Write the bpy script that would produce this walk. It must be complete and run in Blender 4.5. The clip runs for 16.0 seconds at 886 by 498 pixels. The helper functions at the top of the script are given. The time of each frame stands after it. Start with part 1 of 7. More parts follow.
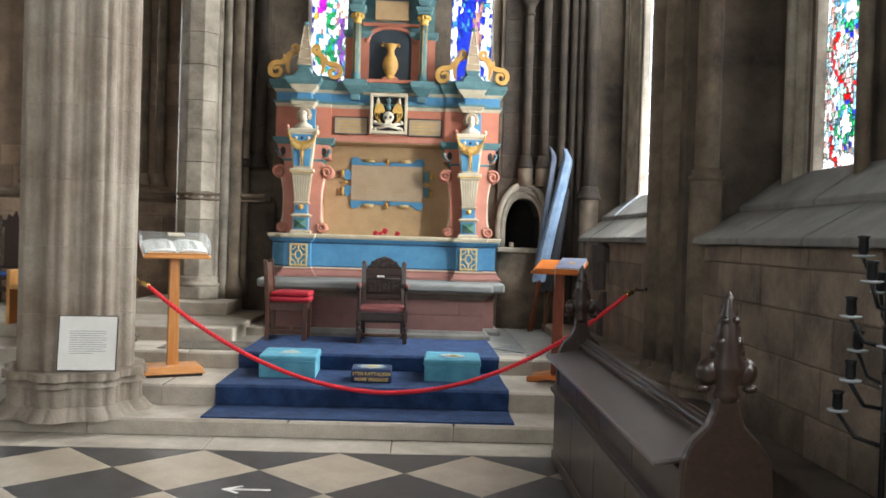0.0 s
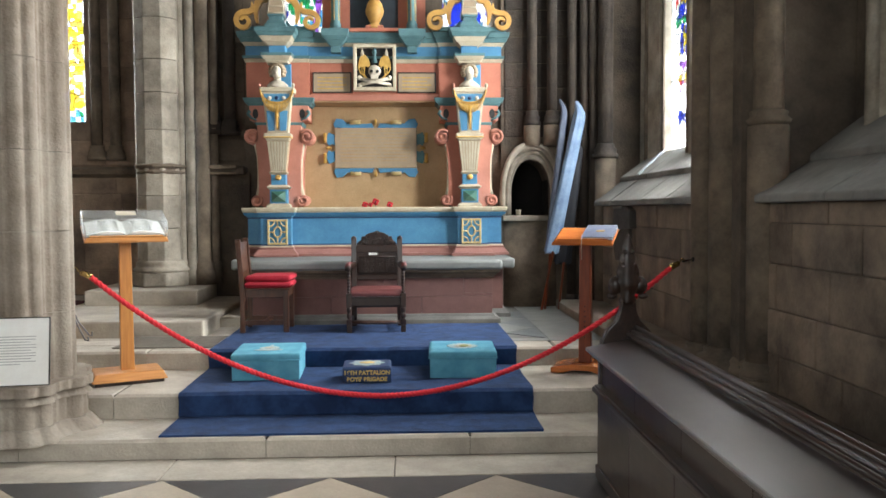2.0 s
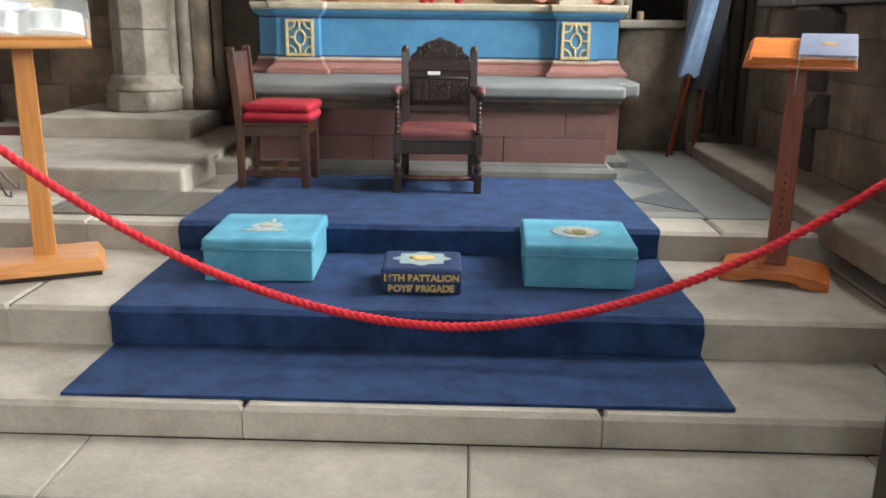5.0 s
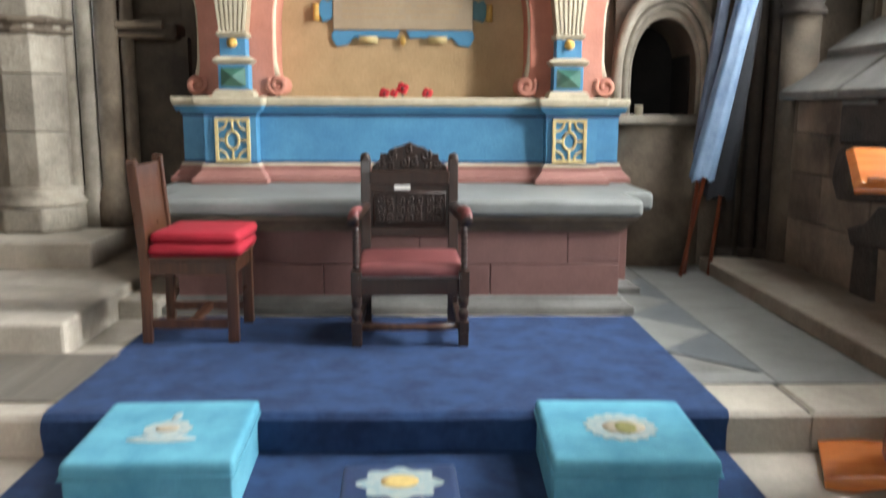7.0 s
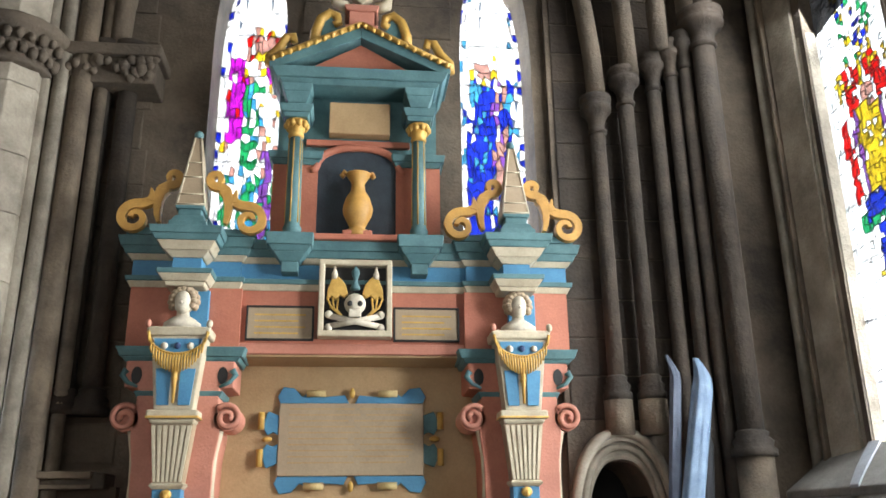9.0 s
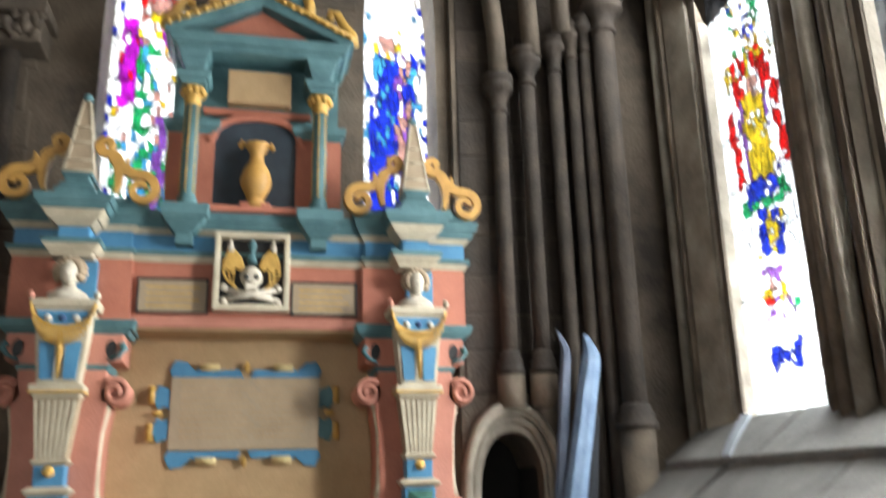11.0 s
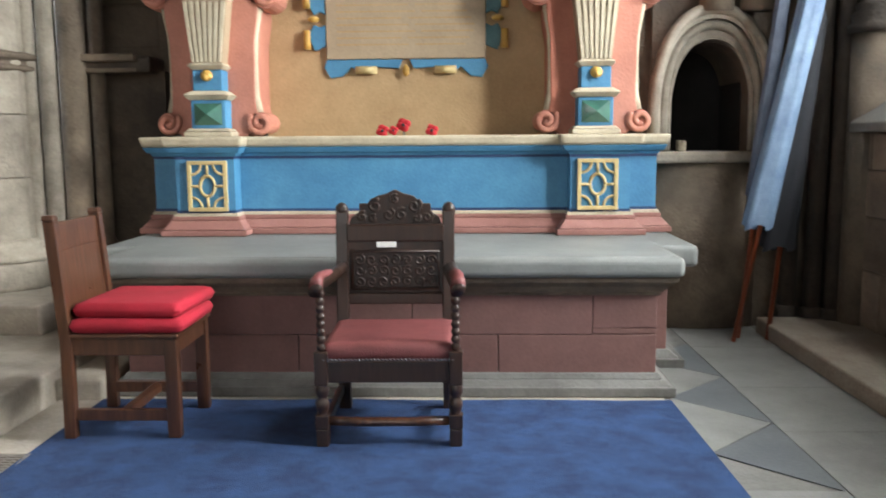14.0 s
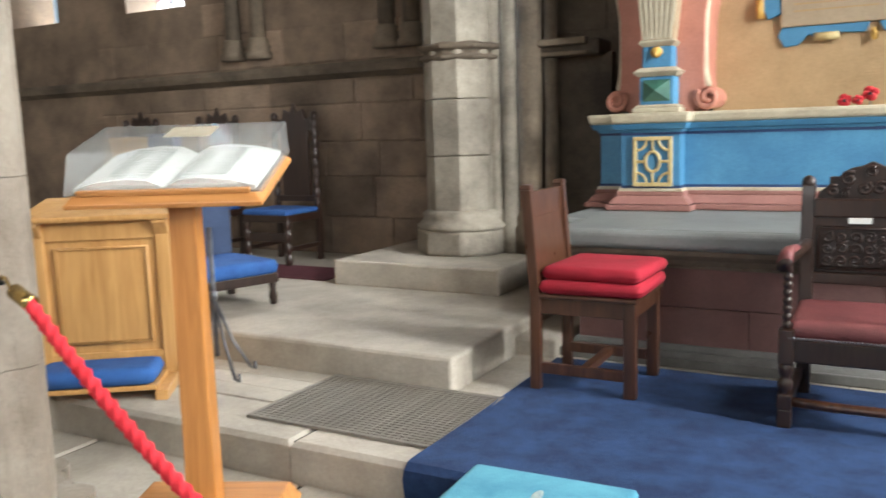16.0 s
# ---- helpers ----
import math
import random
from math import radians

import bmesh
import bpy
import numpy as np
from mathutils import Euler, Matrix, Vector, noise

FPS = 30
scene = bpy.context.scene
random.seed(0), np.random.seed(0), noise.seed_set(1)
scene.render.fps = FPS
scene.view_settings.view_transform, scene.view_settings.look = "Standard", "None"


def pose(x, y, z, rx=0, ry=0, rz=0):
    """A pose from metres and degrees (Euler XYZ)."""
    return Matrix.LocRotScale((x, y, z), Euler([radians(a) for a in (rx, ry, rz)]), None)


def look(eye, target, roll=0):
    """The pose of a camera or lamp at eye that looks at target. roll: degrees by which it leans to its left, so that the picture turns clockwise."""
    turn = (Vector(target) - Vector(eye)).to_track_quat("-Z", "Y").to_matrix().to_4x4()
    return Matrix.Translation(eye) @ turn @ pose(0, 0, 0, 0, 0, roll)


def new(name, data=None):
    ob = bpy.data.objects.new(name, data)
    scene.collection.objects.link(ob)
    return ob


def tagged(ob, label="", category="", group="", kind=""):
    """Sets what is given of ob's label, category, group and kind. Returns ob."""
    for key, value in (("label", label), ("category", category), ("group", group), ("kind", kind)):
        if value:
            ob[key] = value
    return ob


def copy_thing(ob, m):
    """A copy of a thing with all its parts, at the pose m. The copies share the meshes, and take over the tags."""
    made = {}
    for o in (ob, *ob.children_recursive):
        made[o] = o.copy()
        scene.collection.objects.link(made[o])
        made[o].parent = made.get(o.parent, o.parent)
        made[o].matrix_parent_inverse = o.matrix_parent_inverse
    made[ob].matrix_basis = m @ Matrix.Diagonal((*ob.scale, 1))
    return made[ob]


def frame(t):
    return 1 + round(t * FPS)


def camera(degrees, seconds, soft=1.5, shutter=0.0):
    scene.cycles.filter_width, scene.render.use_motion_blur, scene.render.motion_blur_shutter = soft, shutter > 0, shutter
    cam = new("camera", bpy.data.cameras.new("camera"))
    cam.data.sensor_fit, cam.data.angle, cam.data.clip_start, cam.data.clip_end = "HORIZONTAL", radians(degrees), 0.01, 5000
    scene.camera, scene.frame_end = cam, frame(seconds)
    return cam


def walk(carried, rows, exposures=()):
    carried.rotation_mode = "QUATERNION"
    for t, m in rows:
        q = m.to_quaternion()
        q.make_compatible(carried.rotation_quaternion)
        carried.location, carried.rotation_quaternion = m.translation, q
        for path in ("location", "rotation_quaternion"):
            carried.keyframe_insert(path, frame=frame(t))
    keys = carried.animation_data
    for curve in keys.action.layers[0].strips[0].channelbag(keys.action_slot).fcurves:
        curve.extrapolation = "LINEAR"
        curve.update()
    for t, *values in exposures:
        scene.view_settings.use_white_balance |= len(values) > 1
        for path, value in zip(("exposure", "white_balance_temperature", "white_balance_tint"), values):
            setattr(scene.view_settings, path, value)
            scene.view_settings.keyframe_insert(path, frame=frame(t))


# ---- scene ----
cam = camera(56.2, 16.0, soft=1.6, shutter=0.4)
PATH = [
    (0, (0.489, -11.579, 1.783), (0.547, -9.58, 1.758), 1.7),
    (0.5, (0.385, -11.302, 1.78), (0.506, -9.307, 1.709), 0.9),
    (1, (0.355, -11.006, 1.782), (0.488, -9.012, 1.703), -0.4),
    (1.5, (0.407, -10.616, 1.791), (0.501, -8.62, 1.718), -0.5),
    (2, (0.403, -10.186, 1.755), (0.487, -8.19, 1.662), -0.3),
    (2.5, (0.434, -9.752, 1.757), (0.492, -7.756, 1.649), -0.6),
    (3, (0.491, -9.295, 1.77), (0.488, -7.299, 1.645), 0.6),
    (3.5, (0.466, -8.813, 1.76), (0.426, -6.822, 1.578), 1.7),
    (4, (0.384, -8.326, 1.684), (0.318, -6.356, 1.346), 0.6),
    (4.2, (0.374, -8.118, 1.69), (0.296, -6.156, 1.31), 0.4),
    (6.3, (0.081, -6.352, 1.603), (0.143, -4.468, 0.936), 1.8),
    (6.5, (0.079, -6.229, 1.641), (0.157, -4.326, 1.03), 1.7),
    (7, (0.119, -5.902, 1.744), (0.177, -3.932, 1.404), 0.3),
    (7.5, (0.24, -5.71, 1.86), (0.226, -3.71, 1.815), 0.5),
    (8, (0.186, -5.686, 1.819), (0.223, -3.71, 2.125), 0.1),
    (8.5, (0.014, -5.639, 1.903), (0.163, -3.737, 2.503), -0.5),
    (10.8, (-0.022, -5.719, 2.041), (0.351, -3.865, 2.69), -1.4),
    (11, (0.005, -5.692, 2.015), (0.452, -3.822, 2.566), -1.5),
    (11.5, (0.28, -5.614, 1.846), (0.925, -3.732, 2.054), -0.6),
    (12, (0.334, -5.437, 1.794), (1.204, -3.637, 1.756), 0.1),
    (12.5, (0.345, -5.262, 1.766), (1.254, -3.495, 1.536), -0.9),
    (13, (0.391, -5.108, 1.74), (0.991, -3.246, 1.324), -1.3),
    (13.5, (0.412, -5.066, 1.754), (0.591, -3.109, 1.386), -0.9),
    (14, (0.399, -5.038, 1.759), (0.34, -3.055, 1.503), -0.4),
    (14.5, (0.295, -5.038, 1.763), (0.126, -3.057, 1.547), 0.1),
    (15, (0.138, -5.132, 1.795), (-0.253, -3.184, 1.572), -0.8),
    (15.5, (0.061, -5.168, 1.736), (-0.61, -3.301, 1.485), -1.8),
    (16, (0.162, -5.175, 1.715), (-0.795, -3.441, 1.438), -1.7),
]
EXPOSURES = [(0, 0.08), (3.5, 0.06), (6.5, 0.32), (7.5, 0.05), (8.5, -0.1), (11, -0.15), (12.5, 0.05), (14.5, 0.18), (16, 0.22)]
walk(cam, [(t, look(eye, target, roll)) for t, eye, target, roll in PATH], exposures=EXPOSURES)

# ---------------- light and sky ----------------
world = bpy.data.worlds.new("sky")
scene.world = world
world.use_nodes = True
sky = world.node_tree.nodes.new("ShaderNodeTexSky")
sky.sky_type, sky.sun_disc = "NISHITA", False
sky.sun_elevation, sky.sun_rotation = radians(40), radians(100)
back = world.node_tree.nodes["Background"]
back.inputs["Strength"].default_value = 0.1
world.node_tree.links.new(sky.outputs["Color"], back.inputs["Color"])


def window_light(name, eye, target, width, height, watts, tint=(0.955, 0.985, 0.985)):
    """An area lamp just outside a window opening, for daylight or added fill."""
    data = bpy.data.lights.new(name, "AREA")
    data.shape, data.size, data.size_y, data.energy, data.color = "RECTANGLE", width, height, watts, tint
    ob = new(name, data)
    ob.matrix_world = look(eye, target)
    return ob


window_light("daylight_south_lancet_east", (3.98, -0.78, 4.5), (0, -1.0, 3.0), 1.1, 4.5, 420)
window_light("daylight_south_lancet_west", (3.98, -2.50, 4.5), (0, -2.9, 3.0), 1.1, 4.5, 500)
# extra compact lamps added low in both lancets for firmer side shadows
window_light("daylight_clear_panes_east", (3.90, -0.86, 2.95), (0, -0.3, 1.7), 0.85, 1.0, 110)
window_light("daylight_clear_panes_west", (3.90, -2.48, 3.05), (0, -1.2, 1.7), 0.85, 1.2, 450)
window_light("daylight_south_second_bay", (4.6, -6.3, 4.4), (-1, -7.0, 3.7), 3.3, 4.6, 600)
# added fill through an unseen bay behind the camera
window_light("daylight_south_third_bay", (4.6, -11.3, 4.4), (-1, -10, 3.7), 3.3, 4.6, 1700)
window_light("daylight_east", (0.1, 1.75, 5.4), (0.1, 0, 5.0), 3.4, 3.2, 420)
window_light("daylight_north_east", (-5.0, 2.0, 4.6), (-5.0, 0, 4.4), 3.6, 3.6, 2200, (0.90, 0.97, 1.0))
# added fill from behind the camera, through an unseen west opening
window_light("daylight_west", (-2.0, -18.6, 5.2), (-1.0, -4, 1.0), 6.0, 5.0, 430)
# added fill from an unseen north side, to brighten the south walls
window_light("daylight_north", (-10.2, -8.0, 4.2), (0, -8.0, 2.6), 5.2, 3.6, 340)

# ---------------- materials ----------------
MATS = {}


def paint(name, c1, c2=None, size=6.0, rough=0.7, bump=0.15, metal=0.0, fine=60.0, vary=0.0, coat=0.0, dirt=0.35, sheen=0.0, edge=0.17):
    """A surface with grain at two scales: broad patches, fine grain, and a bump of both."""
    if name in MATS:
        return MATS[name]
    m = bpy.data.materials.new(name)
    m.use_nodes = True
    nt = m.node_tree
    b = nt.nodes["Principled BSDF"]
    c2 = c2 or tuple(v * 0.72 for v in c1)
    tc = nt.nodes.new("ShaderNodeTexCoord")
    big = nt.nodes.new("ShaderNodeTexNoise")
    big.inputs["Scale"].default_value, big.inputs["Detail"].default_value, big.inputs["Roughness"].default_value = size, 6, 0.65
    small = nt.nodes.new("ShaderNodeTexNoise")
    small.inputs["Scale"].default_value, small.inputs["Detail"].default_value = fine, 4
    for n in (big, small):
        nt.links.new(tc.outputs["Object"], n.inputs["Vector"])
    ramp = nt.nodes.new("ShaderNodeValToRGB")
    ramp.color_ramp.elements[0].position, ramp.color_ramp.elements[1].position = 0.5 - edge, 0.5 + edge
    ramp.color_ramp.elements[0].color, ramp.color_ramp.elements[1].color = (*c2, 1), (*c1, 1)
    nt.links.new(big.outputs["Fac"], ramp.inputs["Fac"])
    mix = nt.nodes.new("ShaderNodeMix")
    mix.data_type, mix.blend_type = "RGBA", "MULTIPLY"
    mix.inputs["Factor"].default_value = dirt
    nt.links.new(ramp.outputs["Color"], mix.inputs[6])
    bw = nt.nodes.new("ShaderNodeRGBToBW")
    nt.links.new(small.outputs["Color"], bw.inputs["Color"])
    nt.links.new(bw.outputs["Val"], mix.inputs[7])
    out = mix.outputs[2]
    if vary:
        info = nt.nodes.new("ShaderNodeObjectInfo")
        hsv = nt.nodes.new("ShaderNodeHueSaturation")
        mr = nt.nodes.new("ShaderNodeMapRange")
        mr.inputs["To Min"].default_value, mr.inputs["To Max"].default_value = 1 - vary, 1 + vary
        nt.links.new(info.outputs["Random"], mr.inputs["Value"])
        nt.links.new(mr.outputs["Result"], hsv.inputs["Value"])
        nt.links.new(out, hsv.inputs["Color"])
        out = hsv.outputs["Color"]
    nt.links.new(out, b.inputs["Base Color"])
    b.inputs["Roughness"].default_value, b.inputs["Metallic"].default_value = rough, metal
    b.inputs["Coat Weight"].default_value = coat
    b.inputs["Sheen Weight"].default_value = sheen
    if bump:
        add = nt.nodes.new("ShaderNodeMath")
        add.operation = "ADD"
        nt.links.new(big.outputs["Fac"], add.inputs[0])
        nt.links.new(small.outputs["Fac"], add.inputs[1])
        bn = nt.nodes.new("ShaderNodeBump")
        bn.inputs["Strength"].default_value, bn.inputs["Distance"].default_value = bump, 0.02
        nt.links.new(add.outputs[0], bn.inputs["Height"])
        nt.links.new(bn.outputs["Normal"], b.inputs["Normal"])
    MATS[name] = m
    return m


def wooden(name, c1, c2, rough=0.35, axis=2, coat=0.2, scale=3.0, relief=0.12):
    """Polished timber with stretched grain along one axis."""
    m = bpy.data.materials.new(name)
    m.use_nodes = True
    nt = m.node_tree
    b = nt.nodes["Principled BSDF"]
    tc = nt.nodes.new("ShaderNodeTexCoord")
    mp = nt.nodes.new("ShaderNodeMapping")
    s = [scale * 7] * 3
    s[axis] = scale * 0.6
    mp.inputs["Scale"].default_value = s
    nt.links.new(tc.outputs["Object"], mp.inputs["Vector"])
    nz = nt.nodes.new("ShaderNodeTexNoise")
    nz.inputs["Scale"].default_value, nz.inputs["Detail"].default_value, nz.inputs["Distortion"].default_value = 1.6, 8, 0.8
    nt.links.new(mp.outputs["Vector"], nz.inputs["Vector"])
    ramp = nt.nodes.new("ShaderNodeValToRGB")
    ramp.color_ramp.elements[0].position, ramp.color_ramp.elements[1].position = 0.3, 0.7
    ramp.color_ramp.elements[0].color, ramp.color_ramp.elements[1].color = (*c2, 1), (*c1, 1)
    nt.links.new(nz.outputs["Fac"], ramp.inputs["Fac"])
    nt.links.new(ramp.outputs["Color"], b.inputs["Base Color"])
    wear = nt.nodes.new("ShaderNodeTexNoise")
    wear.inputs["Scale"].default_value = 9
    nt.links.new(tc.outputs["Object"], wear.inputs["Vector"])
    mr = nt.nodes.new("ShaderNodeMapRange")
    mr.inputs["To Min"].default_value, mr.inputs["To Max"].default_value = rough - (0.1 if relief > 0.05 else 0.03), rough + (0.15 if relief > 0.05 else 0.05)
    nt.links.new(wear.outputs["Fac"], mr.inputs["Value"])
    nt.links.new(mr.outputs["Result"], b.inputs["Roughness"])
    b.inputs["Coat Weight"].default_value = coat
    bn = nt.nodes.new("ShaderNodeBump")
    bn.inputs["Strength"].default_value, bn.inputs["Distance"].default_value = relief, 0.01
    nt.links.new(nz.outputs["Fac"], bn.inputs["Height"])
    nt.links.new(bn.outputs["Normal"], b.inputs["Normal"])
    MATS[name] = m
    return m


def glass_pane(name, colour):
    """Stained glass: light passes through, tinted and a little scattered."""
    if name in MATS:
        return MATS[name]
    m = bpy.data.materials.new(name)
    m.use_nodes = True
    nt = m.node_tree
    nt.nodes.remove(nt.nodes["Principled BSDF"])
    tr = nt.nodes.new("ShaderNodeBsdfTransparent")
    tl = nt.nodes.new("ShaderNodeBsdfTranslucent")
    gl = nt.nodes.new("ShaderNodeBsdfGlossy")
    gl.inputs["Roughness"].default_value = 0.15
    tc = nt.nodes.new("ShaderNodeTexCoord")
    nz = nt.nodes.new("ShaderNodeTexNoise")
    nz.inputs["Scale"].default_value, nz.inputs["Detail"].default_value = 11, 5
    nt.links.new(tc.outputs["Object"], nz.inputs["Vector"])
    ramp = nt.nodes.new("ShaderNodeValToRGB")
    ramp.color_ramp.elements[0].position, ramp.color_ramp.elements[1].position = 0.3, 0.62
    ramp.color_ramp.elements[0].color = (*[v * 0.55 for v in colour], 1)
    ramp.color_ramp.elements[1].color = (*colour, 1)
    nt.links.new(nz.outputs["Fac"], ramp.inputs["Fac"])
    nt.links.new(ramp.outputs["Color"], tr.inputs["Color"])
    nt.links.new(ramp.outputs["Color"], tl.inputs["Color"])
    m1 = nt.nodes.new("ShaderNodeMixShader")
    m1.inputs["Fac"].default_value = 0.25
    nt.links.new(tr.outputs[0], m1.inputs[1])
    nt.links.new(tl.outputs[0], m1.inputs[2])
    m2 = nt.nodes.new("ShaderNodeMixShader")
    m2.inputs["Fac"].default_value = 0.04
    nt.links.new(m1.outputs[0], m2.inputs[1])
    nt.links.new(gl.outputs[0], m2.inputs[2])
    nt.links.new(m2.outputs[0], nt.nodes["Material Output"].inputs["Surface"])
    MATS[name] = m
    return m


STONE = paint("sooty_sandstone", (0.25, 0.19, 0.132), (0.060, 0.046, 0.034), 1.9, 0.85, 0.35, fine=45, vary=0.22)
# sooty stone, darkened further so its colour holds the corner's shade
SHAFT = paint("sooty_shaded_shaft_stone", (0.070, 0.051, 0.037), (0.017, 0.013, 0.010), 2.6, 0.88, 0.45, fine=36, vary=0.3)
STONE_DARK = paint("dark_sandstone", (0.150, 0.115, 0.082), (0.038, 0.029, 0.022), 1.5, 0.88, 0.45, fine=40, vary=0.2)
PALE = paint("pale_worn_sandstone", (0.43, 0.38, 0.305), (0.17, 0.142, 0.108), 2.4, 0.8, 0.3, fine=50, vary=0.12)
SILL = paint("grey_sill_stone", (0.24, 0.235, 0.215), (0.12, 0.115, 0.105), 2.2, 0.75, 0.25, fine=50, vary=0.1)
STEP = paint("worn_step_stone", (0.58, 0.52, 0.43), (0.37, 0.325, 0.265), 2.4, 0.7, 0.2, fine=50, vary=0.07)
MORTAR = paint("dark_mortar", (0.12, 0.1, 0.085), None, 8, 0.95, 0.3)
CREAM = paint("cream_floor_stone", (0.56, 0.48, 0.37), (0.42, 0.35, 0.27), 3, 0.38, 0.06, vary=0.1)
SLATE = paint("dark_slate_floor", (0.085, 0.082, 0.082), (0.05, 0.048, 0.048), 4, 0.36, 0.08, vary=0.15)
GREYT = paint("pale_grey_floor_stone", (0.25, 0.25, 0.235), (0.17, 0.17, 0.16), 3, 0.5, 0.1, vary=0.06)
BLUET = paint("blue_grey_floor_stone", (0.12, 0.13, 0.135), (0.085, 0.092, 0.10), 4, 0.45, 0.1, vary=0.1)
MBLUE = paint("blue_painted_stone", (0.08, 0.275, 0.455), (0.05, 0.195, 0.355), 3.5, 0.55, 0.12)
MTEAL = paint("teal_painted_stone", (0.105, 0.225, 0.24), (0.055, 0.135, 0.15), 5, 0.6, 0.15)
BROWN = paint("brown_sandstone_blocks", (0.39, 0.275, 0.19), (0.13, 0.092, 0.066), 1.5, 0.85, 0.4, fine=42, vary=0.25)
PIER = paint("weathered_pier_stone", (0.40, 0.345, 0.28), (0.19, 0.14, 0.098), 1.3, 0.82, 0.35, fine=46, vary=0.15)
MDEEP = paint("deep_blue_paint", (0.02, 0.055, 0.16), (0.014, 0.035, 0.1), 5, 0.6, 0.1)
MNICHE = paint("dark_slate_paint", (0.03, 0.046, 0.062), (0.016, 0.024, 0.034), 5, 0.7, 0.1)
MRED = paint("terracotta_red_paint", (0.52, 0.185, 0.115), (0.40, 0.13, 0.08), 3, 0.65, 0.15)
MPINK = paint("salmon_painted_stone", (0.56, 0.235, 0.165), (0.45, 0.175, 0.12), 3, 0.65, 0.15)
MMAROON = paint("dull_red_brown_stone", (0.235, 0.115, 0.098), (0.15, 0.072, 0.064), 1.8, 0.75, 0.1)
MDULL = paint("dull_mauve_red_paint", (0.36, 0.165, 0.135), (0.27, 0.115, 0.095), 3, 0.7, 0.2)
SLABG = paint("smooth_grey_slab", (0.24, 0.25, 0.24), (0.15, 0.155, 0.148), 1.6, 0.55, 0.08)
MTAN = paint("tan_stone_panel", (0.50, 0.335, 0.175), (0.38, 0.245, 0.12), 2.5, 0.7, 0.15)
MBUFF = paint("buff_tablet_stone", (0.42, 0.32, 0.21), (0.34, 0.255, 0.165), 5, 0.6, 0.1)
MCREAM = paint("cream_painted_stone", (0.60, 0.53, 0.39), (0.44, 0.37, 0.26), 6, 0.6, 0.15)
MIVORY = paint("ivory_painted_figure", (0.72, 0.66, 0.53), (0.48, 0.42, 0.33), 14, 0.5, 0.15)
MGOLD = paint("gold_paint", (0.70, 0.43, 0.105), (0.48, 0.28, 0.06), 10, 0.45, 0.15, metal=0.15)
OCHRE = paint("ochre_painted_scrollwork", (0.60, 0.33, 0.075), (0.40, 0.21, 0.05), 6, 0.55, 0.12)
LETTER = paint("gold_thread_lettering", (0.80, 0.60, 0.22), (0.62, 0.44, 0.14), 40, 0.7, 0.1)
WALLB = paint("weathered_wall_block", (0.30, 0.225, 0.162), (0.075, 0.057, 0.043), 1.7, 0.85, 0.4, fine=40, vary=0.25)
MGREEN = paint("green_glass_jewel", (0.06, 0.19, 0.13), (0.03, 0.1, 0.08), 8, 0.3, 0.1, coat=0.5)
MBLACK = paint("black_paint", (0.012, 0.011, 0.011), None, 8, 0.6, 0.1)
CARPET = paint("navy_blue_carpet", (0.026, 0.078, 0.215), (0.010, 0.034, 0.112), 6.0, 0.95, 0.5, fine=230, dirt=0.6, edge=0.13)
KNEEL = paint("turquoise_kneeler_velvet", (0.15, 0.47, 0.60), (0.075, 0.31, 0.44), 5, 0.9, 0.3, fine=180)
REDV = paint("scarlet_velvet", (0.42, 0.005, 0.024), (0.29, 0.003, 0.014), 6, 0.85, 0.3, fine=160)
PINKV = paint("faded_rose_leather", (0.235, 0.066, 0.064), (0.15, 0.04, 0.04), 7, 0.5, 0.2, fine=120)
BLUEV = paint("royal_blue_velvet", (0.035, 0.14, 0.42), (0.02, 0.08, 0.27), 6, 0.9, 0.3, fine=160)
NAVYV = paint("slate_navy_cloth", (0.055, 0.085, 0.16), (0.035, 0.055, 0.11), 6, 0.9, 0.3, fine=160)
ROPE = paint("red_rope_yarn", (0.92, 0.035, 0.055), (0.80, 0.024, 0.04), 25, 0.75, 0.3, fine=300)
BRASS = paint("polished_brass", (0.75, 0.55, 0.22), (0.6, 0.42, 0.15), 12, 0.25, 0.05, metal=1.0)
IRON = paint("black_wrought_iron", (0.022, 0.022, 0.024), (0.012, 0.012, 0.013), 12, 0.45, 0.2, metal=0.6)
STEEL = paint("dull_steel_wire", (0.22, 0.225, 0.24), (0.12, 0.12, 0.13), 12, 0.4, 0.1, metal=0.8)
LEAD = paint("lead_came", (0.05, 0.05, 0.055), None, 12, 0.6, 0.2, metal=0.4)
PAPER = paint("white_paper", (0.80, 0.79, 0.75), (0.72, 0.70, 0.65), 6, 0.8, 0.03, dirt=0.1)
INK = paint("faded_grey_ink", (0.50, 0.49, 0.47), None, 9, 0.8, 0.0)
FLAG = paint("pale_blue_banner_silk", (0.24, 0.35, 0.50), (0.14, 0.22, 0.35), 7, 0.6, 0.2, fine=150)
FLAGD = paint("dark_grey_banner_silk", (0.14, 0.17, 0.235), (0.08, 0.10, 0.15), 7, 0.7, 0.2, fine=150)
FLAGN = paint("black_navy_banner_cloth", (0.014, 0.016, 0.024), (0.007, 0.008, 0.012), 7, 0.8, 0.2, fine=150)
MAT_G = paint("worn_metal_grating", (0.30, 0.27, 0.225), (0.2, 0.175, 0.145), 12, 0.55, 0.2, metal=0.3)
POPPY = paint("red_poppy_petal", (0.55, 0.01, 0.02), (0.4, 0.005, 0.012), 20, 0.7, 0.1)
CANDLE = paint("white_candle_cup", (0.62, 0.68, 0.72), None, 9, 0.25, 0.05)
OAKD = wooden("dark_carved_oak", (0.034, 0.016, 0.010), (0.013, 0.006, 0.004), 0.33)
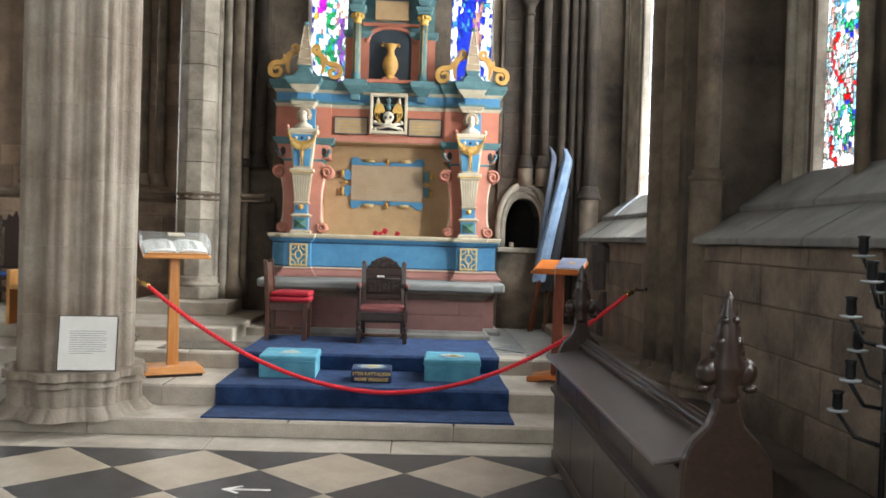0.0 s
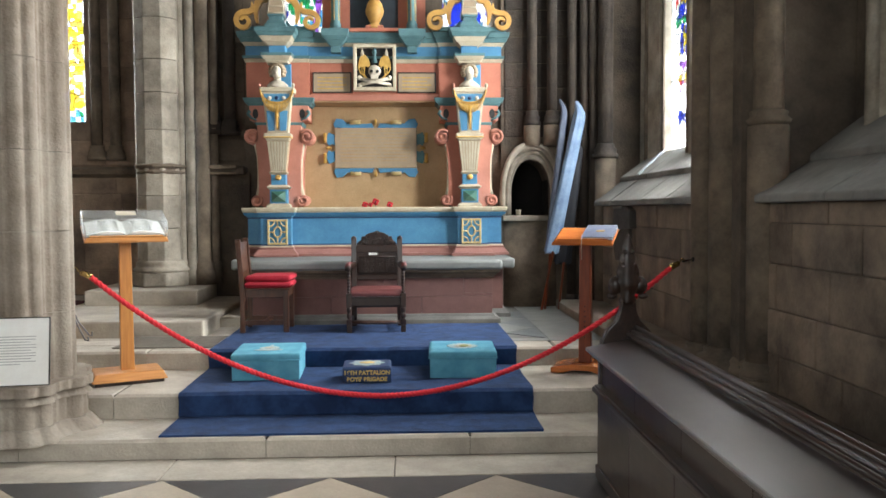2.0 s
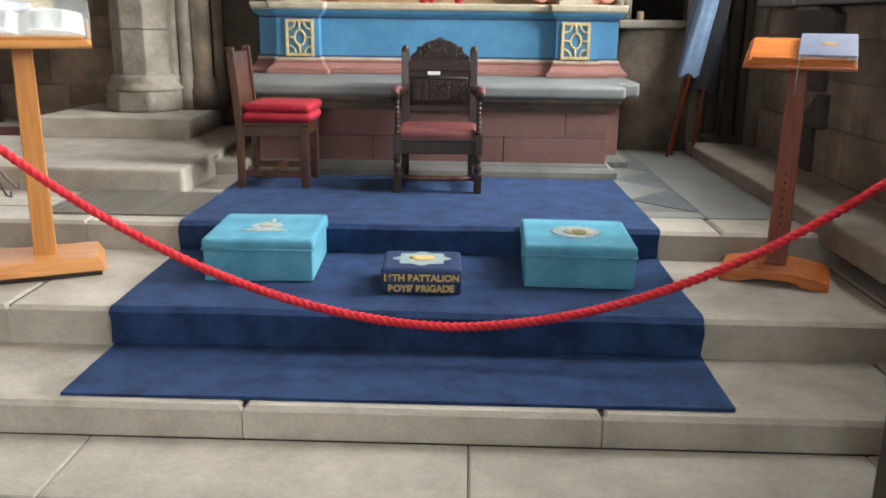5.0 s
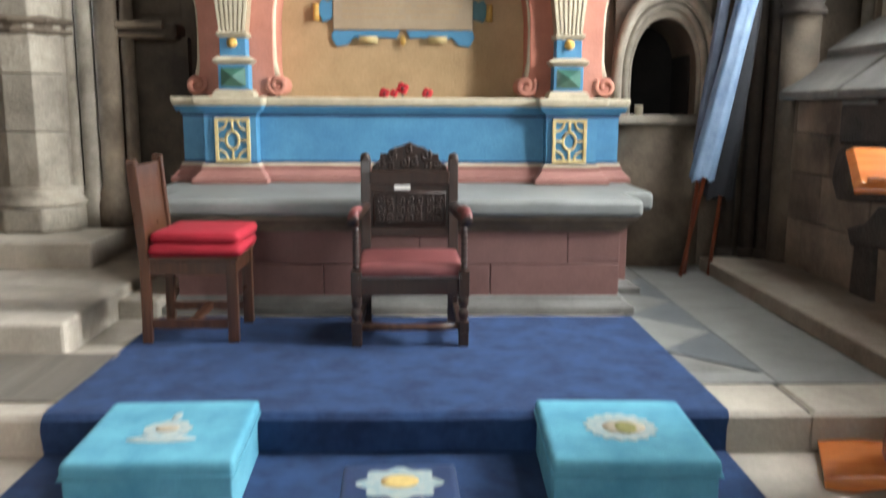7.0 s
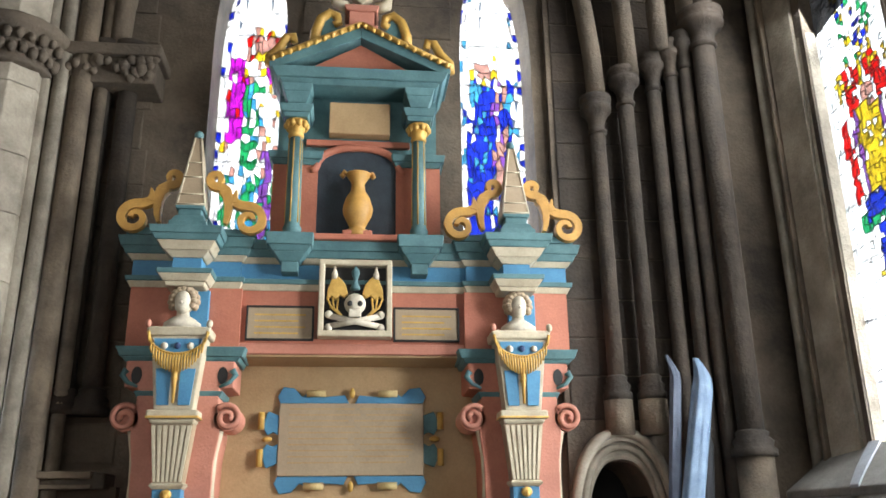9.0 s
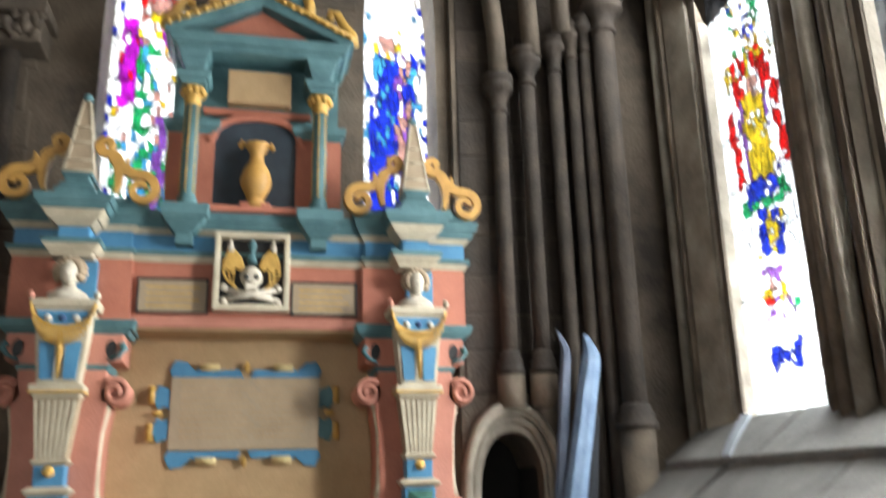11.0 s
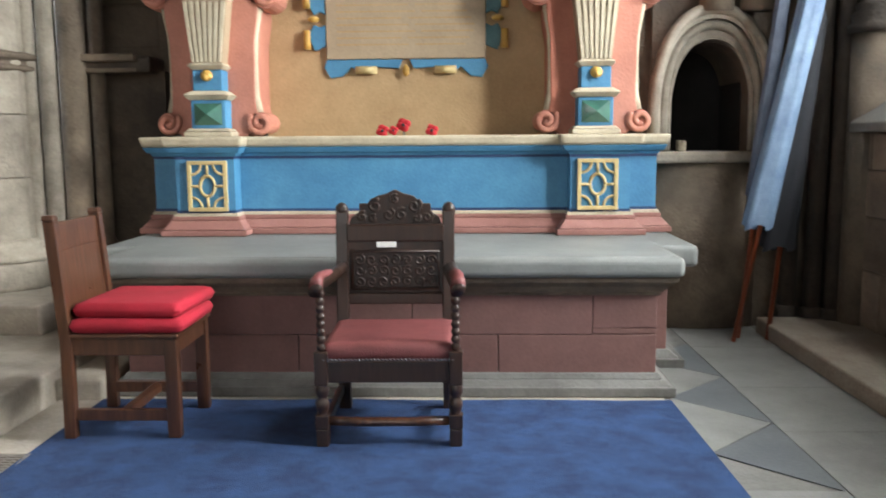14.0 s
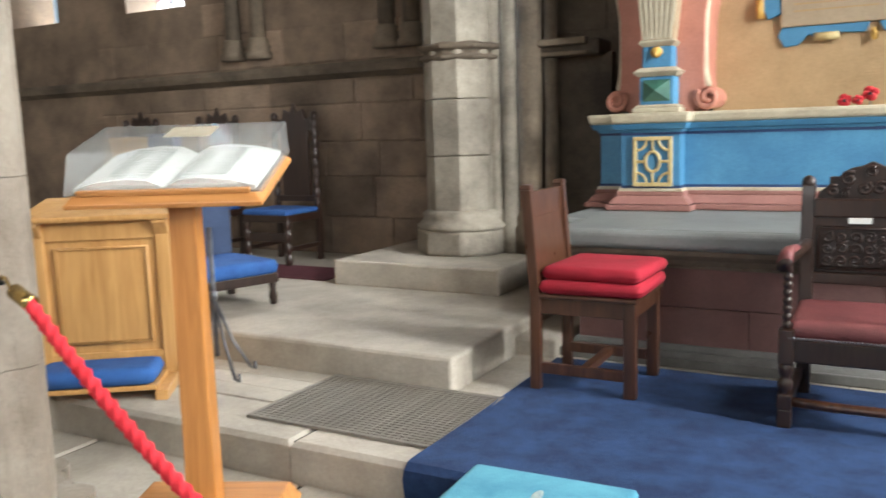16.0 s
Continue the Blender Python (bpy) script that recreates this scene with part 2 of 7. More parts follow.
SATIN = wooden("satin_book_board_oak", (0.036, 0.019, 0.014), (0.018, 0.009, 0.007), 0.38, axis=1, coat=0.0, relief=0.004)
for key, value in (("Coat Weight", 1.0), ("Coat Roughness", 0.30), ("Specular IOR Level", 0.8)):
    SATIN.node_tree.nodes["Principled BSDF"].inputs[key].default_value = value
OAKY = wooden("dark_polished_pew_oak", (0.032, 0.015, 0.009), (0.012, 0.006, 0.004), 0.36, axis=1, coat=0.15, relief=0.04)
OAKM = wooden("brown_oak", (0.085, 0.034, 0.017), (0.033, 0.013, 0.007), 0.3)
PINE = wooden("golden_varnished_pine", (0.56, 0.24, 0.065), (0.40, 0.155, 0.035), 0.35)
PINEX = wooden("golden_varnished_board", (0.60, 0.27, 0.085), (0.44, 0.18, 0.05), 0.35, axis=0)
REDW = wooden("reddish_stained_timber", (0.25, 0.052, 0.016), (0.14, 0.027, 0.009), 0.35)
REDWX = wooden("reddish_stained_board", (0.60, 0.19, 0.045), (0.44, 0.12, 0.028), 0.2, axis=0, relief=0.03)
OAKP = wooden("pale_golden_oak", (0.56, 0.31, 0.11), (0.42, 0.21, 0.065), 0.4)
GLASS = dict(
    white=(0.93, 0.95, 0.97), clear=(0.82, 0.88, 0.9), yellow=(0.95, 0.75, 0.06), red=(0.85, 0.03, 0.03), blue=(0.04, 0.09, 0.75),
    purple=(0.42, 0.18, 0.62), green=(0.05, 0.55, 0.25), magenta=(0.72, 0.04, 0.75), sky=(0.15, 0.55, 0.8), flesh=(0.7, 0.45, 0.4), rose=(0.85, 0.55, 0.55), mist=(0.5, 0.75, 0.85), leaf=(0.45, 0.7, 0.55), lilac=(0.62, 0.52, 0.82), amber=(0.93, 0.66, 0.16))

# ---------------- mesh building ----------------


class Geo:
    """Collects vertices and faces of one part."""

    def __init__(self):
        self.v, self.f, self.smooth = [], [], []

    def add(self, verts, faces, smooth=False):
        n = len(self.v)
        self.v += [tuple(p) for p in verts]
        self.f += [tuple(i + n for i in fc) for fc in faces]
        self.smooth += [smooth] * len(faces)
        return self

    def box(self, x0, x1, y0, y1, z0, z1, top=0.0, topy=None):
        """A box; top narrows its upper face by that much on each side."""
        ty = top if topy is None else topy
        v = [(x0, y0, z0), (x1, y0, z0), (x1, y1, z0), (x0, y1, z0),
             (x0 + top, y0 + ty, z1), (x1 - top, y0 + ty, z1), (x1 - top, y1 - ty, z1), (x0 + top, y1 - ty, z1)]
        return self.add(v, [(3, 2, 1, 0), (4, 5, 6, 7), (0, 1, 5, 4), (1, 2, 6, 5), (2, 3, 7, 6), (3, 0, 4, 7)])

    def prism(self, pts, d0, d1, put):
        """A polygon (u, w) drawn out from depth d0 to d1; put(u, w, d) gives the place."""
        n = len(pts)
        v = [put(u, w, d0) for u, w in pts] + [put(u, w, d1) for u, w in pts]
        f = [tuple(range(n)), tuple(range(2 * n - 1, n - 1, -1))] + [(i, n + i, n + (i + 1) % n, (i + 1) % n) for i in range(n)]
        return self.add(v, f)

    def lathe(self, prof, cx=0.0, cy=0.0, n=16, sx=1.0, sy=1.0):
        """Turns (radius, z) about an upright axis."""
        v, f = [], []
        for r, z in prof:
            v += [(cx + sx * r * math.cos(6.28318 * i / n), cy + sy * r * math.sin(6.28318 * i / n), z) for i in range(n)]
        for j in range(len(prof) - 1):
            f += [(j * n + i, j * n + (i + 1) % n, (j + 1) * n + (i + 1) % n, (j + 1) * n + i) for i in range(n)]
        f += [tuple(range(n - 1, -1, -1)), tuple((len(prof) - 1) * n + i for i in range(n))]
        return self.add(v, f, True)

    def tube(self, pts, r, n=8, flat=1.0, r1=None):
        """A round rod along points."""
        pts = [Vector(p) for p in pts]
        v, f, up = [], [], None
        for i, p in enumerate(pts):
            t = (pts[min(i + 1, len(pts) - 1)] - pts[max(i - 1, 0)]).normalized()
            if up is None:
                up = t.orthogonal().normalized()
            up = (up - t * up.dot(t)).normalized()
            side = t.cross(up)
            rr = r if r1 is None else r + (r1 - r) * i / max(1, len(pts) - 1)
            v += [p + rr * (math.cos(6.28318 * k / n) * up + flat * math.sin(6.28318 * k / n) * side) for k in range(n)]
        for j in range(len(pts) - 1):
            f += [(j * n + k, j * n + (k + 1) % n, (j + 1) * n + (k + 1) % n, (j + 1) * n + k) for k in range(n)]
        f += [tuple(range(n - 1, -1, -1)), tuple((len(pts) - 1) * n + k for k in range(n))]
        return self.add(v, f, True)

    def stroke(self, path, w0, w1, y0, y1):
        """A flat cut-out strip along (u, w) points, its half width going from w0 to w1, between two depths."""
        n = len(path)
        v = []
        for i, (u, w) in enumerate(path):
            a, b = path[max(0, i - 1)], path[min(n - 1, i + 1)]
            dx, dz = b[0] - a[0], b[1] - a[1]
            ln = math.hypot(dx, dz) or 1
            h = w0 + (w1 - w0) * i / (n - 1)
            ox, oz = -dz / ln * h, dx / ln * h
            v += [(u + ox, y0, w + oz), (u - ox, y0, w - oz), (u - ox, y1, w - oz), (u + ox, y1, w + oz)]
        f = [(4 * i + k, 4 * i + (k + 1) % 4, 4 * i + 4 + (k + 1) % 4, 4 * i + 4 + k) for i in range(n - 1) for k in range(4)]
        f += [(3, 2, 1, 0), tuple(4 * (n - 1) + k for k in range(4))]
        return self.add(v, f)

    def ball(self, c, r, n=12, sx=1.0, sy=1.0, sz=1.0):
        m = max(6, n // 2 + 2)
        prof = [(max(0.001, math.sin(math.pi * i / m)) * r, -math.cos(math.pi * i / m) * r * sz) for i in range(m + 1)]
        g = Geo().lathe(prof, 0, 0, n, sx, sy)
        return self.add([(c[0] + p[0], c[1] + p[1], c[2] + p[2]) for p in g.v], g.f, True)

    def turned(self, m):
        self.v = [tuple(m @ Vector(p)) for p in self.v]
        return self

    def mesh(self, name, material):
        me = bpy.data.meshes.new(name)
        me.from_pydata(self.v, [], self.f)
        me.polygons.foreach_set("use_smooth", self.smooth)
        me.materials.append(material)
        bm = bmesh.new()
        bm.from_mesh(me)
        bmesh.ops.recalc_face_normals(bm, faces=bm.faces)
        bm.to_mesh(me)
        bm.free()
        return me


def XZ(u, w, d):
    return (u, d, w)


def YZ(u, w, d):
    return (d, u, w)


def XY(u, w, d):
    return (u, w, d)


def thing(name, m, label, category, group="", kind=""):
    """An empty at a thing's base, which its parts hang on."""
    ob = new(name)
    ob.empty_display_size = 0.1
    ob.matrix_world = m
    return tagged(ob, label, category, group, kind)


def part(name, geo, material, parent, label="", bevel=0.0, seg=2):
    ob = new(name, geo.mesh(name, material))
    ob.parent = parent
    if label:
        tagged(ob, label)
    if bevel:
        md = ob.modifiers.new("edge", "BEVEL")
        md.width, md.segments, md.limit_method, md.angle_limit = bevel, seg, "ANGLE", radians(40)
    return ob


def solid(name, geo, material, label, category, kind="structure", bevel=0.0):
    ob = new(name, geo.mesh(name, material))
    tagged(ob, label, category, "", kind)
    if bevel:
        md = ob.modifiers.new("edge", "BEVEL")
        md.width, md.segments, md.limit_method, md.angle_limit = bevel, 2, "ANGLE", radians(40)
    return ob


def spiral(cx, cz, r0, r1, a0, turns, n=28):
    """Points (u, w) of a scroll that winds in from radius r0 to r1."""
    return [(cx + (r0 + (r1 - r0) * i / n) * math.cos(a0 + turns * 6.28318 * i / n),
             cz + (r0 + (r1 - r0) * i / n) * math.sin(a0 + turns * 6.28318 * i / n)) for i in range(n + 1)]


def bits(text, size, depth, material, parent, m, name="lettering", label="", bold=0.0):
    """Raised lettering in the built-in font as a mesh."""
    cu = bpy.data.curves.new(name, "FONT")
    cu.body, cu.size, cu.extrude, cu.align_x, cu.offset = text, size, depth, "CENTER", bold
    tmp = new(name + "_tmp", cu)
    me = bpy.data.meshes.new_from_object(tmp.evaluated_get(bpy.context.evaluated_depsgraph_get()))
    bpy.data.objects.remove(tmp)
    me.materials.clear()
    me.materials.append(material)
    ob = new(name, me)
    ob.parent = parent
    ob.matrix_local = m
    if label:
        tagged(ob, label)
    return ob

# ---------------- the building ----------------
ZP = 0.50          # sanctuary platform
Z1, Z2 = 0.14, 0.33
TOP = 8.8


def arch_points(ua, ub, zs, zt, n=9):
    """A pointed arch from (ua, zs) over (middle, zt) to (ub, zs)."""
    mid, half, rise = (ua + ub) / 2, (ub - ua) / 2, zt - zs
    left = [(ua + half * (i / n) ** 1.7, zs + rise * math.sin(math.pi / 2 * (i / n) ** 0.9))
            for i, a in ((k, 0) for k in range(n + 1))]
    return left + [(2 * mid - u, w) for u, w in left[-2::-1]]


def lancet_wall(g, u0, u1, z0, z1, holes, d0, d1, put):
    """A wall slab with pointed openings (ua, ub, sill, spring, tip) through it, from left to right."""
    at = u0
    for ua, ub, zb, zs, zt in holes:
        g.prism([(at, z0), (ua, z0), (ua, z1), (at, z1)], d0, d1, put)
        if zb > z0:
            g.prism([(ua, z0), (ub, z0), (ub, zb), (ua, zb)], d0, d1, put)
        pts = arch_points(ua, ub, zs, zt)
        k = len(pts) // 2
        mid = (ua + ub) / 2
        g.prism(pts[:k + 1] + [(mid, z1), (ua, z1)], d0, d1, put)
        g.prism(pts[k:] + [(ub, z1), (mid, z1)], d0, d1, put)
        at = ub
    g.prism([(at, z0), (u1, z0), (u1, z1), (at, z1)], d0, d1, put)
    return g


g = Geo().box(-9.6, 4.6, -18.2, -4.30, -0.4, -0.012)
floor = solid("floor", g, MORTAR, "chequered nave floor of cream and dark slabs", "floor")
g = Geo().box(-9.6, 4.6, -4.26, 2.2, -0.4, Z1 - 0.012).box(-9.6, 4.6, -3.64, 2.2, Z1 - 0.02, Z2 - 0.012).box(-9.6, 4.6, -2.64, 2.2, Z2 - 0.02, ZP - 0.012)
steps_core = solid("sanctuary_steps", g, MORTAR, "three broad worn stone steps up to the sanctuary", "steps")

# south wall: two bays, pier between, closing length to the west
g = Geo()
lancet_wall(g, -3.50, 0.50, 2.30, TOP, [(-2.95, -2.04, 2.42, 5.6, 6.7), (-1.23, -0.32, 2.42, 5.6, 6.7)], 3.46, 3.80, YZ)
g.box(2.86, 3.9, -3.5, 0.5, 0.3, 1.82)
wall_south = solid("wall_south_1", g, STONE_DARK, "dark sooty sandstone wall with two tall lancet openings", "wall")
g = Geo()
lancet_wall(g, -8.6, -4.05, 2.30, TOP, [(-8.0, -7.2, 2.42, 5.6, 6.7), (-6.6, -5.85, 2.42, 5.6, 6.7), (-5.42, -4.66, 2.42, 5.6, 6.7)], 3.77, 4.15, YZ)
g.box(3.05, 4.2, -8.6, -4.05, -0.2, 1.82)
wall_south_2 = solid("wall_south_2", g, STONE_DARK, "dark sandstone wall with lancets beside the pew", "wall")
# unseen closing wall; its lancets are added for the fill lamp
g = Geo()
lancet_wall(g, -18.2, -9.3, -0.2, TOP, [(-12.6, -11.7, 2.4, 5.6, 6.7), (-10.9, -10.0, 2.4, 5.6, 6.7)], 3.86, 4.15, YZ)
solid("wall_south_3", g, STONE_DARK, "unseen plain dark sandstone wall, its lancets added for fill light", "wall")
g = Geo().box(2.90, 4.2, -4.05, -3.46, -0.2, TOP).box(3.3, 4.2, -9.3, -8.6, -0.2, TOP)
solid("wall_pier_south", g, STONE_DARK, "dark stone wall pier between window bays", "wall")
g = Geo().box(2.78, 3.9, 0.42, 1.4, 0.3, TOP)
solid("wall_corner_south_east", g, STONE_DARK, "dark stone corner mass by the aumbry", "wall")
# east wall with the aumbry and two lancets over the monument
g = Geo()
lancet_wall(g, -2.9, 1.62, 3.2, TOP, [(-1.23, -0.62, 3.7, 5.9, 6.95), (0.87, 1.50, 3.7, 5.9, 6.95)], 0.66, 1.25, XZ)
g.box(-2.9, 1.62, 0.66, 1.25, 0.3, 3.2)
lancet_wall(g, 1.62, 2.80, 0.3, TOP, [(1.74, 2.26, 1.68, 2.06, 2.40)], 0.60, 1.25, XZ)
g.box(1.62, 2.80, 1.25, 1.35, 1.2, 3.0)
# near-black stone: the shade inside the recess is put into its colour
RECESS_SHADE = paint("shade_black_stone", (0.02, 0.017, 0.015), (0.008, 0.007, 0.006), 4, 0.95, 0.3)
wall_east = solid("wall_east_1", g, STONE_DARK, "dark sooty east wall with lancets and an arched recess", "wall")
g = Geo()
lancet_wall(g, -9.6, -2.9, 0.3, TOP, [(-8.6, -7.8, 3.0, 5.3, 6.3), (-6.75, -5.95, 3.0, 5.3, 6.3), (-4.72, -3.78, 2.93, 5.3, 6.3)], 0.88, 1.45, XZ)
wall_east_2 = solid("wall_east_2", g, BROWN, "brown sandstone wall with lancets behind carved chairs", "wall")
# unseen north wall; its openings are added for the fill lamp
g = Geo()
lancet_wall(g, -18.2, 1.45, -0.2, TOP, [(-10.2, -8.7, 2.4, 5.4, 6.6), (-7.4, -5.9, 2.4, 5.4, 6.6)], -10.0, -9.6, YZ)
solid("wall_north", g, STONE, "unseen plain north wall with openings added for fill light", "wall")
# unseen west wall with an opening made for the fill lamp
g = Geo()
lancet_wall(g, -9.6, 4.2, -0.2, TOP, [(-4.8, 0.8, 2.4, 5.6, 7.9)], -18.6, -18.2, XZ)
solid("wall_west", g, STONE, "unseen plain west wall with an opening added for fill light", "wall")
solid("ceiling", Geo().box(-10, 4.6, -18.6, 2.2, TOP, TOP + 0.3), STONE_DARK, "dark stone vault over the chapel", "ceiling")

# lining added to paint the deep shade inside the recess
solid("aumbry_lining", Geo().box(1.70, 2.30, 0.80, 1.24, 1.66, 1.684).box(1.70, 2.30, 1.20, 1.245, 1.684, 2.45).box(1.735, 1.75, 0.66, 1.2, 1.684, 2.2).box(2.25, 2.265, 0.74, 1.2, 1.684, 2.2), RECESS_SHADE, "black lining that paints the shade inside the wall recess", "recess")

# ribs springing from the corner shafts
g = Geo()
for (x0, y0, z0, x1, y1) in ((2.02, 0.5, 5.35, -0.1, -1.0), (2.3, 0.42, 5.6, 0.4, -2.6), (2.55, 0.32, 5.8, 1.2, -3.4), (2.92, 0.2, 6.0, 2.9, -3.6), (-1.95, 0.5, 5.6, 0.1, -1.0)):
    g.tube([(x0 + (x1 - x0) * (1 - math.cos(a)), y0 + (y1 - y0) * (1 - math.cos(a)), z0 + (TOP - 0.05 - z0) * math.sin(a))
            for a in [math.pi / 2 * i / 12 for i in range(13)]], 0.085, 8)
solid("trim_vault_ribs", g, STONE_DARK, "dark moulded stone ribs of the vault", "rib")


def shaft(name, x, y, r, z0, z1, material, base=True, cap=True, label="slender stone wall shaft with moulded base"):
    ob = thing(name, pose(x, y, 0), label, "column", "wall shafts", "structure")
    part("shaft", Geo().lathe([(r, z0), (r, z1)], n=14), material, ob)
    if base:
        part("base", Geo().lathe([(r * 1.75, z0 - 0.02), (r * 1.75, z0 + 0.03), (r * 1.45, z0 + 0.05), (r * 1.6, z0 + 0.09), (r * 1.2, z0 + 0.12), (r * 1.3, z0 + 0.15), (r, z0 + 0.17)], n=14), material, ob)
    if cap:
        part("capital", Geo().lathe([(r, z1 - 0.24), (r * 1.25, z1 - 0.225), (r * 1.25, z1 - 0.20), (r * 1.02, z1 - 0.185), (r * 1.15, z1 - 0.11), (r * 1.6, z1 - 0.05), (r * 2.0, z1 - 0.03), (r * 2.05, z1 + 0.02), (r * 1.8, z1 + 0.035), (r * 2.1, z1 + 0.06), (r * 2.1, z1 + 0.11), (r * 1.3, z1 + 0.13)], n=14), material, ob)
    return ob


# corner shafts: their shade is partly painted through SHAFT
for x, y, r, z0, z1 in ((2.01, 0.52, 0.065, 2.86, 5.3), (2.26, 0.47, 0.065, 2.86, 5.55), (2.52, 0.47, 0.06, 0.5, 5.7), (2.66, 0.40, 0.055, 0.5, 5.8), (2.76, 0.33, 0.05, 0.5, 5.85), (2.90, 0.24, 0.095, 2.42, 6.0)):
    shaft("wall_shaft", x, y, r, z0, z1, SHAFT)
for x, y, r, zt in ((2.90, 0.24, 0.135, 2.42),):
    g = Geo().lathe([(r, 0.45), (r, zt)], x, y, 14)
    solid("trim_shaft_plinth", g, STONE, "plain round stone plinth under a wall shaft", "plinth")
for x, y, r, z0 in ((2.83, -3.50, 0.115, 0.50), (2.93, -3.73, 0.15, 0.50), (3.02, -3.96, 0.10, 0.5), (3.08, -4.10, 0.11, 0.5)):
    ob = shaft("wall_shaft", x, y, r, z0, TOP, STONE, cap=False)
    part("plinth", Geo().lathe([(r * 1.9, 0.12), (r * 1.9, 0.3), (r * 1.6, 0.36), (r * 1.75, 0.42), (r * 1.75, 0.5)], n=14), STONE, ob)
    if x > 3.05:
        part("lower_plinth", Geo().lathe([(r * 1.35, 0.5), (r * 1.35, 2.37)], n=14), STONE, ob)
        part("ring", Geo().lathe([(r, 2.36), (r * 1.35, 2.38), (r * 1.5, 2.41), (r * 1.2, 2.44), (r * 1.3, 2.47), (r, 2.49)], n=14), STONE, ob)
for x, y in ((2.01, 0.52), (2.26, 0.47)):
    solid("trim_shaft_plinth", Geo().lathe([(0.11, 2.58), (0.11, 2.86)], x, y, 14), STONE, "plain round stone plinth under a wall shaft", "plinth")
# jamb mouldings of the south windows; the PALE ones have window light in their colour
for x, y, r, mt in ((3.40, 0.26, 0.05, PALE), (3.44, -1.36, 0.05, STONE), (3.40, -1.50, 0.06, STONE), (3.38, -1.66, 0.065, PALE), (3.42, -1.80, 0.05, STONE), (3.38, -3.12, 0.055, STONE)):
    shaft("window_jamb_shaft", x, y, r, 2.20, 6.9, mt, base=False, label="slim moulded shaft on a window jamb")
for y in (-4.42, -5.63, -7.0):
    shaft("window_jamb_shaft", 3.69, y, 0.055, 2.20, 6.9, PALE if y == -4.42 else STONE, base=False, label="slim moulded shaft on a window jamb")


def jamb(y, wide, x=3.46):
    """A chamfered strip and a splayed edge east of a lancet whose glass begins at y; window light is painted in as pale
    stone.
    """
    ob = thing("trim_window_jamb", pose(x, y, 0), "chamfered and splayed stone window jamb, paled for window light", "jamb", "", "structure")
    part("chamfer", Geo().prism([(-0.07, wide), (0.02, wide), (0.02, 0.10), (-0.025, 0.10)], 2.2, 8.0, XY), PALE, ob, "", 0.008)
    part("splay", Geo().prism([(-0.01, 0.085), (0.02, 0.085), (0.02, -0.004), (0.095, -0.012), (0.095, 0.0), (0.015, 0.02)], 2.2, 5.6, XY), PALE, ob)
    part("outer_fillet", Geo().box(-0.10, 0.0, wide + 0.02, wide + 0.06, 2.2, 8.0), STONE, ob, "", 0.01)


jamb(-0.32, 0.40)
jamb(-2.04, 0.16)
jamb(-4.66, 0.20, 3.77)
# window light on this splay is painted as pale stone
solid("trim_window_jamb", Geo().prism([(3.39, -2.98), (3.47, -2.98), (3.47, -2.72), (3.43, -2.72)], 2.2, 8.0, XY), PALE, "splayed stone window jamb, paled for window light", "jamb", bevel=0.01)

# sloping sills in two tiers of slabs
def sill_bay(x0, ys, gap=0.006, back=0.33):
    ob = thing("window_sill", pose(0, 0, 0), "sloping two-tier grey stone window sill", "sill", "", "structure")
    lo = [(x0, 1.80), (x0, 1.855), (x0 + back + 0.03, 2.12), (x0 + back + 0.39, 2.12), (x0 + back + 0.39, 1.80)]
    hi = [(x0 + back, 2.10), (x0 + back, 2.155), (x0 + back + 0.41, 2.45), (x0 + back + 0.41, 2.10)]
    for poly, cuts in ((lo, ys), (hi, [ys[0]] + [y - 0.35 for y in ys[1:-1]] + [ys[-1]])):
        for k, (a, b) in enumerate(zip(cuts, cuts[1:])):
            wide = gap if poly is lo else 0.006
            v0, v1 = a - (0.006 if k != 1 else wide), b + 0.006
            part("slab", Geo().prism(poly, v0, v1, lambda u, w, d: (u, d, w)), SILL, ob, bevel=0.012)
    return ob


sill = sill_bay(2.745, [0.20, -0.62, -1.86, -2.7, -3.43], 0.05)
g = Geo()
for u, w, z, h in ((3.06, -0.68, 2.145, 0.05), (3.20, -0.56, 2.255, 0.06), (3.46, -0.35, 2.44, 0.07)):
    g.v += [(u, w - h, z), (u, w + h, z), (u, w + h, z + 0.022), (u, w - h, z + 0.022)]
n0 = [(k * 4 + i, k * 4 + (i + 1) % 4, k * 4 + 4 + (i + 1) % 4, k * 4 + 4 + i) for k in range(2) for i in range(4)] + [(3, 2, 1, 0), (8, 9, 10, 11)]
g.f, g.smooth = n0, [False] * len(n0)
part("lead_flashing", g, paint("pale_lead_sheet", (0.42, 0.46, 0.50), (0.30, 0.33, 0.37), 9, 0.4, 0.15, metal=0.3), sill, "pale lead strip over the joint of the sill", 0.006)
sill_bay(2.95, [-4.12, -5.2, -6.3, -7.4, -8.6], back=0.43)
# raised shapes added for the dark marks on the wall under the sill
br = thing("wall_bracket", pose(2.85, -1.0, 0.60), "dark irregular raised shapes on the wall above the ledge", "bracket")
DARKMARK = paint("dark_wall_mark_stone", (0.075, 0.06, 0.048), (0.022, 0.018, 0.015), 5, 0.7, 0.5, fine=40)
part("shelf", Geo().prism([(-0.39, 0.95), (0.33, 0.92), (0.33, 1.15), (0.28, 1.19), (-0.20, 1.19), (-0.39, 1.14)], -0.075, 0.01, YZ), DARKMARK, br, "", 0.02)
part("shelf_edge", Geo().box(-0.095, -0.07, -0.10, 0.28, 1.165, 1.19), SILL, br, "worn pale front edge", 0.004)
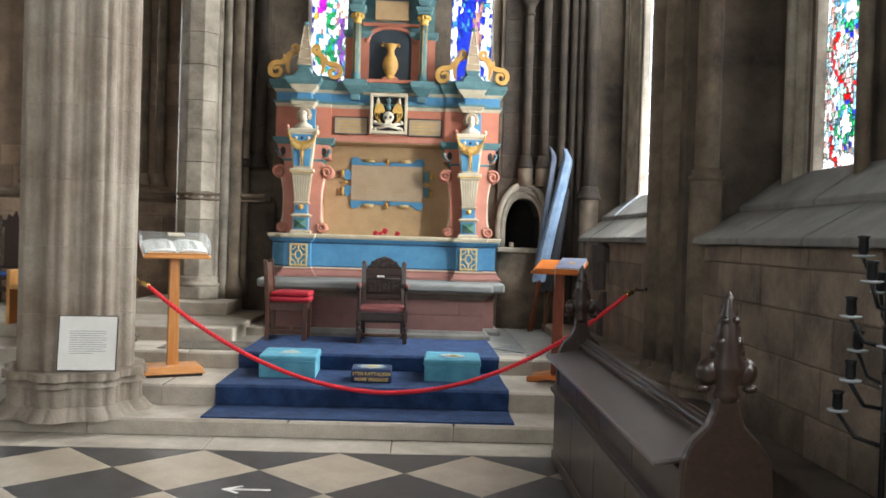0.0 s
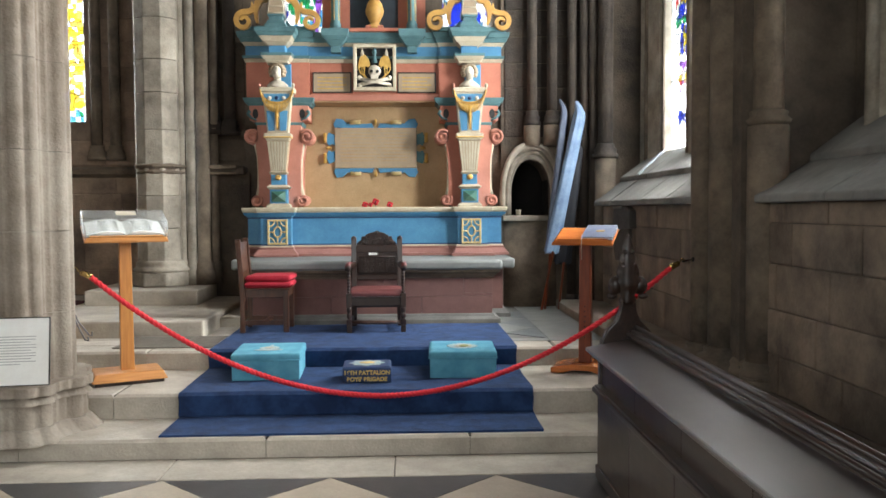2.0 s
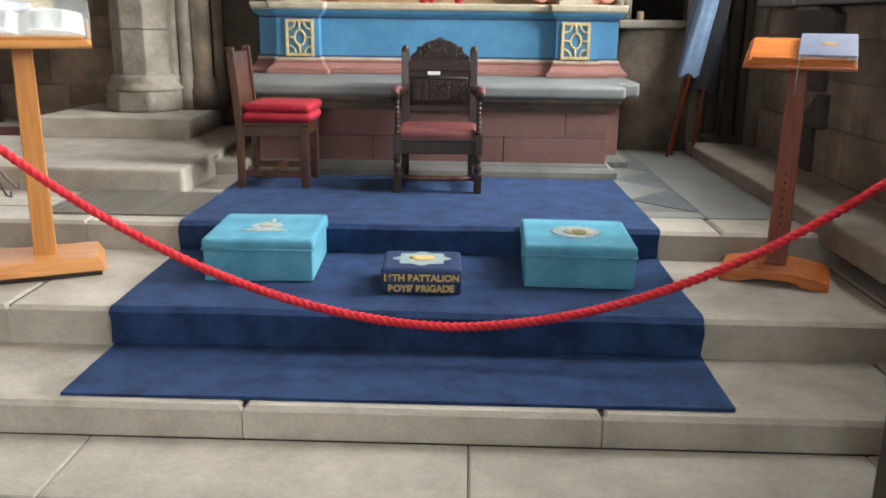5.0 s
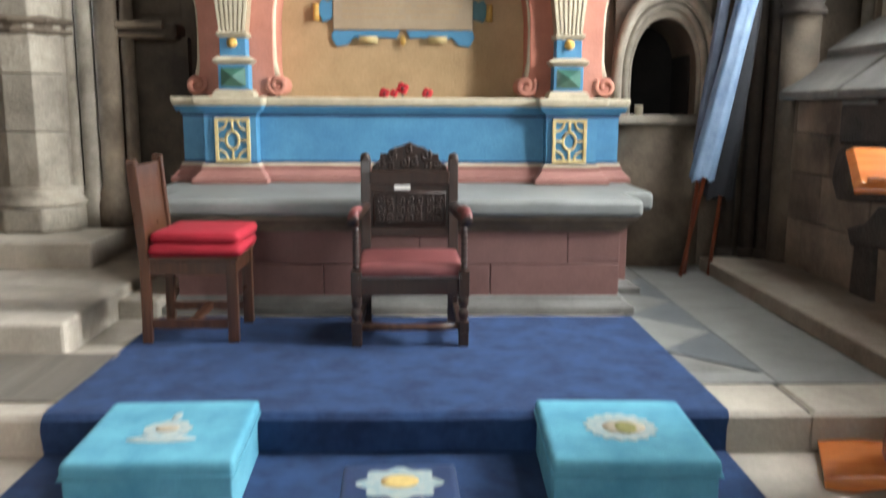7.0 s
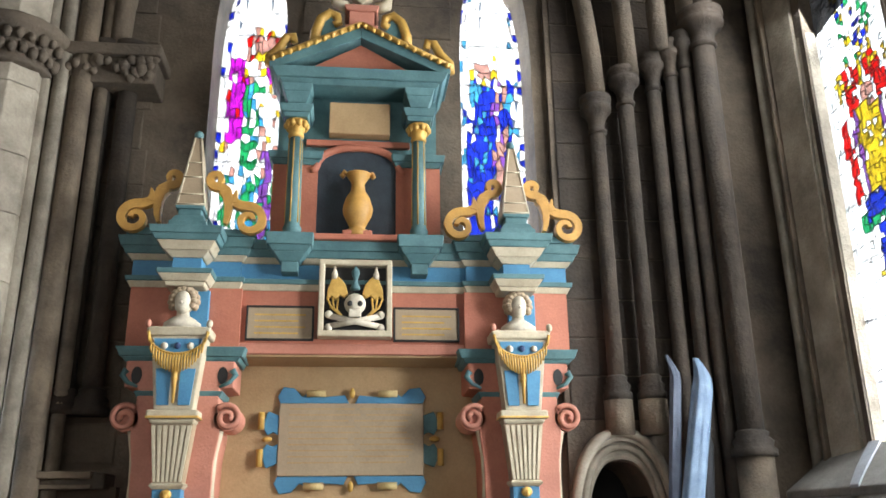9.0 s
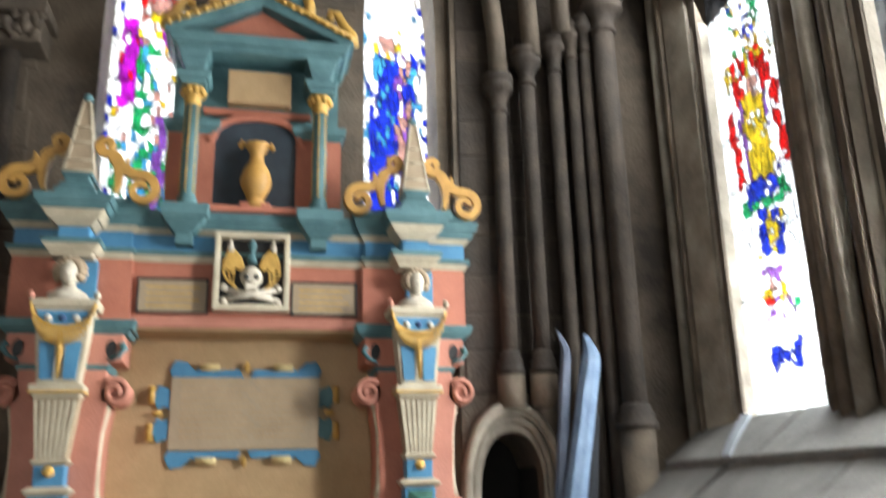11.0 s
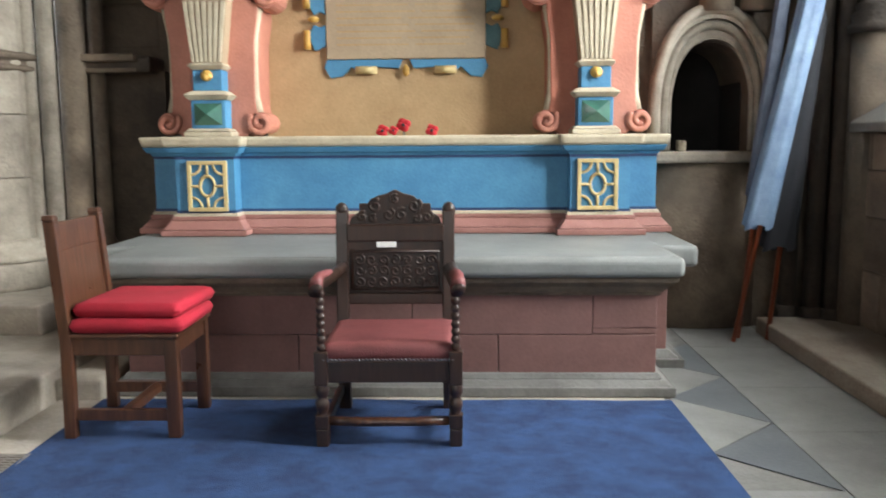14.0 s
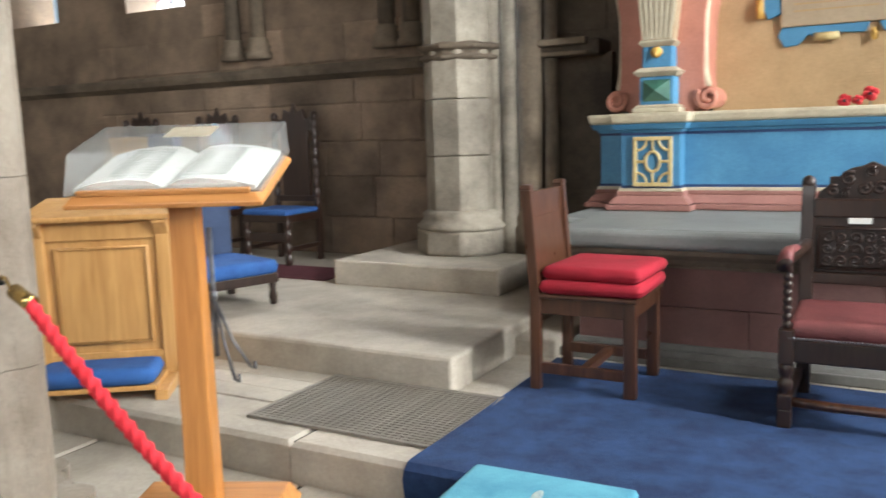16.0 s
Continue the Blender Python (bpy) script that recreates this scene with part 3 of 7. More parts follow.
part("back_plate", Geo().prism([(-0.22, 0.60), (0.36, 0.56), (0.44, 0.68), (0.40, 0.86), (0.30, 0.93), (-0.22, 0.95)], -0.04, 0.01, YZ), DARKMARK, br, "", 0.012)
part("corbel", Geo().prism([(-0.30, 0.34), (0.12, 0.30), (0.18, 0.40), (-0.02, 0.46), (-0.16, 0.58), (-0.30, 0.58)], -0.05, 0.01, YZ), DARKMARK, br, "", 0.012)
part("foot", Geo().prism([(-0.14, 0.0), (0.12, 0.0), (0.10, 0.33), (-0.12, 0.34)], -0.035, 0.01, YZ), DARKMARK, br, "", 0.012)
solid("stone_wall_bench", Geo().box(2.30, 2.9, -3.45, 0.40, 0.45, 0.60), PIER, "low dark stone ledge along the foot of the wall", "ledge", bevel=0.015)
solid("stone_wall_ledge", Geo().box(2.72, 3.3, -8.6, -4.2, -0.05, 0.42), STONE_DARK, "low dark stone ledge behind the pew", "ledge", bevel=0.015)
# aumbry hood and ledge
ob = thing("aumbry_hood", pose(0, 0, 0), "moulded pale stone arch around a dark wall recess", "arch", "", "structure")
for half, inner, zt, zi, d, nm in ((0.40, 0.335, 2.64, 2.54, 0.50, "outer_moulding"), (0.335, 0.27, 2.54, 2.41, 0.54, "inner_moulding")):
    o = arch_points(2.0 - half, 2.0 + half, 1.98, zt)
    i = arch_points(2.0 - inner, 2.0 + inner, 1.98, zi)
    g = Geo()
    for k in range(len(o) - 1):
        g.prism([o[k], o[k + 1], i[k + 1], i[k]], d, 0.61, XZ)
    for s in (-1, 1):
        g.prism([(2.0 + s * half, 1.98), (2.0 + s * inner, 1.98), (2.0 + s * inner, 1.69), (2.0 + s * half, 1.69)], d, 0.61, XZ)
    part(nm, g, PALE, ob)
for half, zt, d, r in ((0.375, 2.60, 0.50, 0.036), (0.31, 2.50, 0.535, 0.03), (0.275, 2.43, 0.56, 0.022)):
    a = arch_points(2.0 - half, 2.0 + half, 1.98, zt, 14)
    part("roll_moulding", Geo().tube([(a[0][0], d, 1.69)] + [(u, d, w) for u, w in a] + [(a[-1][0], d, 1.69)], r, 10), PALE, ob)
part("ledge", Geo().box(1.62, 2.42, 0.44, 0.64, 1.61, 1.685), PALE, ob, bevel=0.02)
part("apron", Geo().lathe([(0.40, 0.48), (0.40, 1.61)], 2.0, 0.72, 20, 1.0, 0.62), STONE, ob)
# north-east respond beside the monument
ob = thing("respond_pillar", pose(-2.66, 0.28, 0), "pale octagonal stone respond on a stepped plinth", "pillar", "", "structure")
def octo(r, z0, z1, r1=None, sy=1.0):
    r1 = r1 or r
    g = Geo()
    v = [(r * math.cos(math.pi / 8 + k * math.pi / 4), sy * r * math.sin(math.pi / 8 + k * math.pi / 4), z0) for k in range(8)]
    v += [(r1 * math.cos(math.pi / 8 + k * math.pi / 4), sy * r1 * math.sin(math.pi / 8 + k * math.pi / 4), z1) for k in range(8)]
    return g.add(v, [tuple(range(7, -1, -1)), tuple(range(8, 16))] + [(k, (k + 1) % 8, 8 + (k + 1) % 8, 8 + k) for k in range(8)])
hz = [1.1, 1.55, 1.95, 2.3, 2.75, 3.2, 3.6, 4.1, 4.55, 5.1, 5.6, 6.3, 7.2, TOP]
for a, b in zip(hz, hz[1:]):
    part("drum", octo(0.27, a + 0.002, b - 0.002), PALE, ob, bevel=0.008)
part("base", octo(0.36, 0.84, 1.02), PALE, ob, bevel=0.02)
part("base_moulding", Geo().lathe([(0.34, 1.02), (0.35, 1.05), (0.32, 1.07), (0.30, 1.10), (0.31, 1.13), (0.27, 1.16)], n=24), PALE, ob)
for dx, dy, r in ((0.25, 0.02, 0.05), (0.36, 0.06, 0.06), (0.50, 0.10, 0.085), (0.62, 0.2, 0.05), (-0.3, 0.2, 0.06)):
    part("side_shaft", Geo().lathe([(r * 1.7, 0.84), (r * 1.7, 1.02), (r * 1.4, 1.05), (r * 1.5, 1.1), (r, 1.14), (r, TOP)], dx, dy, 12), PALE if dx < 0.45 else STONE, ob)
part("string_moulding", Geo().lathe([(0.26, 2.215), (0.30, 2.225), (0.305, 2.245), (0.275, 2.262), (0.275, 2.282), (0.315, 2.295), (0.325, 2.322), (0.26, 2.345)], n=8).box(0.22, 0.92, 0.06, 0.4, 2.29, 2.338).box(0.22, 0.92, 0.10, 0.4, 2.222, 2.25), STONE, ob, bevel=0.008)
cap = part("capital", Geo().lathe([(0.26, 5.24), (0.31, 5.26), (0.29, 5.30), (0.31, 5.42), (0.37, 5.51), (0.40, 5.53), (0.41, 5.60), (0.30, 5.64)], n=16).box(0.25, 1.10, 0.0, 0.42, 5.50, 5.60).box(0.25, 1.06, 0.06, 0.42, 5.28, 5.50, 0.0), STONE_DARK, ob, "dark carved foliage capital", 0.012)
g, leaf = Geo(), random.Random(8)
for k in range(26):
    a = 6.28318 * k / 26
    for z, r in ((5.36, 0.315), (5.46, 0.355)):
        g.ball((r * math.cos(a + 0.12 * (z > 5.42)), r * math.sin(a + 0.12 * (z > 5.42)), z + leaf.uniform(-0.02, 0.02)), leaf.uniform(0.03, 0.045), 6, 1, 1, 1.3)
for k in range(40):
    g.ball((0.28 + 0.80 * leaf.random(), 0.04 + leaf.uniform(-0.02, 0.03), 5.32 + 0.18 * leaf.random()), leaf.uniform(0.025, 0.045), 6, 1.1, 0.9, 1.2)
tagged(part("carved_leaves", g, STONE_DARK, cap), kind="stuff")
part("plinth_block", Geo().box(-0.70, 0.60, -0.70, 0.5, 0.66, 0.84), STEP, ob, bevel=0.015)
solid("trim_string_course", Geo().prism([(0.90, 2.20), (0.78, 2.25), (0.76, 2.30), (0.79, 2.34), (0.90, 2.34)], -9.6, -2.9, lambda u, w, d: (d, u, w)), STONE, "projecting moulded stone string course", "moulding")
for x0, x1 in ((-2.35, -1.62),):
    solid("wall_return_east", Geo().box(x0, x1, 0.56, 0.70, 0.5, 2.24), STONE_DARK, "plain dark stone beside the monument", "wall")
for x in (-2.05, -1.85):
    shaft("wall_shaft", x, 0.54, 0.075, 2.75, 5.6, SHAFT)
solid("trim_left_ledge", Geo().box(-2.4, -1.66, 0.40, 0.70, 2.22, 2.33), STONE_DARK, "moulded dark stone ledge", "moulding", bevel=0.02)
for x in (-3.62, -3.38, -5.0, -5.3):
    shaft("wall_shaft", x, 0.82, 0.07, 2.45, 5.6, STONE)

# raised floor to the north
solid("chapel_step", Geo().box(-9.6, -1.65, -1.84, 0.9, ZP - 0.05, 0.665), STEP, "raised worn stone floor of the side chapel", "step", bevel=0.02)
solid("monument_step", Geo().box(-1.66, -1.42, -1.10, 0.6, ZP - 0.02, 0.60), STEP, "low worn stone block beside the tomb", "step", bevel=0.02)

# clustered pier
ob = thing("pier", pose(-2.63, -3.86, 0), "tall clustered sandstone pier with a moulded base", "pillar", "", "structure")
def lobed(r, amp, z0, z1, n=168, r1=None):
    v, f = [], []
    for z, rr in ((z0, r), (z1, r1 or r)):
        for k in range(n):
            a = 6.28318 * k / n
            w = abs(math.cos(4 * a)) ** 0.8 * amp + 0.035 * abs(math.sin(12 * a)) ** 0.7
            v.append(((rr - amp + w) * math.cos(a), (rr - amp + w) * math.sin(a), z))
    f = [(k, (k + 1) % n, n + (k + 1) % n, n + k) for k in range(n)]
    return Geo().add(v, f, True).add(v[:n], [tuple(range(n))]).add(v[n:], [tuple(range(n))])
hz = [0.52, 1.02, 1.62, 2.2, 2.85, 3.45, 4.1, 4.8, 5.6, 6.5, 7.6, TOP]
for a, b in zip(hz, hz[1:]):
    part("drum", lobed(0.485, 0.12, a + 0.0015, b - 0.0015), PIER, ob)
part("base_roll", lobed(0.60, 0.10, 0.46, 0.53), PIER, ob, bevel=0.02)
part("base_neck", lobed(0.60, 0.12, 0.40, 0.46, r1=0.55), PIER, ob)
part("base_drum", lobed(0.56, 0.10, 0.22, 0.41), PIER, ob)
part("base_foot", lobed(0.68, 0.10, 0.13, 0.23, r1=0.58), PIER, ob, bevel=0.01)


# stained glass
def figure_colour(kind, u, v, rnd):
    """The glass colour at u across and v up one light: pale borders, a coloured figure, ornaments below it."""
    u, v = u + 0.02 * math.sin(47 * v) + rnd.uniform(-0.012, 0.012), v + 0.004 * math.sin(19 * u)
    c = abs(u - 0.5)
    pale = "white" if rnd.random() < 0.75 else "clear"
    if rnd.random() < (0.10 if kind in ("robe", "pale") else 0.07):
        return pale
    if kind == "robe":
        v /= 0.79
        if c > 0.34:
            return pale
        if 0.085 < v < 0.15 and c < 0.18 and abs(v - 0.117) < 0.010 + 0.024 * c / 0.18: return "blue"
        if 0.195 < v < 0.305:
            if v > 0.27 and c < 0.13: return "purple"
            if 0.57 < u < 0.70 and 0.225 < v < 0.26: return "red" if v < 0.24 else "yellow"
            if 0.28 < u < 0.38 and 0.20 < v < 0.225: return "green"
            if c < 0.12 and v > 0.235: return rnd.choice(["yellow", "flesh", "white"])
            return rnd.choice([pale, pale, pale, "purple"]) if c < 0.2 else pale
        if 0.325 < v < 0.425:
            if abs(v - 0.375) < 0.02: return "yellow" if c < 0.07 else ("blue" if c < 0.17 else pale)
            return "blue" if 0.03 < c < 0.10 + 0.9 * abs(v - 0.375) else (rnd.choice(["yellow", pale]) if c < 0.16 else pale)
        if 0.432 < v < 0.452: return "green" if c < 0.32 else pale
        if 0.452 <= v < 0.50: return "blue" if c < 0.21 else ("green" if c < 0.3 and v < 0.475 else pale)
        if 0.50 <= v < 0.69:
            if c < 0.145 - 0.2 * max(0.0, v - 0.64): return "yellow"
            if c < 0.19: return "purple" if u > 0.5 or v > 0.6 else pale
            return "red" if c > 0.245 else pale
        if 0.69 <= v < 0.735: return "flesh" if c < 0.07 else ("red" if 0.12 < c < 0.26 else pale)
        if 0.735 <= v < 0.80: return "red" if 0.05 < c < 0.24 and rnd.random() < 0.7 else rnd.choice(["yellow", pale])
        if v >= 0.80: return rnd.choice([pale, pale, "yellow", "blue", pale, "green"]) if c < 0.2 else pale
        return pale
    if kind == "pale":
        c *= 1.4
        if c > 0.30:
            return pale
        if 0.012 < v < 0.045 and c < 0.12: return rnd.choice(["red", pale, "rose", pale])
        if 0.045 <= v < 0.095 and c < 0.15: return rnd.choice(["red", pale, "red"]) if 0.07 < c else rnd.choice(["mist", pale, "blue"])
        if 0.10 < v < 0.165 and c < 0.05 + 1.6 * abs(v - 0.132) + 0.05: return "blue"
        if 0.175 < v < 0.205 and c < 0.11: return "green"
        if 0.225 < v < 0.27 and c < 0.10: return rnd.choice(["purple", "yellow", pale])
        if 0.30 < v < 0.40 and c < 0.15: return rnd.choice(["blue", pale, "green", pale])
        if 0.45 < v < 0.70: return "red" if c < 0.13 else ("purple" if c < 0.17 else ("blue" if 0.25 < c < 0.3 else pale))
        if v >= 0.72 and c < 0.2: return rnd.choice([pale, pale, "yellow", "blue", "red"])
        return pale
    if kind == "purple":
        if c > 0.41: return "blue" if rnd.random() < 0.2 else "white"
        if v > 0.70:
            d = math.hypot((u - 0.62) * 0.61, (v - 0.745) * 3.25)
            return "flesh" if d < 0.09 else (rnd.choice(["red", "yellow", "flesh"]) if d < 0.17 else pale)
        if v > 0.45 and 0.13 < u < 0.36: return "magenta" if rnd.random() < 0.85 else "red"
        if v > 0.62 and 0.66 < u < 0.82: return "magenta"
        if v < 0.62 and 0.36 < u < 0.60: return rnd.choice(["green", "green", pale, "sky"])
        if v < 0.42 and 0.68 < u < 0.80: return "purple"
        if v < 0.34: return rnd.choice(["sky", pale, "green", pale, pale])
        return rnd.choice([pale, pale, pale, "yellow", "flesh", pale])
    if kind == "blue":
        if c > 0.44: return "blue" if rnd.random() < 0.6 else "white"
        if c > 0.33: return "white" if rnd.random() < 0.88 else "sky"
        d = math.hypot((u - 0.45) * 0.63, (v - 0.71) * 3.25)
        if d < 0.085: return "flesh"
        if d < 0.16: return rnd.choice(["yellow", "clear", pale])
        if v > 0.665: return pale
        if 0.56 < u < 0.74: return rnd.choice(["flesh", "flesh", "purple", "clear", "blue", "flesh"])
        if u < 0.30: return "blue" if rnd.random() < 0.45 + 0.5 * (v < 0.5) else rnd.choice([pale, "sky"])
        return rnd.choice(["blue", "blue", "blue", "blue", "sky"]) if u < 0.56 or v > 0.5 else rnd.choice(["white", "blue"])
    if kind == "gold":
        if c > 0.42: return "white"
        if v < 0.05: return rnd.choice(["sky", "green", "white", "clear"])
        if u > 0.50: return rnd.choice(["amber", "yellow", "amber", "yellow", pale]) if u < 0.84 else pale
        return rnd.choice(["lilac", pale, "lilac", "purple", "clear"]) if u > 0.14 else pale
    # roundels and red ribbon-work on pale glass
    for vc in (0.09, 0.30, 0.52):
        d = math.hypot((u - 0.52) * 0.76, (v - vc) * 4.28)
        if d < 0.09: return pale
        if d < 0.155: return rnd.choice(["green", "sky", "green"])
        if d < 0.20: return rnd.choice(["blue", "mist", pale])
    if abs(c - 0.34 * abs(math.sin(19 * v + 0.4))) < 0.035: return "red"
    if v < 0.03: return "white"
    return rnd.choice([pale, "mist", "rose", pale, "mist", "leaf", pale, "clear", "flesh", "sky" if v > 0.3 else "mist"])


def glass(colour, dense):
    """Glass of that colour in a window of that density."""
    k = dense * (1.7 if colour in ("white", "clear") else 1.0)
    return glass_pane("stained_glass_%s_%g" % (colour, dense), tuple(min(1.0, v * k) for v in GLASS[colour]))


def stained_window(name, ua, ub, zb, zs, zt, depth, put, cols, rows, kind, seed, label, dense=0.1):
    rnd = random.Random(seed)
    ob = thing(name, pose(0, 0, 0), label, "window", "", "structure")
    half, mid = (ub - ua) / 2, (ua + ub) / 2
    arch = arch_points(ua, ub, zs, zt)

    def width_at(z):
        if z <= zs:
            return half
        for (u1, w1), (u2, w2) in zip(arch, arch[1:]):
            if w1 <= z <= w2:
                return mid - (u1 + (u2 - u1) * (z - w1) / max(1e-6, w2 - w1))
        return 0.0
    grid = []
    for j in range(rows + 1):
        row = []
        for i in range(cols + 1):
            z = zb + (zt - zb - 0.02) * j / rows
            s = -1 + 2 * i / cols
            if 0 < i < cols and 0 < j < rows:
                s += rnd.uniform(-0.75, 0.75) / cols
                z += rnd.uniform(-0.42, 0.42) * (zt - zb) / rows
            row.append((mid + s * width_at(z), z))
        grid.append(row)
    lead, pale, rest = Geo(), {"white": Geo(), "clear": Geo()}, {}
    seen, single = {}, 0
    for j in range(rows):
        for i in range(cols):
            q = [grid[j][i], grid[j][i + 1], grid[j + 1][i + 1], grid[j + 1][i]]
            if abs(q[1][0] - q[0][0]) < 0.012:
                continue
            here = seen[i, j] = figure_colour(kind, (i + 0.5) / cols, (j + 0.5) / rows, rnd)
            if here in pale:
                pale[here].prism(q, depth - 0.003, depth + 0.003, put)
            elif single < 290:
                single += 1
                pane = part("pane", Geo().prism(q, depth - 0.003, depth + 0.003, put), glass(here, dense), ob)
                pane.visible_shadow = False
            else:
                rest.setdefault(here, Geo()).prism(q, depth - 0.003, depth + 0.003, put)
            for (a, b), other in (((q[0], q[1]), seen.get((i, j - 1))), ((q[0], q[3]), seen.get((i - 1, j)))):
                if rnd.random() < (0.84 if here in pale and other in pale else (0.45 if here == other else 0.0)):
                    continue
                dx, dz = b[0] - a[0], b[1] - a[1]
                n = math.hypot(dx, dz) or 1
                ox, oz = -dz / n * 0.0024, dx / n * 0.0024
                lead.prism([(a[0] + ox, a[1] + oz), (b[0] + ox, b[1] + oz), (b[0] - ox, b[1] - oz), (a[0] - ox, a[1] - oz)], depth - 0.006, depth + 0.006, put)
    for here, g in [*pale.items(), *rest.items()]:
        field = tagged(part("pale_panes" if here in pale else "upper_panes", g, glass(here, dense), ob), kind="stuff")
        field.visible_shadow = False
    part("lead_cames", lead, LEAD, ob, "dark lead strips between the panes")
    bars = int((zs - zb) / 0.42)
    for k in range(1, bars + 2):
        z = zb + 0.42 * k
        w = width_at(z)
        if w > 0.05:
            part("saddle_bar", Geo().prism([(mid - w, z), (mid + w, z), (mid + w, z + 0.012), (mid - w, z + 0.012)], depth + 0.008, depth + 0.018, put), IRON, ob)
    return ob


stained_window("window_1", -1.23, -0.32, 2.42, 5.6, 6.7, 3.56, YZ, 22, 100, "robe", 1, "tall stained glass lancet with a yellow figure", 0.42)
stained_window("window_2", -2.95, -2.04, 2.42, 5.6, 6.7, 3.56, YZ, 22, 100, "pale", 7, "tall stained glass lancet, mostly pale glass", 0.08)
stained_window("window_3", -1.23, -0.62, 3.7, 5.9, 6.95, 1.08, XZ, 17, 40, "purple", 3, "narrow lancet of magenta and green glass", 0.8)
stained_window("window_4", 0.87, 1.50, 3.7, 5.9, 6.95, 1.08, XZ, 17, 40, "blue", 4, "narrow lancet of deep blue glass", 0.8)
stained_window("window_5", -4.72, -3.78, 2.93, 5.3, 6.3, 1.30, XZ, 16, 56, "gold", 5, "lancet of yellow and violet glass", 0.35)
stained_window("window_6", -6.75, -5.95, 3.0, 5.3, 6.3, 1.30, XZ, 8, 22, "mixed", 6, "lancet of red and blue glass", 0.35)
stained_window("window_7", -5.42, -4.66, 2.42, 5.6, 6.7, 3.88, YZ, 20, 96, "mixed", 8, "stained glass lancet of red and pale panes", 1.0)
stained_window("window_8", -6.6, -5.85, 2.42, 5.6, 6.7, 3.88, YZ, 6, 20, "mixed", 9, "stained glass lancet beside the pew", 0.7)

# ---------------- the painted wall monument ----------------
mon = thing("wall_monument", pose(0, 0, 0), "tall painted stone wall monument in blue, terracotta and gold", "monument")


def moulding(g, x0, x1, y0, y1, rows):
    """Stacked bands (z0, z1, out0, out1) of a cornice: out is how far each band stands out at its foot and head."""
    for z0, z1, a, b in rows:
        v = [(x0 - a, y0 - a, z0), (x1 + a, y0 - a, z0), (x1 + a, y1, z0), (x0 - a, y1, z0),
             (x0 - b, y0 - b, z1), (x1 + b, y0 - b, z1), (x1 + b, y1, z1), (x0 - b, y1, z1)]
        g.add(v, [(3, 2, 1, 0), (4, 5, 6, 7), (0, 1, 5, 4), (1, 2, 6, 5), (2, 3, 7, 6), (3, 0, 4, 7)])
    return g


# dado: middle, two pedestals, two ends
SEG = [(-1.02, 1.02, 0.13), (-1.38, -1.02, 0.0), (1.02, 1.38, 0.0), (-1.57, -1.38, 0.16), (1.38, 1.57, 0.16)]
for x0, x1, y0 in SEG:
    wide = 0.0 if abs(x0 + x1) < 0.1 else 0.02
    part("plinth_moulding", moulding(Geo(), x0, x1, y0, 0.62, [(1.20, 1.235, 0.085, 0.085), (1.238, 1.29, 0.075, 0.03), (1.29, 1.315, 0.03, 0.03)]), MDULL, mon, "dull red painted base moulding", 0.006)
    part("plinth_fillet", moulding(Geo(), x0, x1, y0, 0.62, [(1.316, 1.335, 0.022, 0.015)]), MCREAM, mon, "", 0.004)
    part("dado_panel", Geo().box(x0, x1, y0, 0.62, 1.335, 1.685), MBLUE, mon, "bright blue painted dado")
    part("painted_line", moulding(Geo(), x0, x1, y0, 0.62, [(1.336, 1.352, 0.004, 0.004)]), MDEEP, mon, "thin navy painted line")
    # upper strip paints the thin shadow cast by the coping
    part("painted_line", moulding(Geo(), x0, x1, y0, 0.62, [(1.664, 1.679, 0.004, 0.004)]), MDEEP, mon)
    part("dado_cornice", moulding(Geo(), x0, x1, y0, 0.62, [(1.68, 1.70, 0.01, 0.02), (1.70, 1.735, 0.035, 0.055)]), MBLUE, mon, "", 0.005)
    part("dado_coping", moulding(Geo(), x0, x1, y0, 0.62, [(1.736, 1.80, 0.06, 0.075)]), MCREAM, mon, "cream stone coping", 0.018)


GILTW = paint("pale_gilt_tracery", (0.68, 0.55, 0.27), (0.5, 0.37, 0.15), 14, 0.5, 0.1)


def grille(xc):
    ob = part("grille_panel", Geo().box(xc - 0.122, xc + 0.122, -0.012, 0.01, 1.347, 1.655), MBLUE, mon)
    g = Geo()
    for a, b in ((-0.122, -0.098), (0.098, 0.122)):
        g.box(xc + a, xc + b, -0.03, -0.006, 1.347, 1.655)
    for a, b in ((1.347, 1.371), (1.631, 1.655)):
        g.box(xc - 0.122, xc + 0.122, -0.031, -0.005, a, b)
    part("gilt_surround", g, GILTW, ob, "pale gold painted frame", 0.004)
    g = Geo()
    g.tube([(xc + 0.045 * math.cos(t), -0.02, 1.501 + 0.062 * math.sin(t)) for t in [6.28318 * i / 24 for i in range(25)]], 0.010, 6)
    for s in (-1, 1):
        g.tube([(xc, -0.02, 1.501 + s * 0.062), (xc, -0.02, 1.501 + s * 0.14)], 0.009, 6)
        g.tube([(xc + s * 0.045, -0.02, 1.501), (xc + s * 0.11, -0.02, 1.501)], 0.009, 6)
        for q in (-1, 1):
            g.tube([(xc + s * (0.1 - 0.062 * math.cos(t)), -0.019, 1.501 + q * (0.132 - 0.062 * math.sin(t))) for t in [1.5708 * i / 8 for i in range(9)]], 0.0085, 6)
    part("tracery", g, GILTW, ob, "pale gilt oval tracery")


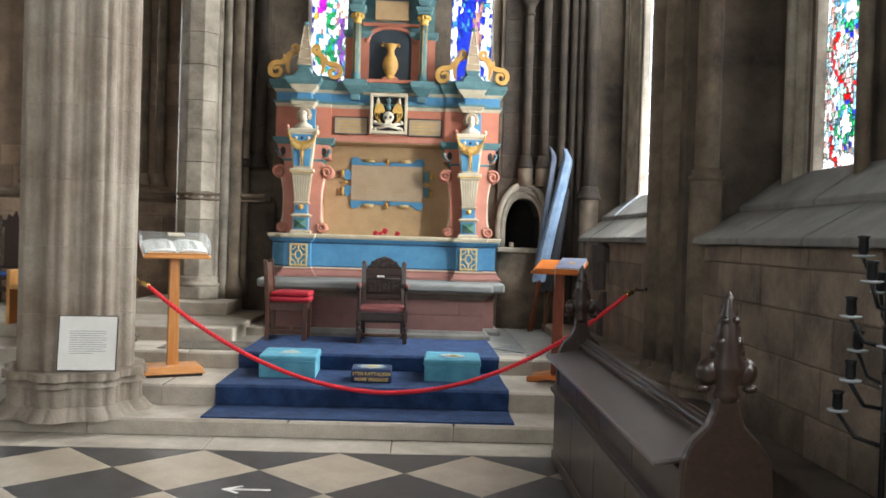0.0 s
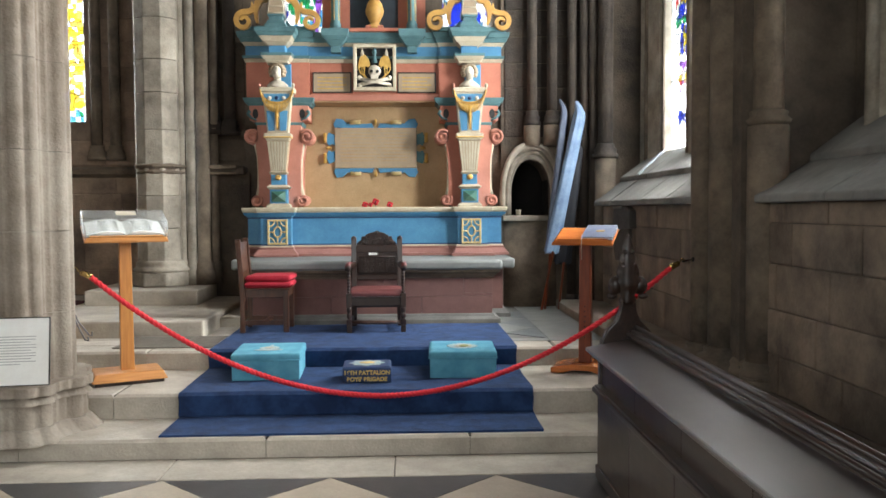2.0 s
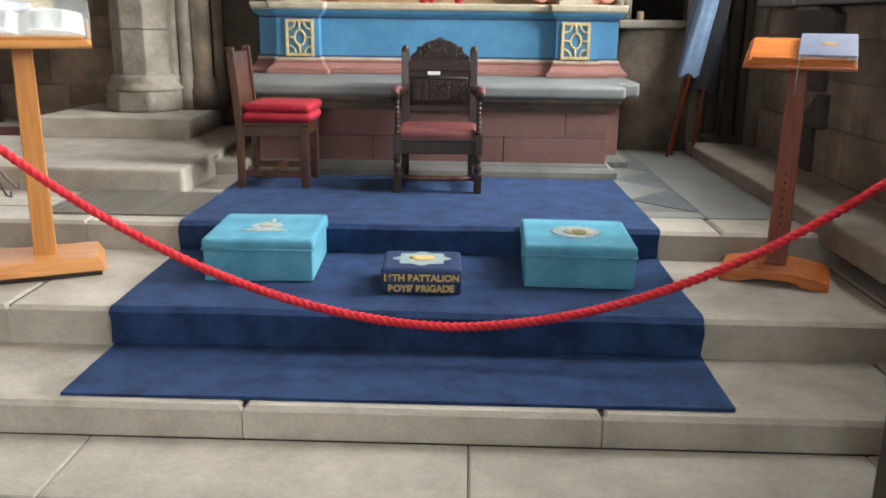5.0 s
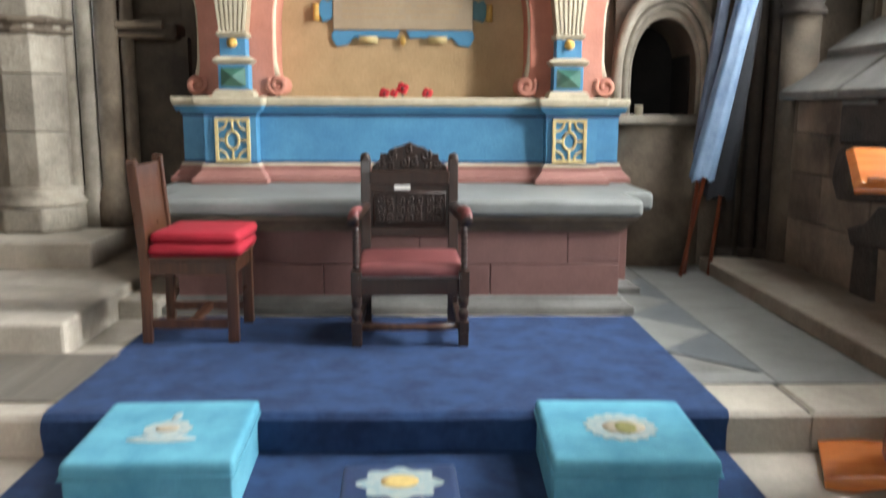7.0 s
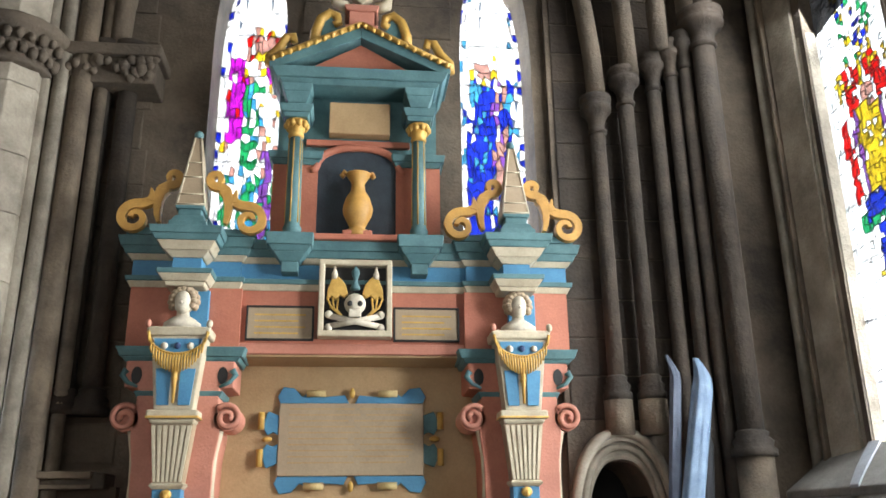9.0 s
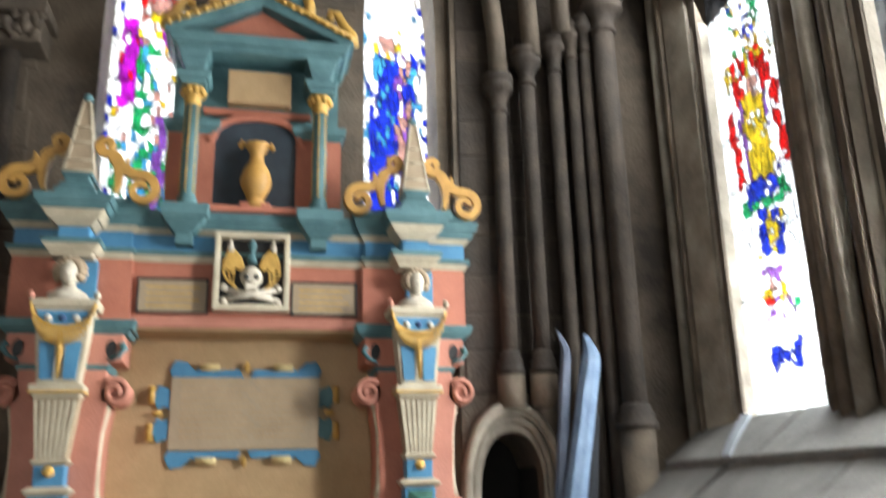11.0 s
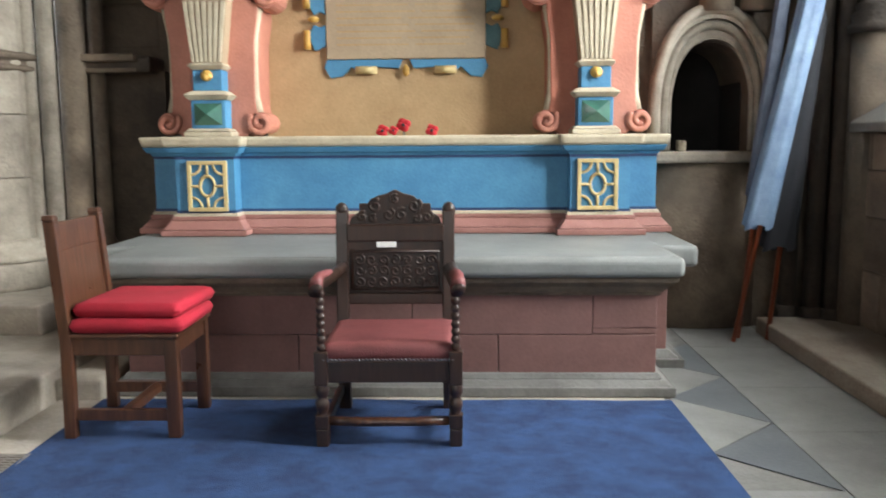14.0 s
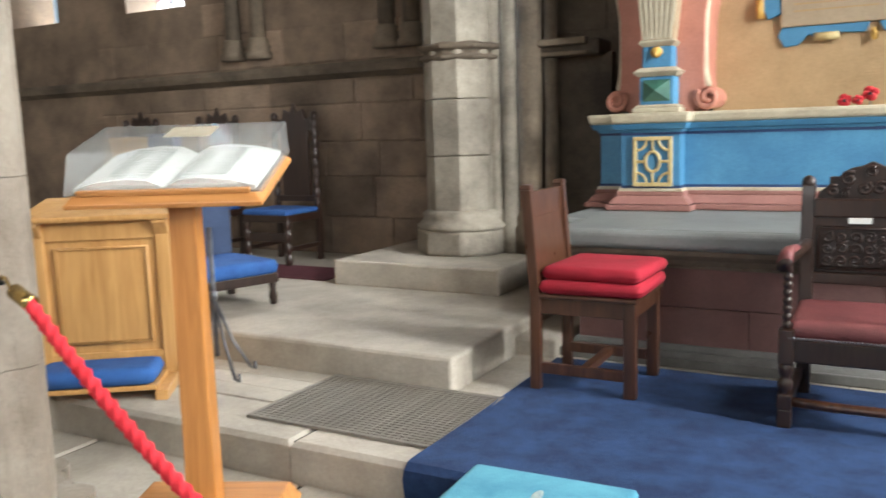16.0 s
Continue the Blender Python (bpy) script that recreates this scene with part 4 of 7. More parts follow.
for s in (-1, 1):
    xc = s * 1.182
    grille(xc)
    # pilaster, from foot to bust
    xc = s * 1.168
    P = lambda nm, gg, mt, lb="", bv=0.006: part(nm, gg, mt, mon, lb, bv)
    P("pilaster_foot", moulding(Geo(), xc - 0.10, xc + 0.10, 0.02, 0.3, [(1.80, 1.83, 0.045, 0.045), (1.832, 1.85, 0.04, 0.02)]), MCREAM, "cream stone foot", 0.008)
    P("jewel_block", Geo().box(xc - 0.105, xc + 0.105, 0.01, 0.3, 1.85, 2.02), MBLUE)
    j = Geo()
    for a, b in ((-1, 1),):
        j.add([(xc - 0.085, 0.008, 1.87), (xc + 0.085, 0.008, 1.87), (xc + 0.085, 0.008, 2.0), (xc - 0.085, 0.008, 2.0), (xc, -0.04, 1.935)], [(0, 1, 4), (1, 2, 4), (2, 3, 4), (3, 0, 4), (3, 2, 1, 0)])
    part("jewel", j, MGREEN, mon, "dark green faceted stone jewel")
    P("block_cap", moulding(Geo(), xc - 0.105, xc + 0.105, 0.01, 0.3, [(2.02, 2.045, 0.01, 0.035), (2.047, 2.075, 0.04, 0.0)]), MCREAM)
    P("lion_block", Geo().box(xc - 0.09, xc + 0.09, 0.015, 0.3, 2.075, 2.20), MBLUE)
    part("lion_mask", Geo().ball((xc, 0.005, 2.165), 0.038, 10, 1.0, 0.6, 0.9).ball((xc, -0.02, 2.15), 0.018, 8), MGOLD, mon, "gilt lion mask")
    P("shaft_foot", moulding(Geo(), xc - 0.09, xc + 0.09, 0.01, 0.3, [(2.20, 2.225, 0.0, 0.025), (2.227, 2.24, 0.02, 0.01)]), MCREAM)
    # tapering fluted shaft
    core = P("fluted_shaft", Geo().prism([(xc - 0.092, 2.24), (xc + 0.092, 2.24), (xc + 0.135, 2.61), (xc - 0.135, 2.61)], 0.024, 0.3, XZ), MBUFF, "cream fluted shaft widening upwards", 0.0)
    for k in range(7):
        a, b = (k + 0.18) / 7, (k + 0.82) / 7
        pts = [(xc + (2 * f_ - 1) * w_, z) for f_, w_, z in ((a, 0.092, 2.245), (b, 0.092, 2.245), (b, 0.135, 2.60), (a, 0.135, 2.60))]
        part("flute_rib", Geo().prism(pts, 0.008, 0.03, XZ), MCREAM, core)
    P("shaft_cap", moulding(Geo(), xc - 0.135, xc + 0.135, 0.0, 0.3, [(2.61, 2.64, 0.0, 0.015), (2.642, 2.70, 0.03, 0.03)]), MCREAM, "", 0.012)
    P("gilt_band", moulding(Geo(), xc - 0.135, xc + 0.135, 0.0, 0.3, [(2.645, 2.66, 0.033, 0.033)]), MGOLD, "", 0.003)
    g = Geo().add([(xc - 0.125, 0.0, 2.70), (xc + 0.125, 0.0, 2.70), (xc + 0.125, 0.3, 2.70), (xc - 0.125, 0.3, 2.70),
                   (xc - 0.175, -0.02, 3.19), (xc + 0.175, -0.02, 3.19), (xc + 0.175, 0.3, 3.19), (xc - 0.175, 0.3, 3.19)],
                  [(3, 2, 1, 0), (4, 5, 6, 7), (0, 1, 5, 4), (1, 2, 6, 5), (2, 3, 7, 6), (3, 0, 4, 7)])
    P("herm_block", g, MCREAM, "cream tapering herm block")
    for q in (-1, 1):
        part("blue_inset", Geo().prism([(xc + q * 0.03, 2.73), (xc + q * 0.105, 2.73), (xc + q * 0.128, 2.97), (xc + q * 0.03, 2.97)], -0.018, 0.0, XZ), MBLUE, mon)
    part("blue_frieze", Geo().prism([(xc - 0.14, 3.06), (xc + 0.14, 3.06), (xc + 0.155, 3.17), (xc - 0.155, 3.17)], -0.028, 0.0, XZ), MBLUE, mon)
    for q in (-0.085, 0.0, 0.085):
        part("stud", Geo().ball((xc + q, -0.03, 3.12), 0.024, 8), MIVORY if q else MDEEP, mon)
    g = Geo()
    for k in range(21):
        t = -1 + 2 * k / 20
        zz = 3.20 - 0.15 * math.sqrt(max(0.0, 1 - t * t))
        g.tube([(xc + 0.19 * t, -0.035, zz + 0.02), (xc + 0.187 * t, -0.050, zz - 0.035), (xc + 0.180 * t, -0.046, zz - 0.055 - 0.055 * (1 - t * t))], 0.0085, 5, r1=0.0065)
    part("fringe_swag", g, MGOLD, mon, "gilt fringed swag")
    g = Geo().tube([(xc + 0.198 * (-1 + 2 * k / 16), -0.036, 3.215 - 0.15 * math.sqrt(max(0.0, 1 - (-1 + 2 * k / 16) ** 2))) for k in range(17)], 0.010, 6)
    part("swag_roll", g, MGOLD, mon, "gilt rolled edge of the swag")
    g = Geo().tube([(xc, -0.03, 3.02), (xc, -0.035, 2.90), (xc, -0.03, 2.74)], 0.024, 8, r1=0.008).ball((xc, -0.03, 2.90), 0.022, 8)
    part("tassel", g, MGOLD, mon, "gilt hanging tassel")
    P("herm_cap", moulding(Geo(), xc - 0.175, xc + 0.175, -0.01, 0.3, [(3.19, 3.25, 0.025, 0.035)]), MCREAM, "", 0.012)
    for q in (-1, 1):
        part("corner_scroll", Geo().ball((xc + q * 0.20, -0.035, 3.27), 0.022, 8, 1, 1, 1.4), MPINK if q < 0 else MCREAM, mon)
    g = Geo().lathe([(0.13, 3.25), (0.125, 3.29), (0.085, 3.32), (0.045, 3.345), (0.043, 3.37)], xc, 0.06, 14, 1.0, 0.75)
    g.ball((xc, 0.03, 3.435), 0.068, 14, 0.85, 0.95, 1.25).ball((xc, 0.07, 3.455), 0.085, 12, 1.0, 0.85, 1.05)
    hair = Geo()
    for k in range(11):
        a = -0.5 + (math.pi + 1.0) * k / 10
        hair.ball((xc + 0.072 * math.cos(a), 0.02, 3.45 + 0.075 * math.sin(a)), 0.024, 8).ball((xc + 0.085 * math.cos(a), 0.06, 3.45 + 0.085 * math.sin(a)), 0.028, 8)
    part("bust_hair", hair, MBUFF, mon, "buff painted curled hair")
    g.ball((xc, -0.035, 3.42), 0.012, 6)
    part("bust", g, MIVORY, mon, "small ivory painted stone bust")
    P("bust_backing", Geo().box(xc - 0.05, xc + 0.15, 0.16, 0.4, 3.2, 3.56), MBLUE)
    # break of the entablature over the pilaster
    P("entablature_break", moulding(Geo(), xc - 0.13, xc + 0.13, 0.02, 0.3, [(3.55, 3.58, 0.0, 0.01), (3.582, 3.63, 0.015, 0.05)]), MCREAM)
    P("green_fillet", moulding(Geo(), xc - 0.13, xc + 0.13, 0.02, 0.3, [(3.63, 3.665, 0.055, 0.06)]), MTEAL)
    P("frieze_break", Geo().box(xc - 0.10, xc + 0.10, 0.04, 0.3, 3.665, 3.76), MBLUE)
    P("cornice_break_low", moulding(Geo(), xc - 0.10, xc + 0.10, 0.04, 0.3, [(3.76, 3.80, 0.01, 0.05), (3.80, 3.86, 0.06, 0.10)]), MCREAM)
    P("cornice_break", moulding(Geo(), xc - 0.10, xc + 0.10, 0.04, 0.3, [(3.86, 3.90, 0.11, 0.13), (3.90, 3.955, 0.14, 0.15)]), MTEAL)
    # obelisk with scrolled brackets
    P("obelisk_pedestal", moulding(Geo(), xc - 0.08, xc + 0.08, -0.02, 0.18, [(3.955, 4.0, 0.05, 0.05), (4.0, 4.05, 0.04, 0.015), (4.05, 4.10, 0.0, 0.0), (4.10, 4.125, 0.015, 0.02)]), MTEAL)
    oy = 0.08
    g = Geo().add([(xc - 0.1, oy - 0.1, 4.125), (xc + 0.1, oy - 0.1, 4.125), (xc + 0.1, oy + 0.1, 4.125), (xc - 0.1, oy + 0.1, 4.125),
                   (xc - 0.022, oy - 0.022, 4.69), (xc + 0.022, oy - 0.022, 4.69), (xc + 0.022, oy + 0.022, 4.69), (xc - 0.022, oy + 0.022, 4.69)],
                  [(3, 2, 1, 0), (4, 5, 6, 7), (0, 1, 5, 4), (1, 2, 6, 5), (2, 3, 7, 6), (3, 0, 4, 7)])
    obl = part("obelisk", g, MBUFF, mon, "slim stone obelisk with gilt edges")
    g = Geo()
    for a, b in ((-1, -1), (1, -1), (-1, 1), (1, 1)):
        g.tube([(xc + a * 0.096, oy + b * 0.096, 4.13), (xc + a * 0.02, oy + b * 0.02, 4.69)], 0.009, 5)
    for z in (4.14, 4.22, 4.36, 4.48):
        w = 0.1 - 0.078 * (z - 4.125) / 0.565
        g.tube([(xc - w, oy - w - 0.001, z), (xc + w, oy - w - 0.001, z)], 0.006, 5)
    part("gilt_edge", g, MCREAM, obl, "pale raised edge")
    part("finial", Geo().ball((xc, oy, 4.72), 0.035, 10), MTEAL, obl, "small blue ball")
    for q in (-1, 1):
        sgn = s * q                      # outer and inner side of the obelisk
        X = lambda d: xc + sgn * d
        g = Geo()
        volute = [(X(0.40 + (0.108 - 0.078 * k / 30) * math.cos(1.5708 - 7.6 * k / 30)), 4.062 + (0.108 - 0.078 * k / 30) * math.sin(1.5708 - 7.6 * k / 30)) for k in range(31)]
        g.stroke([(X(0.20), 4.29), (X(0.235), 4.25), (X(0.28), 4.20), (X(0.34), 4.175)] + volute, 0.036, 0.017, 0.065, 0.125)
        curl = [(X(0.155 + (0.062 - 0.04 * k / 20) * math.cos(-0.9 - 6.6 * k / 20)), 4.375 + (0.062 - 0.04 * k / 20) * math.sin(-0.9 - 6.6 * k / 20)) for k in range(21)]
        g.stroke([(X(0.245), 4.24), (X(0.225), 4.29)] + curl[1:], 0.036, 0.018, 0.064, 0.124)
        g.stroke([(X(0.225), 4.29), (X(0.250), 4.18), (X(0.245), 4.09), (X(0.23), 4.03)], 0.040, 0.014, 0.063, 0.123)
        g.stroke([(X(0.30), 4.19), (X(0.29), 4.24), (X(0.30), 4.29)], 0.032, 0.006, 0.062, 0.122)
        part("scroll_bracket", g, OCHRE, mon, "ochre painted cut-out scroll bracket", 0.006)
        part("bracket_backing", Geo().prism([(X(0.10), 3.955), (X(0.46), 3.955), (X(0.44), 4.00), (X(0.16), 4.02), (X(0.10), 4.10)], 0.12, 0.2, XZ), MTEAL, mon, "", 0.01)
    # terracotta consoles either side of the pilaster, with scrolls
    for q in (-1, 1):
        X = lambda d: s * (1.17 + q * d)
        out = [(0.05, 1.80), (0.20, 1.80), (0.27, 1.85), (0.27, 1.95), (0.262, 2.0), (0.26, 2.1), (0.265, 2.38), (0.28, 2.48), (0.29, 2.56), (0.27, 2.78), (0.27, 2.86), (0.36, 2.87), (0.36, 3.05), (0.05, 3.05)]
        yb = 0.14
        # the right inner console is redder: its shaded side is put into the colour
        part("console", Geo().prism([(X(u), w) for u, w in out], yb, 0.53, XZ), MRED if s * q < 0 and s > 0 else MPINK, mon, "terracotta painted console", 0.008)
        g = Geo()
        g.tube([(X(u), yb - 0.012, w) for u, w in spiral(0.335, 2.665, 0.09, 0.02, 2.4, -1.5, 30)], 0.02, 6)
        g.prism([(X(u), w) for u, w in spiral(0.335, 2.665, 0.09, 0.09, 0, 1, 20)[:-1]], yb, 0.4, XZ)
        part("scroll", g, MPINK, mon, "salmon painted scroll")
        g = Geo()
        g.tube([(X(u), yb - 0.012, w) for u, w in spiral(0.285, 1.885, 0.07, 0.015, 2.4, 1.5, 26)], 0.02, 6)
        g.prism([(X(u), w) for u, w in spiral(0.285, 1.885, 0.066, 0.066, 0, 1, 18)[:-1]], yb, 0.4, XZ)
        part("small_scroll", g, MPINK, mon, "small salmon scroll")
        part("console_edge", Geo().tube([(X(0.275), yb + 0.03, 1.95), (X(0.255), yb + 0.03, 2.05), (X(0.252), yb + 0.03, 2.25), (X(0.262), yb + 0.03, 2.42), (X(0.295), yb + 0.03, 2.58)], 0.028, 8, r1=0.02), MCREAM, mon, "cream painted edge of the console")
        part("console_cap", moulding(Geo(), min(X(0.1), X(0.38)), max(X(0.1), X(0.38)), yb + 0.01, 0.5, [(3.05, 3.08, 0.0, 0.015), (3.08, 3.145, 0.03, 0.055)]), MTEAL, mon, "blue-green moulded cap", 0.006)
        part("console_band", moulding(Geo(), min(X(0.1), X(0.27)), max(X(0.1), X(0.27)), yb + 0.01, 0.5, [(2.80, 2.845, 0.005, 0.025)]), MTEAL, mon, "", 0.006)
        # solid black oval; the shade inside a cut-out is painted, not cut
        part("dark_eyelet", Geo().prism([(X(0.285 + 0.035 * math.cos(t)), 2.95 + 0.06 * math.sin(t)) for t in [6.28318 * k / 14 for k in range(14)]], yb - 0.004, yb + 0.02, XZ), MBLACK, mon, "black oval painting the shade of a hole")
        part("leaf_bracket", Geo().tube([(X(0.35), yb - 0.01, 2.985), (X(0.375), yb - 0.015, 2.95), (X(0.335), yb - 0.02, 2.90), (X(0.27), yb - 0.01, 2.87)], 0.026, 6, r1=0.01), MTEAL, mon)

# recessed back with tablet
part("recess_back", Geo().box(-0.93, 0.93, 0.53, 0.64, 1.80, 3.15), MTAN, mon, "tan stone back of the recess")
part("recess_soffit", Geo().prism([(0.25, 3.16), (0.25, 3.105), (0.54, 3.085), (0.54, 3.16)], -0.93, 0.93, lambda u, w, d: (d, u, w)), MTAN, mon, "sloping tan soffit of the recess")
tab = part("inscription_tablet", Geo().box(-0.522, 0.522, 0.49, 0.54, 2.30, 2.812), MBUFF, mon, "buff stone tablet with worn lettering", 0.008)
for k in range(10):
    z = 2.765 - 0.042 * k
    for u0, u1 in ((-0.45, 0.02 + 0.05 * math.sin(k * 2.1)), (0.06 + 0.05 * math.sin(k * 2.1), 0.42 + 0.03 * math.cos(k))):
        part("worn_text_line", Geo().box(u0, u1, 0.4885, 0.492, z, z + 0.011), MTAN, tab)
for s in (-1, 1):
    for z0, q in ((2.812, 1), (2.30, -1)):
        pts = [(s * 0.52, z0), (s * 0.02, z0), (s * 0.05, z0 + q * 0.06), (s * 0.20, z0 + q * 0.05), (s * 0.30, z0 + q * 0.09), (s * 0.36, z0 + q * 0.05), (s * 0.42, z0 + q * 0.11), (s * 0.50, z0 + q * 0.12), (s * 0.54, z0 + q * 0.05)]
        part("strapwork", Geo().prism(pts, 0.505, 0.535, XZ), MBLUE, tab, "blue painted strapwork", 0.006)
        part("gilt_roll", Geo().tube([(s * 0.19, 0.49, z0 + q * 0.07), (s * 0.33, 0.49, z0 + q * 0.07)], 0.026, 10), GILTW, tab, "gilt rolled strap end")
    for q in (-1, 1):
        pts = [(s * 0.522, 2.556 + q * 0.03), (s * 0.56, 2.556 + q * 0.05), (s * 0.60, 2.556 + q * 0.03), (s * 0.64, 2.556 + q * 0.10), (s * 0.60, 2.556 + q * 0.20), (s * 0.522, 2.556 + q * 0.17)]
        # right straps take duller teal to paint the recess shadow over blue
        part("strapwork", Geo().prism(pts, 0.50, 0.535, XZ), MBLUE if s < 0 else MTEAL, tab, "blue painted strapwork", 0.006)
        part("gilt_roll", Geo().tube([(s * 0.645, 0.49, 2.556 + q * 0.07), (s * 0.645, 0.49, 2.556 + q * 0.19)], 0.024, 8), MGOLD, tab)
    part("gilt_boss", Geo().ball((s * 0.60, 0.49, 2.556), 0.025, 8, 1.6, 1, 0.8), MGOLD, tab)
for z in (2.885, 2.225):
    part("gilt_boss", Geo().ball((0, 0.49, z), 0.022, 8, 1.0, 1, 1.8), MGOLD, tab)

# frieze
part("frieze", Geo().box(-0.80, 0.80, 0.25, 0.64, 3.155, 3.585), MRED, mon, "terracotta painted frieze")
part("frieze_sill", moulding(Geo(), -0.80, 0.80, 0.25, 0.64, [(3.12, 3.20, 0.03, 0.015)]), MPINK, mon, "", 0.01)
for s in (-1, 1):
    part("frieze_wing", Geo().box(min(s * 0.80, s * 1.57), max(s * 0.80, s * 1.57), 0.20, 0.64, 3.145, 3.585), MRED, mon, "terracotta painted wing of the frieze")
    pl = part("frieze_panel", Geo().box(min(s * 0.29, s * 0.76), max(s * 0.29, s * 0.76), 0.235, 0.26, 3.225, 3.465), MBUFF, mon, "small buff panel of worn gilt lettering")
    g = Geo()
    x0, x1 = sorted((s * 0.285, s * 0.765))
    for a in ((x0, x1, 3.218, 3.232), (x0, x1, 3.458, 3.472)):
        g.box(a[0], a[1], 0.222, 0.25, a[2], a[3])
    g.box(x0, x0 + 0.014, 0.223, 0.25, 3.218, 3.472).box(x1 - 0.014, x1, 0.223, 0.25, 3.218, 3.472)
    part("panel_surround", g, MBLACK, pl, "dark painted frame", 0.003)
    for k in range(4):
        part("worn_text_line", Geo().box(x0 + 0.06, x1 - 0.06 - 0.05 * (k % 2), 0.232, 0.236, 3.40 - 0.045 * k, 3.412 - 0.045 * k), MGOLD, pl)
for x0, x1, y0 in ((-0.82, 0.82, 0.24), (-1.58, -0.82, 0.20), (0.82, 1.58, 0.20)):
    part("architrave", moulding(Geo(), x0, x1, y0, 0.64, [(3.585, 3.63, 0.0, 0.02)]), MCREAM, mon, "", 0.005)
    part("green_fillet", moulding(Geo(), x0, x1, y0, 0.64, [(3.63, 3.665, 0.03, 0.035)]), MTEAL, mon, "", 0.005)
    part("blue_frieze_band", Geo().box(x0, x1, y0 + 0.02, 0.64, 3.665, 3.79), MBLUE, mon)
    part("cornice_low", moulding(Geo(), x0, x1, y0 + 0.02, 0.64, [(3.79, 3.83, 0.01, 0.04)]), MCREAM, mon, "", 0.005)
    part("cornice", moulding(Geo(), x0, x1, y0 + 0.02, 0.64, [(3.83, 3.88, 0.05, 0.07), (3.88, 3.95, 0.08, 0.10)]), MTEAL, mon, "blue-green painted cornice", 0.006)
# skull panel
sk = part("skull_panel", Geo().box(-0.225, 0.235, 0.21, 0.24, 3.27, 3.77), MBLACK, mon, "black panel carved with skull, wings and bones")
g = Geo()
g.box(-0.257, -0.215, 0.14, 0.26, 3.235, 3.80).box(0.228, 0.27, 0.14, 0.26, 3.235, 3.80)
g.box(-0.258, 0.271, 0.139, 0.26, 3.76, 3.802).box(-0.258, 0.271, 0.139, 0.26, 3.233, 3.28)
part("panel_surround", g, MCREAM, sk, "pale moulded frame", 0.01)
g = Geo().ball((0.005, 0.17, 3.475), 0.078, 14, 1.0, 0.9, 1.0).box(-0.04, 0.05, 0.12, 0.19, 3.37, 3.43)
part("skull", g, MIVORY, sk, "ivory carved skull", 0.01)
for a in (-0.03, 0.04):
    part("eye_socket", Geo().ball((a, 0.108, 3.465), 0.021, 8, 1, 0.7, 1), MBLACK, sk)
for s in (-1, 1):
    part("bone", Geo().tube([(0.005 - s * 0.18, 0.165, 3.31), (0.005 + s * 0.18, 0.165, 3.385)], 0.022, 8).ball((0.005 - s * 0.185, 0.165, 3.30), 0.03, 8).ball((0.005 + s * 0.185, 0.165, 3.395), 0.03, 8), MIVORY, sk, "carved crossed bone")
    part("wing", Geo().prism([(0.005 + s * u, w) for u, w in ((0.05, 3.55), (0.07, 3.62), (0.12, 3.68), (0.17, 3.66), (0.20, 3.58), (0.205, 3.50), (0.17, 3.53), (0.14, 3.50), (0.11, 3.54), (0.08, 3.52))], 0.16, 0.2, XZ), MGOLD, sk, "gilt bat wing", 0.008)
    part("candle_finial", Geo().lathe([(0.02, 3.66), (0.022, 3.70), (0.010, 3.73), (0.004, 3.76)], 0.005 + s * 0.15, 0.17, 8), MIVORY, sk)
    for k in range(3):
        part("gilt_stem", Geo().tube([(0.005 + s * 0.07, 0.17, 3.36), (0.005 + s * (0.13 + 0.02 * k), 0.165, 3.43 + 0.01 * k), (0.005 + s * (0.12 + 0.04 * k), 0.17, 3.52)], 0.009, 5), MGOLD, sk)
part("hourglass", Geo().lathe([(0.035, 3.58), (0.035, 3.60), (0.012, 3.65), (0.03, 3.70), (0.03, 3.72), (0.006, 3.76)], 0.005, 0.17, 10), MTEAL, sk)

